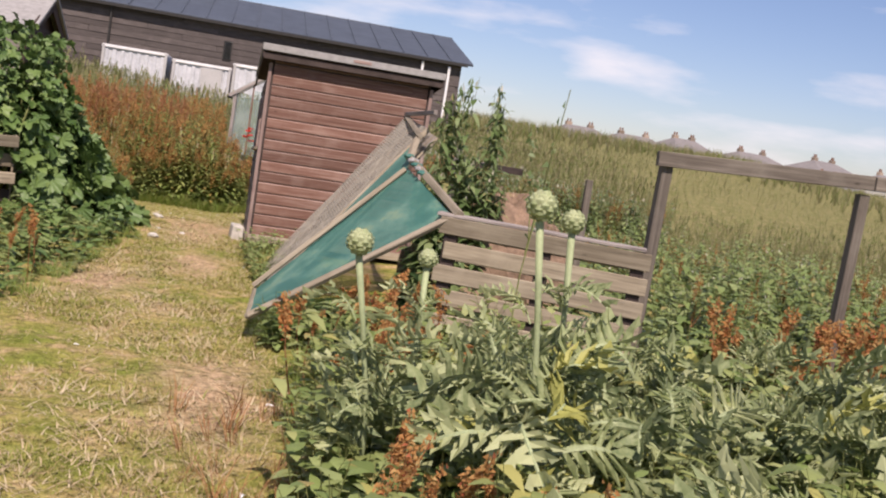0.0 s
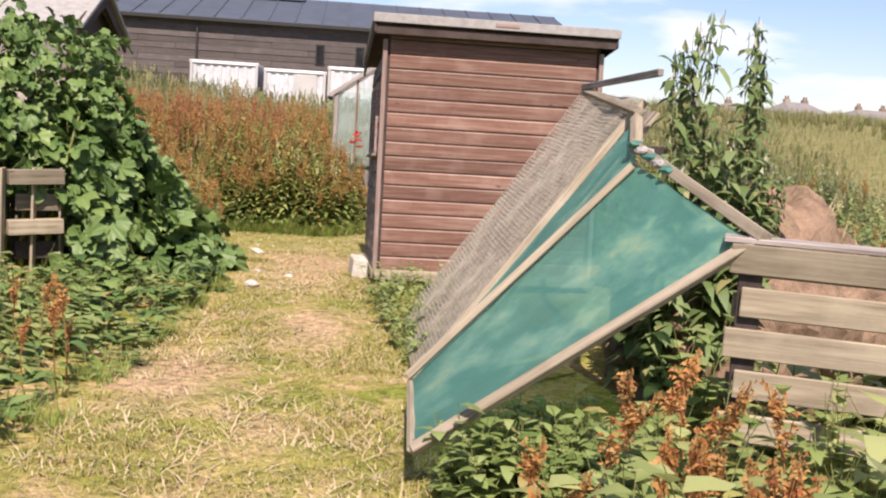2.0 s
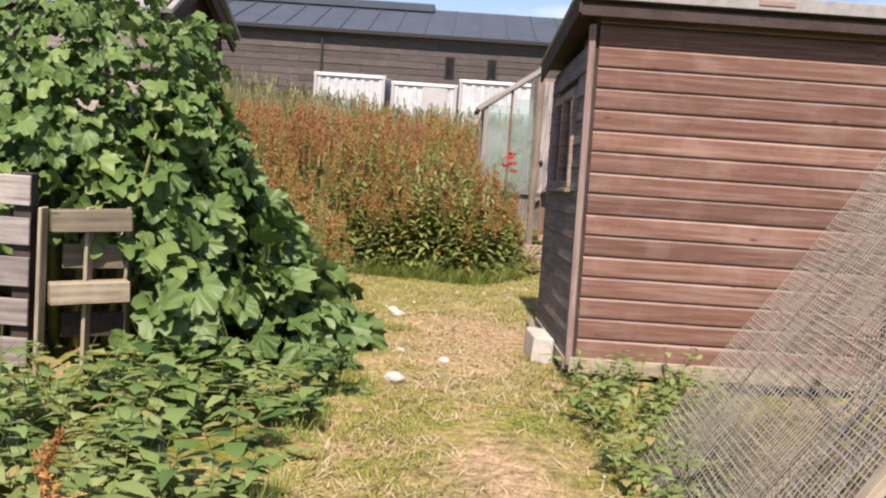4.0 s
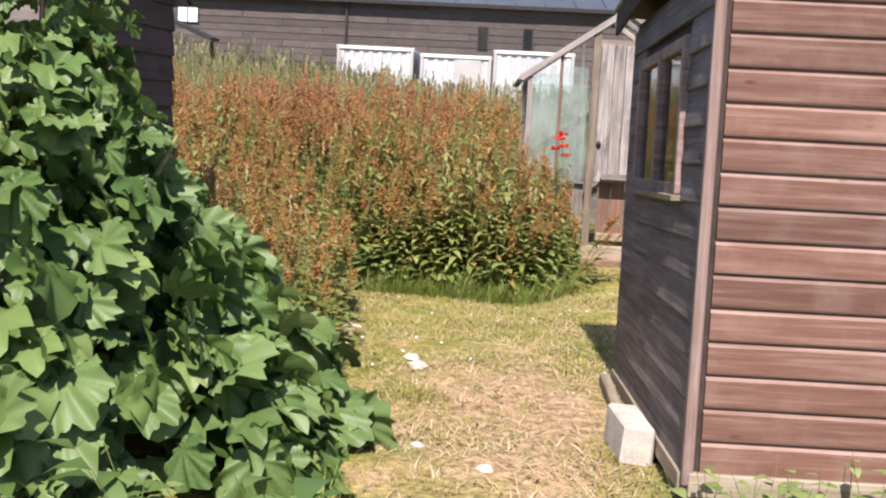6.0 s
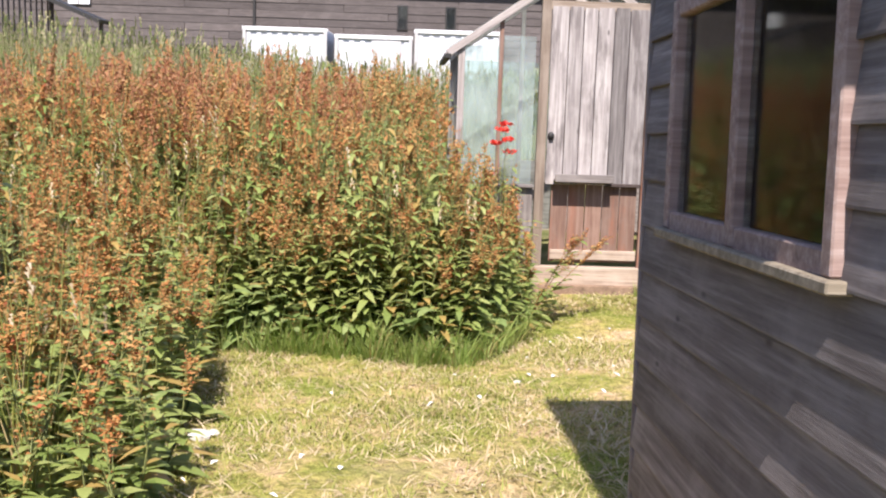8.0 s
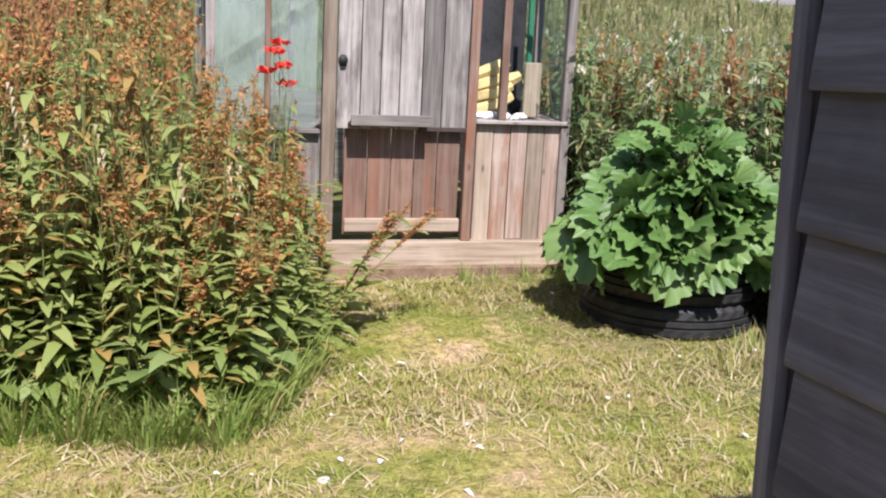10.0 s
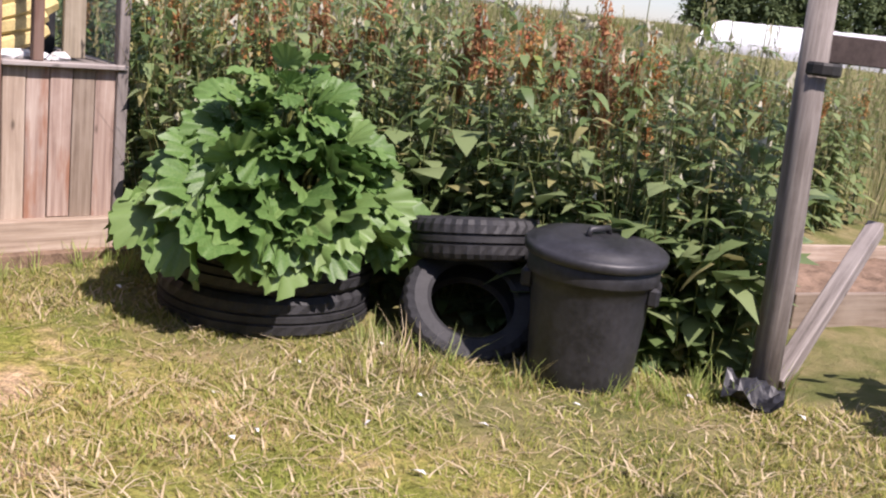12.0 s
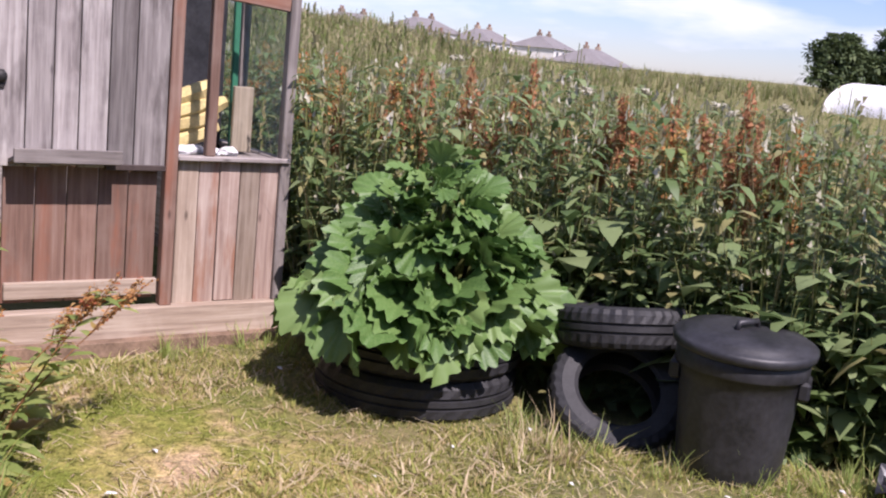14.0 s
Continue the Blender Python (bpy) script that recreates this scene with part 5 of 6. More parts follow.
TH_EDGE = [(-2.15, 5.25), (-1.85, 4.82), (-1.15, 4.72), (-0.50, 4.58), (-0.08, 5.5), (0.02, 6.45), (-0.30, 6.55), (-0.55, 5.3), (-1.2, 5.15), (-2.1, 5.6)]


def th_height(x, y):
    h = 1.38 + 0.22 * noise.noise((x * 1.1, y * 1.1, 0)) + U(-0.30, 0.16)
    if x > -0.9 and y < 6.7:
        h *= 0.70 + 0.30 * max(0.0, min(1.0, (-0.1 - x) / 0.8))
    return h


pl = fill(THICKET, 1500, 10, 0.92, 1.15, th_height, 0.10)
pl += fill(TH_EDGE, 260, 10, 0.8, 1.1, lambda x, y: th_height(x, y) * U(0.55, 0.85), 0.16)
scatter("dock_thicket", DOCKS, pl, [M_DOCK, M_SEED, M_STEM], "tall dock thicket with rusty seed heads", "dock plants")
SIDE = [(-1.52, 1.15), (-1.62, 2.1), (-1.76, 3.4), (-2.05, 5.0), (-2.4, 5.6), (-5.5, 5.6), (-5.5, 3.0), (-2.4, 2.9), (-2.2, 1.3)]
pl = fill(SIDE, 470, 10, 0.85, 1.1, lambda x, y: min(1.2, 0.62 + 0.42 * (-1.5 - x)) * U(0.75, 1.1), 0.14)
scatter("dock_border", DOCKS, pl, [M_DOCK, M_SEED, M_STEM], "rusty seeding docks along the yard's edge", "dock plants")
# broad lower leaves at the thicket's foot
LOWLEAF = [weed_sprig(0.38, 18, 0.135) for k in range(6)]
scatter("dock_rosettes", LOWLEAF, fill(TH_EDGE, 120, 6, 0.7, 1.1, None, 0.15), [M_WEED, M_SEED, M_STEM], "broad dock leaves at the foot of the thicket", "dock plants")
GREENS = [nettle_sprig(1.0, 13, 0.13) for k in range(6)]
scatter("thicket_greens", GREENS, fill(THICKET, 460, 6, 0.9, 1.1, lambda x, y: th_height(x, y) * 0.93, 0.14) + fill(TH_EDGE, 110, 6, 0.8, 1.1, lambda x, y: th_height(x, y) * U(0.5, 0.8), 0.2) + fill(SIDE, 130, 6, 0.8, 1.1, lambda x, y: min(1.1, 0.5 + 0.4 * (-1.5 - x)), 0.2), [M_DOCK, M_SEED, M_STEM], "light green leafy stems in the dock thicket", "weeds")
LONG = [tuft(12, 0.5, 1.05, 0.008, 0.5, 0, 5) for k in range(5)]
scatter("thicket_grass", LONG, fill(THICKET, 130, 5, 0.9, 1.3, None, 0.12) + fill(SIDE, 40, 5, 0.6, 1.0, None, 0.15), [M_GRASS, M_STRAW], "long seeding grass in the dock thicket", "grass")
# a rusty red group and the brighter heads
REDS = [dock_sprig(0.9, 340, 5, True, 0.16, 9) for k in range(5)]
REDPATCH = [(-3.9, 6.3), (-2.7, 6.1), (-2.2, 6.4), (-1.3, 6.6), (-1.2, 7.4), (-4, 7.6)]
scatter("red_docks", REDS, fill(REDPATCH, 125, 5, 0.95, 1.1, lambda x, y: 1.70 + U(-0.25, 0.12), 0.14), [M_DOCK, M_SEEDRED, M_RUSTSTEM], "rust-red seeding docks in the thicket", "dock plants")

# hedge of nettles and docks behind the bin
NETTLES = [nettle_sprig(1.0, 10, 0.12) for k in range(8)]
HEDGE = [(1.66, 6.15), (2.05, 6.25), (2.35, 5.80), (2.72, 5.45), (2.80, 4.98), (2.86, 4.62), (3.05, 4.32), (3.3, 4.5), (3.7, 5.6), (7.5, 6.2), (7.5, 10.5), (1.68, 10.5)]


def hedge_h(x, y):
    top = 1.27 - 0.07 * max(0.0, x - 2.0) + 0.10 * noise.noise((x * 1.4, y * 1.4, 5)) + U(-0.22, 0.06)
    return max(0.6, top - gz(x, y))


pl = fill(HEDGE, 1300, 8, 0.9, 1.15, hedge_h, 0.10)
scatter("nettle_hedge", NETTLES, pl, [M_NETTLE, M_FLOWER, M_STEM], "dense dark green nettle hedge", "nettles")
scatter("hedge_docks", DOCKS, fill(HEDGE, 300, 10, 0.9, 1.1, lambda x, y: hedge_h(x, y) * 0.98, 0.08), [M_DOCK, M_SEED, M_STEM], "rusty docks standing in the nettle hedge", "dock plants")
scatter("hedge_red_docks", REDS, [q for cx, cy in ((2.55, 6.5), (3.05, 6.15), (3.55, 5.9), (2.2, 6.9), (3.1, 5.3)) for q in fill([(cx - 0.22, cy - 0.22), (cx + 0.22, cy - 0.22), (cx + 0.22, cy + 0.22), (cx - 0.22, cy + 0.22)], 6, 5, 0.95, 1.1, lambda x, y: hedge_h(x, y) * 1.10, 0.06)], [M_DOCK, M_SEEDRED, M_RUSTSTEM], "rust-red docks in the hedge", "dock plants")
scatter("hedge_grass", LONG, fill(HEDGE, 240, 5, 0.95, 1.25, None, 0.12), [M_MEADOW, M_MEADOW], "pale seeding grass in the hedge", "grass")
HFRONT = [(1.64, 6.5), (1.64, 6.15), (2.1, 6.2), (2.75, 5.35), (2.85, 4.7), (3.05, 4.3), (3.25, 4.45), (3.0, 5.2), (2.5, 6.2)]
scatter("hedge_front", NETTLES, fill(HFRONT, 150, 8, 0.9, 1.2, lambda x, y: U(0.55, 1.05), 0.16), [M_NETTLE, M_FLOWER, M_STEM], "leafy nettles at the hedge's edge", "nettles")
scatter("hedge_weeds", LOWLEAF, fill(HFRONT, 130, 6, 0.8, 1.6, lambda x, y: U(0.8, 1.7), 0.15), [M_NETTLE, M_SEED, M_STEM], "broad weeds at the hedge's foot", "weeds")

# ---------------------------------------------------------------- big leaves
def big_leaf(lobes, depth, ruffle, n=36, cup=0.18, heart=0.25, seed=0, crease=0.0):
    """A broad ruffled leaf of radius about 1 with shallow scalloped lobes, stalk at the origin, blade along +x."""
    r2 = random.Random(seed)
    bm = bmesh.new()
    c = bm.verts.new((0.10, 0, 0.0))
    rings = []
    ph = r2.uniform(0, 6)
    fold = r2.uniform(0.1, 0.5)
    jag = [r2.uniform(-1, 1) for k in range(n)]
    for f in (0.4, 0.75, 1.0):
        ring = []
        for k in range(n):
            a = -math.pi + 2 * math.pi * k / n
            lob = abs(math.sin(0.5 * lobes * a + ph)) ** 0.8
            r = f * (1 - depth * (1 - lob) * f ** 2) * (1 - heart * max(0.0, math.cos(a - math.pi)) ** 3)
            r *= 1 + (0.04 * jag[k] + (0.035 if k % 4 < 2 else -0.035)) * f ** 4
            x = 0.50 * r + r * math.cos(a) * 0.92
            y = r * math.sin(a) * 0.95
            z = fold * abs(y) * 0.55 - cup * 1.3 * max(0, x / 1.4) ** 2 + ruffle * f ** 3 * (0.55 * math.sin(4 * a + ph) + 0.75 * math.sin(13 * a + ph * 2) * f ** 2 + 0.4 * math.sin(9 * a + 5 * ph) * f)
            z -= crease * r * (abs(math.sin(0.5 * lobes * a + ph)) - 0.5)
            ring.append(bm.verts.new((x, y, z)))
        rings.append(ring)
    for k in range(n):
        bm.faces.new((c, rings[0][k], rings[0][(k + 1) % n]))
        for r, s in zip(rings, rings[1:]):
            bm.faces.new((r[k], s[k], s[(k + 1) % n], r[(k + 1) % n]))
    return bm


def leaf_pose(p, out, tilt, size, roll=0.0):
    """Leaf set at p, pointing along out (flat direction) and dipping by tilt degrees."""
    yaw = math.degrees(math.atan2(out[1], out[0]))
    return pose(p[0], p[1], p[2], 0, 0, yaw) @ pose(0, 0, 0, roll, tilt, 0) @ Matrix.Diagonal((size, size, size, 1))


def sprig_of(bm, mat=0):
    s = Sprig()
    bmesh.ops.triangulate(bm, faces=bm.faces[:])
    bm.verts.index_update()
    s.add([v.co.copy() for v in bm.verts], [tuple(v.index for v in f.verts) for f in bm.faces], mat)
    bm.free()
    return s


# mallow bush: a tall mound of big lobed leaves
MAL = thing("mallow_bush", (-3.0, 0.2, 0.0), "tall mallow bush with big lobed green leaves", "bush")
mal_me = [mesh_of(big_leaf(7, 0.15, 0.12, 64, 0.34, 0.5, k, 0.16), "leaf", M_MALLOW, True) for k in range(5)]
AX, AY, HT = 1.72, 1.06, 2.02
for k in range(22):
    a = U(-2.4, 1.0)
    r = U(0.1, 0.75)
    h = HT * U(0.6, 0.95) * (1 - 0.45 * r)
    bm = bmesh.new()
    p = Vector((AX * r * math.cos(a) * 0.5, AY * r * math.sin(a) * 0.5, -0.03))
    q = Vector((AX * r * math.cos(a), AY * r * math.sin(a), h))
    tube(bm, [p, p.lerp(q, 0.35) + Vector((0, 0, 0.08)), p.lerp(q, 0.7) + Vector((0, 0, 0.06)), q], [0.028, 0.022, 0.015, 0.006], 6)
    part("stem", bm, M_STEM, MAL, "", True)


def mal_point(near):
    """A place on the bush's mound: flat direction, height, position."""
    while True:
        a = U(-math.pi, math.pi)
        if near and not (-2.2 < a < 1.0):
            continue
        h = U(0.04, 1.0)
        lump = noise.noise((math.cos(a) * 2.5, math.sin(a) * 2.5, h * 2.5))
        s = (1 - 0.62 * h) * (1 + 0.28 * lump) * (1 if h < 0.88 else math.sqrt(max(0.0, 1 - h) / 0.12)) - U(0, 0.10)
        p = Vector((AX * s * math.cos(a), AY * s * math.sin(a), HT * h * (1 + 0.10 * lump)))
        x, y = p.x - 3.0, p.y + 0.2
        if (x < -2.62 and y > 0.85) or (x < -2.25 and y < -0.56):
            continue
        return a, h, p


for k in range(270):
    a, h, p = mal_point(True)
    size = (0.155 - 0.10 * h) * U(0.5, 1.3)
    o = part("leaf", mal_me[k % 5], None, MAL)
    o.matrix_basis = leaf_pose(p, (math.cos(a + U(-0.7, 0.7)), math.sin(a + U(-0.7, 0.7))), U(-45, 80) * (1 - 0.4 * h), size, U(-80, 80))
sp = [sprig_of(big_leaf(5, 0.18, 0.12, 20, 0.30, 0.4, 20 + k, 0.2)) for k in range(6)]
for s in sp:
    tilt = Matrix.Rotation(radians(U(-20, 60)), 4, "Y") @ Matrix.Rotation(radians(U(-45, 45)), 4, "X")
    s.v = [tuple(tilt @ Vector(v)) for v in s.v]
pl = []
for k in range(2500):
    a, h, p = mal_point(False)
    p *= 1.0 - U(0.0, 0.32) * (1 if k % 4 else 0)
    pl.append((p.x, p.y, p.z, a + U(-0.8, 0.8), (0.12 - 0.07 * h) * U(0.6, 1.3), 1.0, RNG.randrange(6), 0, 0))
scatter("foliage", sp, pl, [M_MALLOW2], "dense small mallow leaves", "", "", MAL)["kind"] = "stuff"

# rhubarb in the tyre planter
RH = thing("rhubarb", (1.84, 5.86, 0.13), "lush rhubarb with broad ruffled leaves in tyres", "rhubarb")
rh_me = [mesh_of(big_leaf(7, 0.07, 0.10, 60, 0.34, 0.45, 40 + k, 0.12), "leaf", M_RHUB, True) for k in range(5)]
for k in range(260):
    t = U(0, 1) ** 0.7
    a = U(0, 6.283)
    if k > 130:
        a = -1.57 + U(-1.9, 1.9)
    h = max(0.10, 0.62 * (1 - t ** 1.15) + 0.09 + U(-0.07, 0.07))
    r = 0.04 + 0.415 * t ** 0.8 + U(-0.06, 0.05)
    p = Vector((r * math.cos(a), r * math.sin(a) * 0.9, h))
    size = U(0.07, 0.165) * (0.42 + 0.68 * t)
    o = part("leaf", rh_me[k % 5], None, RH)
    o.matrix_basis = leaf_pose(p, (math.cos(a), math.sin(a)), -35 + 50 * t + U(-42, 42), size, U(-70, 70))
    if k % 9 == 0:
        bm = bmesh.new()
        tube(bm, [(0.10 * math.cos(a), 0.10 * math.sin(a), -0.02), (p.x * 0.6, p.y * 0.6, p.z * 0.7 + 0.03), tuple(p)], [0.014, 0.011, 0.006], 5)
        part("stalk", bm, M_RHUBSTEM, RH, "", True)

# ---------------------------------------------------------------- globe artichokes
def arti_leaf(seed):
    """A long arching leaf cut almost to its pale rib into pointed, forward-swept lobes; length 1 along +x."""
    r2 = random.Random(seed)
    bm = bmesh.new()

    def rib(t):
        return Vector((t * (1 - 0.10 * t), 0.02 * math.sin(5 * t + seed), 0.42 * math.sin(1.9 * t) - 0.55 * t ** 2.3))

    for sg in (-1, 1):
        strip = []
        for k in range(9):
            t = k / 8
            p = rib(t)
            w = 0.030 * (1 - 0.7 * t) + 0.004
            strip.append((bm.verts.new(p + Vector((0, 0, 0.012))), bm.verts.new(p + Vector((0, sg * w, 0)))))
        for a, b in zip(strip, strip[1:]):
            f = bm.faces.new((a[0], b[0], b[1], a[1]) if sg > 0 else (a[0], a[1], b[1], b[0]))
            f.material_index = 1
        for k in range(9):
            t = 0.12 + 0.86 * k / 8.6 + r2.uniform(-0.015, 0.015)
            p, q = rib(t), rib(min(1.0, t + 0.06))
            reach = (0.27 * math.sin(math.pi * min(1.0, 0.10 + 0.85 * t) ** 0.9) + 0.05) * r2.uniform(0.7, 1.2)
            lift = r2.uniform(-0.12, 0.16)
            sweep = 0.10 + 0.10 * t
            tip = p + Vector((sweep + 0.05, sg * reach, lift - 0.10 * reach))
            m1 = p + Vector((0.012 + sweep * 0.35, sg * reach * 0.50, lift * 0.6 + 0.03))
            m2 = q + Vector((sweep * 0.42, sg * reach * 0.55, lift * 0.6 + 0.03))
            spur = q + Vector((sweep * 0.75, sg * reach * 0.62, lift * 0.6))
            mid = p.lerp(q, 0.5) + Vector((sweep * 0.4, sg * reach * 0.52, lift * 0.6 - 0.02))
            vp, vq, v1, v2, vs, vt, vm = (bm.verts.new(c) for c in (p, q, m1, m2, spur, tip, mid))
            for f in ((vp, v1, vm), (vp, vm, vq), (vq, vm, v2), (v1, vt, vm), (vm, vt, v2), (v2, vt, vs)):
                bm.faces.new(f if sg < 0 else f[::-1])
    return bm


def arti_head():
    """Overlapping scales on a globe bud; radius 1 (two meshes: bud core with scales)."""
    bm = bmesh.new()
    bmesh.ops.create_icosphere(bm, subdivisions=2, radius=0.93)
    for j in range(7):
        t = -0.85 + 1.75 * j / 6
        rr = math.sqrt(max(0.02, 1 - t * t))
        n = max(4, int(9 * rr))
        for k in range(n):
            a = 2 * math.pi * (k + 0.5 * (j % 2)) / n
            d = Vector((math.cos(a) * rr, math.sin(a) * rr, t))
            s = Vector((-math.sin(a), math.cos(a), 0))
            up = d.cross(s).normalized()
            if up.z < 0:
                up = -up
            b = d * 0.84 - up * 0.22
            v = [bm.verts.new(b - s * 0.22), bm.verts.new(b + s * 0.22), bm.verts.new(d * 0.98 + s * 0.27 + up * 0.10), bm.verts.new(d * 0.95 + up * 0.30), bm.verts.new(d * 0.98 - s * 0.27 + up * 0.10), bm.verts.new(d * 1.05 + up * 0.08)]
            for f in ((0, 1, 5), (1, 2, 5), (2, 3, 5), (3, 4, 5), (4, 0, 5)):
                bm.faces.new([v[i] for i in f])
    return bm


A_HEAD = mesh_of(arti_head(), "flower_head", M_ARTIHEAD)
M_ARTISTEM = plain("grey_green_stalk", (0.30, 0.35, 0.19), 0.6, 0, 0.15, 9, 0.3, 0.3)
A_LEAF = [mesh_of(arti_leaf(k), "leaf", [M_ARTI, M_ARTISTEM]) for k in range(6)]


def artichoke(x, y, size, heads, leaves=24):
    g = gz(x, y)
    a = thing("artichoke_plant", (x, y, g), "silvery green globe artichoke with round buds" if heads else "silvery green artichoke leaves, no buds", "artichoke", "artichokes in the bed")
    for k in range(leaves):
        ang = k * 2.399963 + U(-0.3, 0.3)
        h = U(0.0, 0.70 if heads else 0.46) * size
        L = U(0.20, 0.46) * size
        o = part("leaf", A_LEAF[k % 6], None, a)
        o.matrix_basis = leaf_pose((0.04 * math.cos(ang), 0.04 * math.sin(ang), h), (math.cos(ang), math.sin(ang)), -U(-5, 68), L, U(-55, 55))
    for hx, hy, hz, r in heads:
        top = Vector((hx - x, hy - y, hz - g - r * 0.7))
        bm = bmesh.new()
        b = Vector((top.x * 0.25 + 0.03, top.y * 0.25, -0.02))
        tube(bm, [b, b.lerp(top, 0.4) + Vector((0.05, 0.02, 0.0)), b.lerp(top, 0.75) + Vector((0.025, 0.01, 0)), top], [0.016, 0.013, 0.011, 0.014], 7)
        part("stalk", bm, M_ARTISTEM, a, "", True)
        o = part("flower_head", A_HEAD, None, a, "pale green scaly globe bud")
        o.matrix_basis = Matrix.Translation((top.x, top.y, top.z + r * 0.8)) @ Matrix.Diagonal((r, r, r * 1.02, 1)) @ pose(0, 0, 0, 0, 0, U(0, 60))
        for k in range(10):
            t = U(0.25, 0.80)
            p = b.lerp(top, t)
            ang = U(0, 6.283)
            o = part("leaf", A_LEAF[k % 6], None, a)
            o.matrix_basis = leaf_pose(p, (math.cos(ang), math.sin(ang)), -U(10, 60), U(0.18, 0.34) * (1.15 - 0.5 * t), U(-40, 40))


artichoke(0.45, -7.75, 0.8, [(0.30, -7.90, 1.08, 0.052), (0.63, -7.53, 1.01, 0.042)], 22)
artichoke(0.98, -8.20, 0.95, [(0.84, -8.32, 1.33, 0.055), (1.03, -8.10, 1.28, 0.045)], 44)
for x, y, s in ((1.15, -7.2, 1.0), (1.65, -7.9, 1.05), (1.9, -7.0, 1.0), (1.5, -8.9, 0.95), (2.4, -7.7, 1.1), (2.9, -7.0, 1.05), (2.6, -8.6, 1.0), (1.4, -6.3, 0.85), (2.2, -6.2, 0.8), (3.3, -8.0, 1.05), (3.6, -6.6, 1.0), (0.95, -9.2, 0.8), (1.8, -9.6, 0.9), (3.0, -6.0, 0.9), (0.85, -6.6, 0.6)):
    artichoke(x, y, s, [], 40)

# ---------------------------------------------------------------- weeds and grass near the path
WEEDS = [weed_sprig(0.36, 15, 0.11) for k in range(8)]
BED = [(0.22, -9.8), (0.22, -7.4), (0.40, -5.6), (0.75, -5.0), (2.6, -5.4), (4.6, -5.4), (4.6, -9.8)]
scatter("bed_weeds", WEEDS, fill(BED, 900, 8, 0.7, 1.35, None, 0.15), [M_WEED, M_SEED, M_STEM], "mixed green weeds between the artichokes", "weeds")
BROAD = [weed_sprig(0.56, 30, 0.105) for k in range(6)]
scatter("bed_broad_leaves", BROAD, fill(BED, 460, 6, 0.6, 1.25, None, 0.2), [M_BROAD, M_SEED, M_STEM], "broad yellow-green leaves among the artichokes", "weeds")
RUST = [dock_sprig(0.55, 150, 6, True, 0.12, 7) for k in range(6)]
scatter("rust_docks", RUST, fill([(0.25, -6.9), (0.35, -5.5), (0.9, -5.1), (1.3, -5.6), (1.0, -6.9)], 36, 6, 0.7, 1.25, None, 0.3) + fill([(0.3, -9.4), (0.3, -8.3), (1.3, -8.7), (1.9, -9.3), (1.0, -9.9)], 40, 6, 0.7, 1.15, None, 0.25) + fill([(2.6, -5.2), (4.5, -5.2), (4.5, -6.6), (3.0, -6.2)], 50, 6, 0.9, 1.5, None, 0.15), [M_DOCK, M_SEED, M_RUSTSTEM], "rust-red seeding docks among the weeds", "dock plants")
DRY = [tuft(9, 0.10, 0.30, 0.006, 0.9) for k in range(4)]
scatter("dry_stems", DRY, fill([(-0.30, -8.2), (-0.35, -6.6), (0.22, -6.3), (0.25, -8.2)], 24, 4, 0.6, 1.0, None, 0.4), [M_RUSTSTEM], "dry reddish stems at the path's edge", "dry stems")
LEFTW = [(-1.55, -5.2), (-1.42, -3.6), (-1.35, -2.4), (-1.25, -1.2), (-1.15, -0.5), (-1.9, -0.35), (-2.4, -0.9), (-4.6, -0.9), (-4.8, -5.6)]
scatter("left_weeds", WEEDS, fill(LEFTW, 620, 8, 0.5, 1.25, lambda x, y: (0.35 + 0.55 * max(0, min(1, (-1.25 - x)))) * U(0.6, 1.3), 0.25, keep=lambda x, y: noise.noise((x * 1.5, y * 1.5, 2)) > -0.1 or x < -2), [M_WEED, M_SEED, M_STEM], "mixed leafy weeds along the path", "weeds")
scatter("left_rosettes", LOWLEAF, fill(LEFTW, 120, 6, 0.5, 1.1, None, 0.2), [M_MALLOW2, M_SEED, M_STEM], "broad leaves of young mallow", "weeds")
scatter("left_docks", RUST, fill([(-1.6, -4.6), (-1.5, -2.9), (-2.2, -2.4), (-3.6, -3.0), (-3.6, -5.0)], 40, 6, 0.6, 1.1, None, 0.2), [M_DOCK, M_SEED, M_RUSTSTEM], "brown seeding docks in the weeds", "dock plants")
UNDER = [(0.05, -5.0), (0.9, -5.1), (1.2, -4.9), (1.0, -4.4), (0.4, -4.4)]
scatter("frame_weeds", WEEDS, fill(UNDER, 90, 8, 0.6, 1.0, None, 0.15), [M_WEED, M_SEED, M_STEM], "leafy weeds under the frame", "weeds")
BEHIND = [(0.25, -0.10), (0.0, -0.08), (-0.05, -0.5), (0.05, -2.8), (0.3, -2.6), (0.9, -0.15)]
scatter("shed_weeds", WEEDS, fill(BEHIND, 95, 8, 0.45, 0.8, None, 0.2), [M_WEED, M_SEED, M_STEM], "dry weeds at the foot of the shed", "weeds")
# tall nettles behind the frame
TALL = [nettle_sprig(1.0, 18, 0.15) for k in range(4)]
for s in TALL:
    for k in range(70):
        t, a = U(0.70, 1.0), U(0, 6.283)
        p = Vector((0, 0, t)) + Vector((math.cos(a), math.sin(a), 0)) * U(0.0, 0.05) * (1.35 - t)
        s.add([p, p + Vector((0.016 * math.cos(a), 0.016 * math.sin(a), -0.022)), p + Vector((0.004, 0.012, -0.035))], [(0, 1, 2)], 0)
pl = []
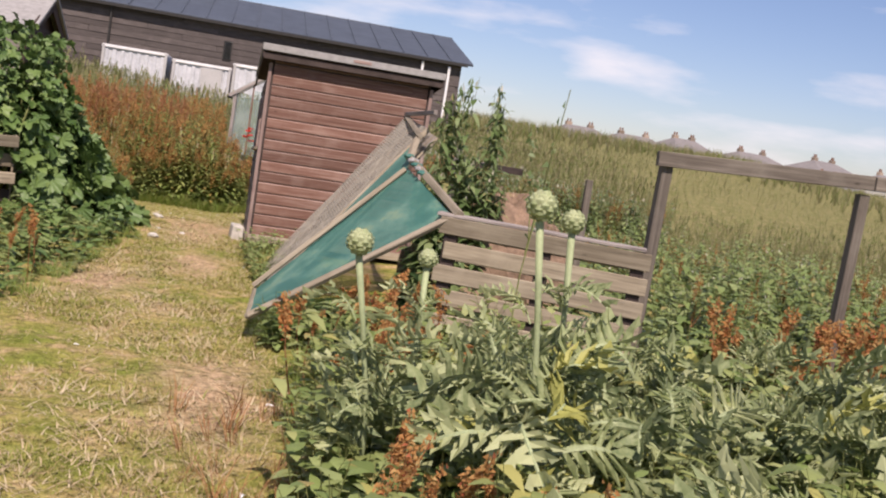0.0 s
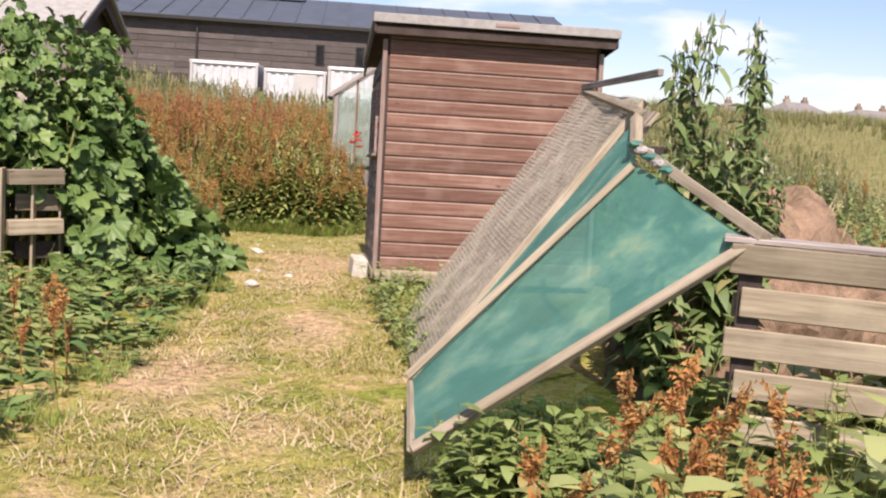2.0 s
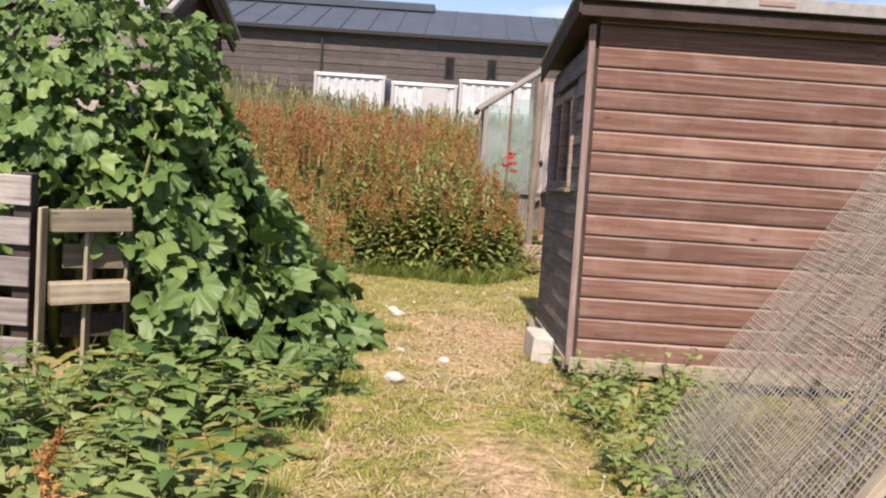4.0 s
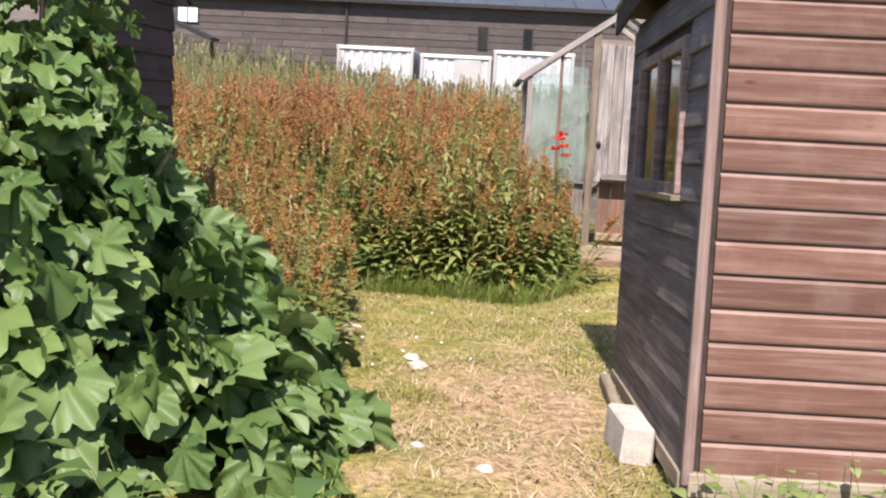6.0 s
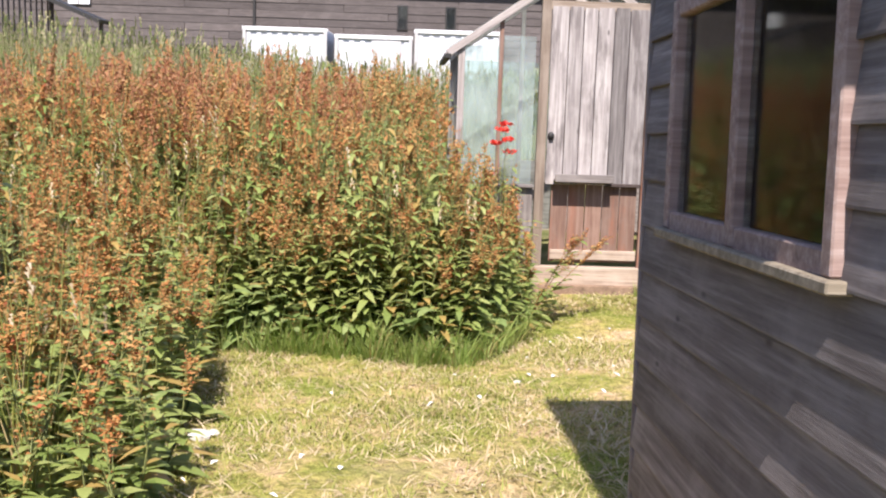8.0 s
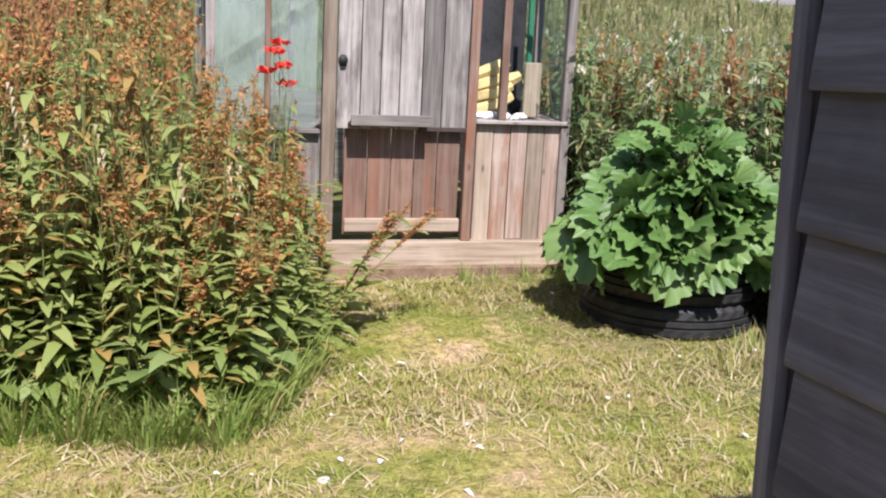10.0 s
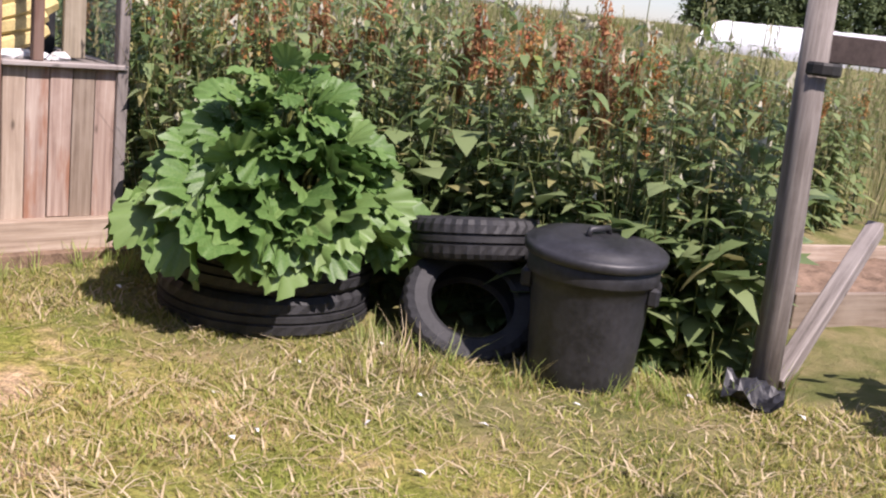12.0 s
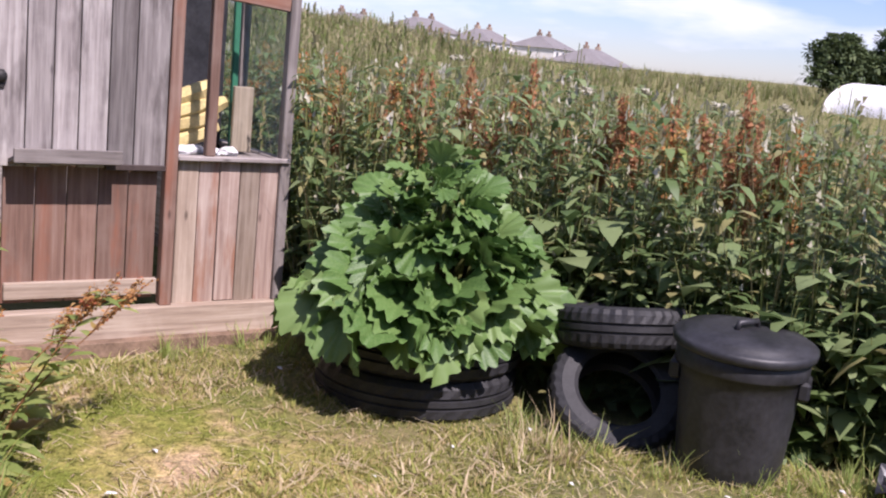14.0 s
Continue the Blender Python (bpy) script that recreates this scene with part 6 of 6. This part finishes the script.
for k in range(34):
    x, y = U(1.25, 1.95), U(-3.6, -3.0)
    h = U(1.05, 1.5)
    if k < 5:
        x, y, h = 1.48 + U(-0.06, 0.06), -3.25 + U(-0.05, 0.05), 2.06 - 0.07 * k
    elif k < 9:
        x, y, h = 1.80 + U(-0.05, 0.05), -3.25 + U(-0.05, 0.05), 2.04 - 0.08 * (k - 5)
    pl.append((x, y, gz(x, y) - 0.02, U(0, 6.2), 1.0, h, k % 4, U(-0.04, 0.04), 0))
scatter("tall_nettles", TALL, pl, [M_NETTLE, M_FLOWER, M_STEM], "tall nettles growing behind the frame", "nettles")
RIGHT = [(1.2, -4.3), (2.6, -4.9), (9, -4.6), (9, 3.2), (3.4, 3.8), (2.2, 2.6), (2.1, -1.0), (1.6, -2.4)]
scatter("right_weeds", WEEDS, fill(RIGHT, 1700, 8, 0.8, 1.7, None, 0.15, keep=lambda x, y: math.hypot(x - 2.05, y + 3.0) > 0.75), [M_WEED, M_SEED, M_STEM], "rough weeds beyond the pallet fence", "weeds")
scatter("right_docks", DOCKS, fill(RIGHT, 260, 10, 0.45, 0.8, None, 0.12, keep=lambda x, y: y > -3.6 or x > 3), [M_DOCK, M_SEED, M_RUSTSTEM], "brown seeding docks in rough ground", "dock plants")

# short turf
def path_mid(y):
    return float(np.interp(y, [-12, -8, -5, -2, 0, 2, 4.5], [-1.0, -0.95, -0.75, -0.62, -0.55, -0.45, 0.35]))


YARD = [(-2.3, -12.5), (0.5, -12.5), (0.35, -6), (0.1, -4.9), (0.15, -1.2), (-0.02, -0.1), (-0.1, 2.1), (1.8, 2.2), (3.4, 3.4), (2.9, 4.3), (2.3, 5.6), (1.6, 6.6), (-0.1, 6.5), (-0.6, 4.7), (-1.9, 4.9), (-1.9, 3.2), (-1.6, 1.6), (-1.2, 0.4), (-1.1, -0.6), (-1.35, -2.4), (-1.5, -4.4)]
GREEN = [tuft(9, 0.006, 0.034, 0.0034, 1.8) for k in range(8)]
TUFTS = [tuft(16, 0.05, 0.20, 0.006, 1.0) for k in range(6)]
STRAW = [tuft(6, 0.004, 0.022, 0.0046, 4.5) for k in range(8)]


def bare(x, y):
    d = min(math.hypot((x - bx) / rx, (y - by) / ry) for bx, by, rx, ry in ((-0.55, 1.05, 0.70, 1.65), (-0.45, -1.9, 0.36, 0.7), (-1.15, -3.2, 0.36, 0.9), (-0.15, -6.3, 0.40, 1.1)))
    return d + 0.9 * noise.noise((x * 2.6, y * 2.6, 5)) < U(0.55, 1.1)


def worn(x, y):
    w = abs(x - path_mid(y)) / 0.62 + 1.5 * noise.noise((x * 2.0, y * 2.0, 9))
    return w if y < 1.8 else max(w, 0.62 + 1.5 * noise.noise((x * 2.1, y * 2.1, 4)))


scatter("turf", GREEN, fill(YARD, 27000, 8, 0.6, 1.5, None, 0.1, 0.004, keep=lambda x, y: worn(x, y) > U(0.15, 1.0) and not bare(x, y)), [M_GRASS], "short patchy green turf", "grass")
scatter("straw_litter", STRAW, fill(YARD, 16000, 8, 0.6, 1.9, None, 0.1, 0.002, keep=lambda x, y: not bare(x, y) or U(0, 1) < 0.75), [M_STRAW], "dry straw litter on the path", "straw")
EDGES = [[(-2.1, 5.2), (-1.85, 4.72), (-1.15, 4.55), (-0.45, 4.4), (0.0, 5.4), (-0.2, 5.6), (-0.6, 4.85), (-1.8, 5.1)], [(-1.65, 1.8), (-1.2, 0.6), (-1.08, -0.4), (-1.3, -2.4), (-1.45, -4.4), (-1.75, -4.4), (-1.5, -2.4), (-1.35, 0.4), (-1.8, 1.9)], [(1.85, 5.35), (2.15, 4.75), (2.30, 4.35), (2.75, 4.15), (3.2, 4.1), (3.1, 4.3), (2.3, 4.9), (2.1, 5.5)], [(0.2, -6.6), (0.3, -5.1), (0.9, -5.0), (0.9, -5.5), (0.5, -6.6)], [(0.1, -3.2), (0.12, -1.4), (0.0, -0.1), (0.3, -0.1), (0.4, -1.6), (0.3, -3.2)], [(0.9, 6.62), (1.5, 6.62), (1.6, 6.4), (0.9, 6.5)]]
pl = []
for poly, c in zip(EDGES, (480, 110, 60, 120, 80, 20)):
    pl += fill(poly, c, 6, 0.5, 1.7 if c > 400 else 0.9, None, 0.35, 0.01)
scatter("grass_tufts", TUFTS, pl, [M_LUSH], "longer green grass tufts at the edges", "grass")

# ---------------------------------------------------------------- meadow
MEAD = [tuft(7, 0.35, 0.75, 0.009, 0.5, 0, 2, 5) for k in range(8)]
A1 = [(-9, 9.3), (1.6, 9.3), (8, 10), (12, 16), (9, 32), (-14, 32), (-14, 9.5)]
pl = fill(A1, 6000, 8, 1.0, 1.35, lambda x, y: 1.0 if y < 19 else 0.62, 0.15)
A2 = [(7, 5.5), (11, -4), (40, -4), (60, 40), (20, 70), (9, 33), (9, 12)]
pl += fill(A2, 4600, 8, 0.5, 0.8, None, 0.15)
A3 = [(7.5, 6.2), (1.8, 10.4), (8, 12), (20, 14), (22, 4), (9, 3.4)]
pl += fill(A3, 1700, 8, 0.7, 1.0, None, 0.15)
scatter("meadow_grass", MEAD, pl, [M_MEADOW, M_MEADOW], "tall seeding meadow grass", "grass")
FAR = [tuft(14, 0.5, 0.9, 0.03, 0.7, 0, 0) for k in range(6)]
A4 = [(60, 40), (110, 90), (90, 160), (30, 150), (12, 90), (10, 34), (20, 60)]
scatter("far_meadow", FAR, fill(A4, 2600, 6, 1.0, 1.8, None, 0.2), [M_MEADOW], "distant rough meadow", "grass")

pl = []
for k in range(150):
    a, q = U(0, 6.283), math.sqrt(U(0, 1))
    pl.append((2.05 + 0.72 * q * math.cos(a), -3.0 + 0.7 * q * math.sin(a), 0.02 + 1.06 * math.sqrt(max(0.0, 1 - q * q)) - 0.05, U(0, 6.283), U(0.35, 0.85), 1.0, RNG.randrange(4), U(-0.6, 0.6), U(-0.6, 0.6)))
scatter("mound_stalks", DRY, pl, [M_STRAW], "dry broken stalks lying over the earth heap", "dry stems")
scatter("pale_tufts", DRY, fill([(1.62, 5.0), (1.95, 4.95), (2.05, 5.25), (1.7, 5.3)], 16, 4, 0.5, 0.9, None, 0.4) + fill([(-0.5, -8.4), (-0.5, -7.2), (0.1, -7.0), (0.15, -8.3)], 12, 4, 0.4, 0.8, None, 0.5), [M_STRAW], "pale dry grass tufts in the turf", "dry grass")
FEATHER = Sprig()
FEATHER.leaf((0, 0, 0.012), (1, 0, 0.15), 0.055, 0.016, 0.2, 0, 0.3)
LITTER = Sprig()
LITTER.leaf((0, 0, 0.010), (1, 0, 0.2), 0.03, 0.02, 0.3, 0, 0.4)
scatter("feathers", [FEATHER, LITTER], fill(YARD, 80, 2, 0.5, 1.2, None, 0.1, -0.012, keep=lambda x, y: y > -8 and (y > 1.5 or U(0, 1) < 0.35)), [M_WHITE], "small white feathers scattered on the grass", "feathers")

# umbel and thistle heads standing above the hedge
def flower_head(x, y, z, name, mat, label, cat, r=0.04):
    e = thing(name, (x, y, gz(x, y)), label, cat, label)
    bm = bmesh.new()
    hh = z - gz(x, y)
    tube(bm, [(0, 0, 0), (0.01, 0, hh * 0.5), (0, 0.01, hh)], [0.004, 0.003, 0.002], 5)
    part("stem", bm, M_STEM, e)
    bm = bmesh.new()
    for k in range(26):
        a, q = U(0, 6.283), r * math.sqrt(U(0, 1))
        p = Vector((q * math.cos(a), q * math.sin(a), hh + U(0, 0.4) * r))
        d = r * 0.32
        f = [bm.verts.new(p + Vector((d * math.cos(a + t), d * math.sin(a + t), U(-1.1, 1.1) * d))) for t in (0, 1.57, 3.14, 4.71)]
        bm.faces.new(f)
    part("flower", bm, mat, e)


for x, y, z in ((-0.16, 6.38, 1.10), (-0.12, 6.36, 1.03), (-0.19, 6.40, 1.0), (-0.13, 6.42, 1.14), (-0.10, 6.38, 0.94)):
    flower_head(x, y, z, "poppy", M_POPPY, "red poppy growing beside the greenhouse", "flower", 0.048)
for x, y, z in ((3.1, 6.6, 1.25), (3.5, 6.4, 1.22), (3.9, 6.2, 1.18), (2.6, 6.9, 1.3), (3.7, 5.9, 1.15), (4.2, 5.9, 1.15), (2.9, 6.2, 1.2), (4.6, 6.3, 1.2)):
    flower_head(x, y, z, "cow_parsley", M_FLOWER, "pale umbel flower above the hedge", "flower", 0.05)
# the leaning dock beside the door
lean = [(-0.02, 5.75, gz(0, 5.75), 0.2, 1.0, 0.62, 0, 0.95, -0.15), (0.05, 5.85, gz(0, 5.8), 1.2, 1.0, 0.5, 1, 0.7, 0.0), (0.0, 5.65, gz(0, 5.6), 2.2, 1.0, 0.7, 2, 0.45, -0.2)]
scatter("leaning_dock", DOCKS, lean, [M_DOCK, M_SEED, M_RUSTSTEM], "seeding dock leaning across the greenhouse door", "dock plant")

# ---------------------------------------------------------------- distance
M_RENDER = plain("cream_rendered_wall", (0.66, 0.64, 0.60), 0.8, 0, 0.06, 1.0, 0.1)
M_ROOF = plain("grey_slate_tiles", (0.20, 0.185, 0.18), 0.8, 0, 0.12, 0.8, 0.2)


def house(x, y, w, d, eave, ridge, turn, brick=False):
    g = gz(x, y)
    h = thing("house", (x, y, g - 0.1), "cream house with a grey hipped roof and chimney", "house", "houses on the skyline", "", turn)
    e = eave - g
    part("wall", slab(w, d, e, 0.02, at=(0, 0, e / 2)), M_RENDER, h)
    r = ridge - eave
    bm = bmesh.new()
    q = min(d * 0.5, w * 0.26)
    v = [bm.verts.new(p) for p in ((-w / 2 - 0.3, -d / 2 - 0.3, e), (w / 2 + 0.3, -d / 2 - 0.3, e), (w / 2 + 0.3, d / 2 + 0.3, e), (-w / 2 - 0.3, d / 2 + 0.3, e), (-w / 2 + q, 0, e + r), (w / 2 - q, 0, e + r))]
    for f in ((0, 1, 5, 4), (1, 2, 5), (2, 3, 4, 5), (3, 0, 4), (3, 2, 1, 0)):
        bm.faces.new([v[i] for i in f])
    part("roof", bm, M_ROOF, h)
    for cx in (-w * 0.2, w * 0.2):
        c = part("chimney", slab(0.9, 0.6, r + 0.3, 0.03, at=(cx, 0.2, e + r * 0.5 + 0.25)), M_TAN, h)
        for k in (-1, 1):
            part("chimney_pot", lathe([(0.12, 0), (0.14, 0.05), (0.11, 0.45), (0.0, 0.45)], 8), M_BROWNWOOD, c).matrix_basis = pose(cx + 0.22 * k, 0.2, e + r + 0.38)
    for k in range(4):
        wx = -w / 2 + w * (k + 0.5) / 4
        for zz in ((e - 0.9), (e - 2.6)):
            if zz > 0.6:
                wd = part("window", slab(1.0, 0.1, 1.1, 0.02, at=(wx, -d / 2 - 0.02, zz)), M_WHITE, h)
                part("pane", slab(0.84, 0.04, 0.94, at=(wx, -d / 2 - 0.07, zz)), M_SLATE, wd)


for x, y, w, top, turn in ((46, 135, 9, 7.0, 12), (55, 137, 11, 7.0, 14), (62, 135, 8, 7.6, 18), (72, 133, 12, 7.1, 22), (83, 132, 11, 7.6, 26), (93, 131, 10, 7.0, 28), (103, 129, 10, 7.0, 30)):
    house(x, y, w, 7, top - 2.5, top - 0.65, turn)
house(98.7, 113.1, 13, 8, 2.65, 4.75, 30)
house(76, 118, 10, 7, 3.1, 4.6, 34)

# white polytunnel
pt = thing("polytunnel", (51, 19.6, gz(51, 23) - 0.1), "long white polytunnel in the field", "polytunnel", turn=-88)
bm = bmesh.new()
L, W, H = 36.0, 6.0, 1.8
rings = []
for i in range(35):
    x = -L / 2 + L * i / 34
    rings.append([bm.verts.new((x, W / 2 * math.cos(math.pi * k / 14), H * math.sin(math.pi * k / 14) * (1 + 0.015 * (i % 2)))) for k in range(15)])
for a, b in zip(rings, rings[1:]):
    for k in range(14):
        bm.faces.new((a[k], a[k + 1], b[k + 1], b[k]))
bm.faces.new(rings[0])
bm.faces.new(rings[-1][::-1])
part("cover", bm, M_WHITE, pt, "taut white cover", True)
for i in range(0, 35, 2):
    bm = bmesh.new()
    x = -L / 2 + L * i / 34
    tube(bm, [(x, (W / 2 + 0.02) * math.cos(math.pi * k / 14), (H + 0.02) * math.sin(math.pi * k / 14)) for k in range(15)], [0.03] * 15, 5)
    part("hoop", bm, M_CREAM, pt)

# trees on the skyline
CLUMP = Sprig()
for k in range(70):
    d = Vector((U(-1, 1), U(-1, 1), U(-0.8, 0.9)))
    CLUMP.leaf(d * 0.5, d + Vector((U(-0.5, 0.5), U(-0.5, 0.5), U(-0.3, 0.6))), 0.35, 0.22, 0.3, 0)


def tree(x, y, h, spread):
    g = gz(x, y)
    t = thing("tree", (x, y, g), "dark green broadleaf tree on the skyline", "tree", "trees on the skyline")
    bm = bmesh.new()
    tube(bm, [(0, 0, -0.1), (0.1, 0, h * 0.25), (0, 0.1, h * 0.5), (0.1, 0, h * 0.85)], [0.35, 0.28, 0.2, 0.05], 8)
    for k in range(7):
        a = U(0, 6.28)
        z0 = h * U(0.25, 0.6)
        tube(bm, [(0, 0, z0), (math.cos(a) * spread * 0.4, math.sin(a) * spread * 0.4, z0 + h * 0.14), (math.cos(a) * spread * 0.75, math.sin(a) * spread * 0.75, z0 + h * 0.22)], [0.13, 0.08, 0.03], 5)
    part("trunk", bm, M_BARK, t)
    pl = []
    for k in range(130):
        a, v = U(0, 6.283), U(0.12, 1)
        rr = spread * math.sqrt(max(0, 1 - ((v - 0.45) / 0.58) ** 2)) * (0.75 + 0.35 * noise.noise((math.cos(a) * 2, math.sin(a) * 2, v * 3 + x))) * U(0.5, 1.0)
        pl.append((rr * math.cos(a), rr * math.sin(a), h * v, U(0, 6), U(0.9, 1.7), 1, 0, 0, 0))
    scatter("crown", [CLUMP], pl, [M_TREE], "dark leafy crown", "", "", t)


for x, y, h, s in ((96, 72, 6.0, 3.6), (101, 69, 6.9, 4.2), (107, 68, 6.4, 4.4), (113, 66, 7.0, 4.8), (120, 64, 7.3, 5.0)):
    tree(x, y, h, s)

# a lone seeding stalk above the artichokes, and taller greenery beyond the pallet fence
scatter("seeding_dock", [dock_sprig(1.0, 46, 5, False, 0.08, 2)], [(0.93, -7.97, gz(0.93, -7.97) - 0.02, 1.0, 1.0, 1.78 - gz(0.93, -7.97), 0, 0.02, 0)], [M_DOCK, M_NETTLE, M_STEM], "tall thin seeding stalk above the artichokes", "dock plant")
BEYOND = [(1.9, -1.6), (2.7, -4.2), (8.5, -4.3), (9, 2.8), (3.6, 3.4), (2.3, 2.2)]
scatter("beyond_greens", GREENS, fill(BEYOND, 620, 6, 0.8, 1.1, lambda x, y: U(0.5, 0.95), 0.14), [M_WEED, M_FLOWER, M_STEM], "leafy green weeds beyond the pallet fence", "weeds")
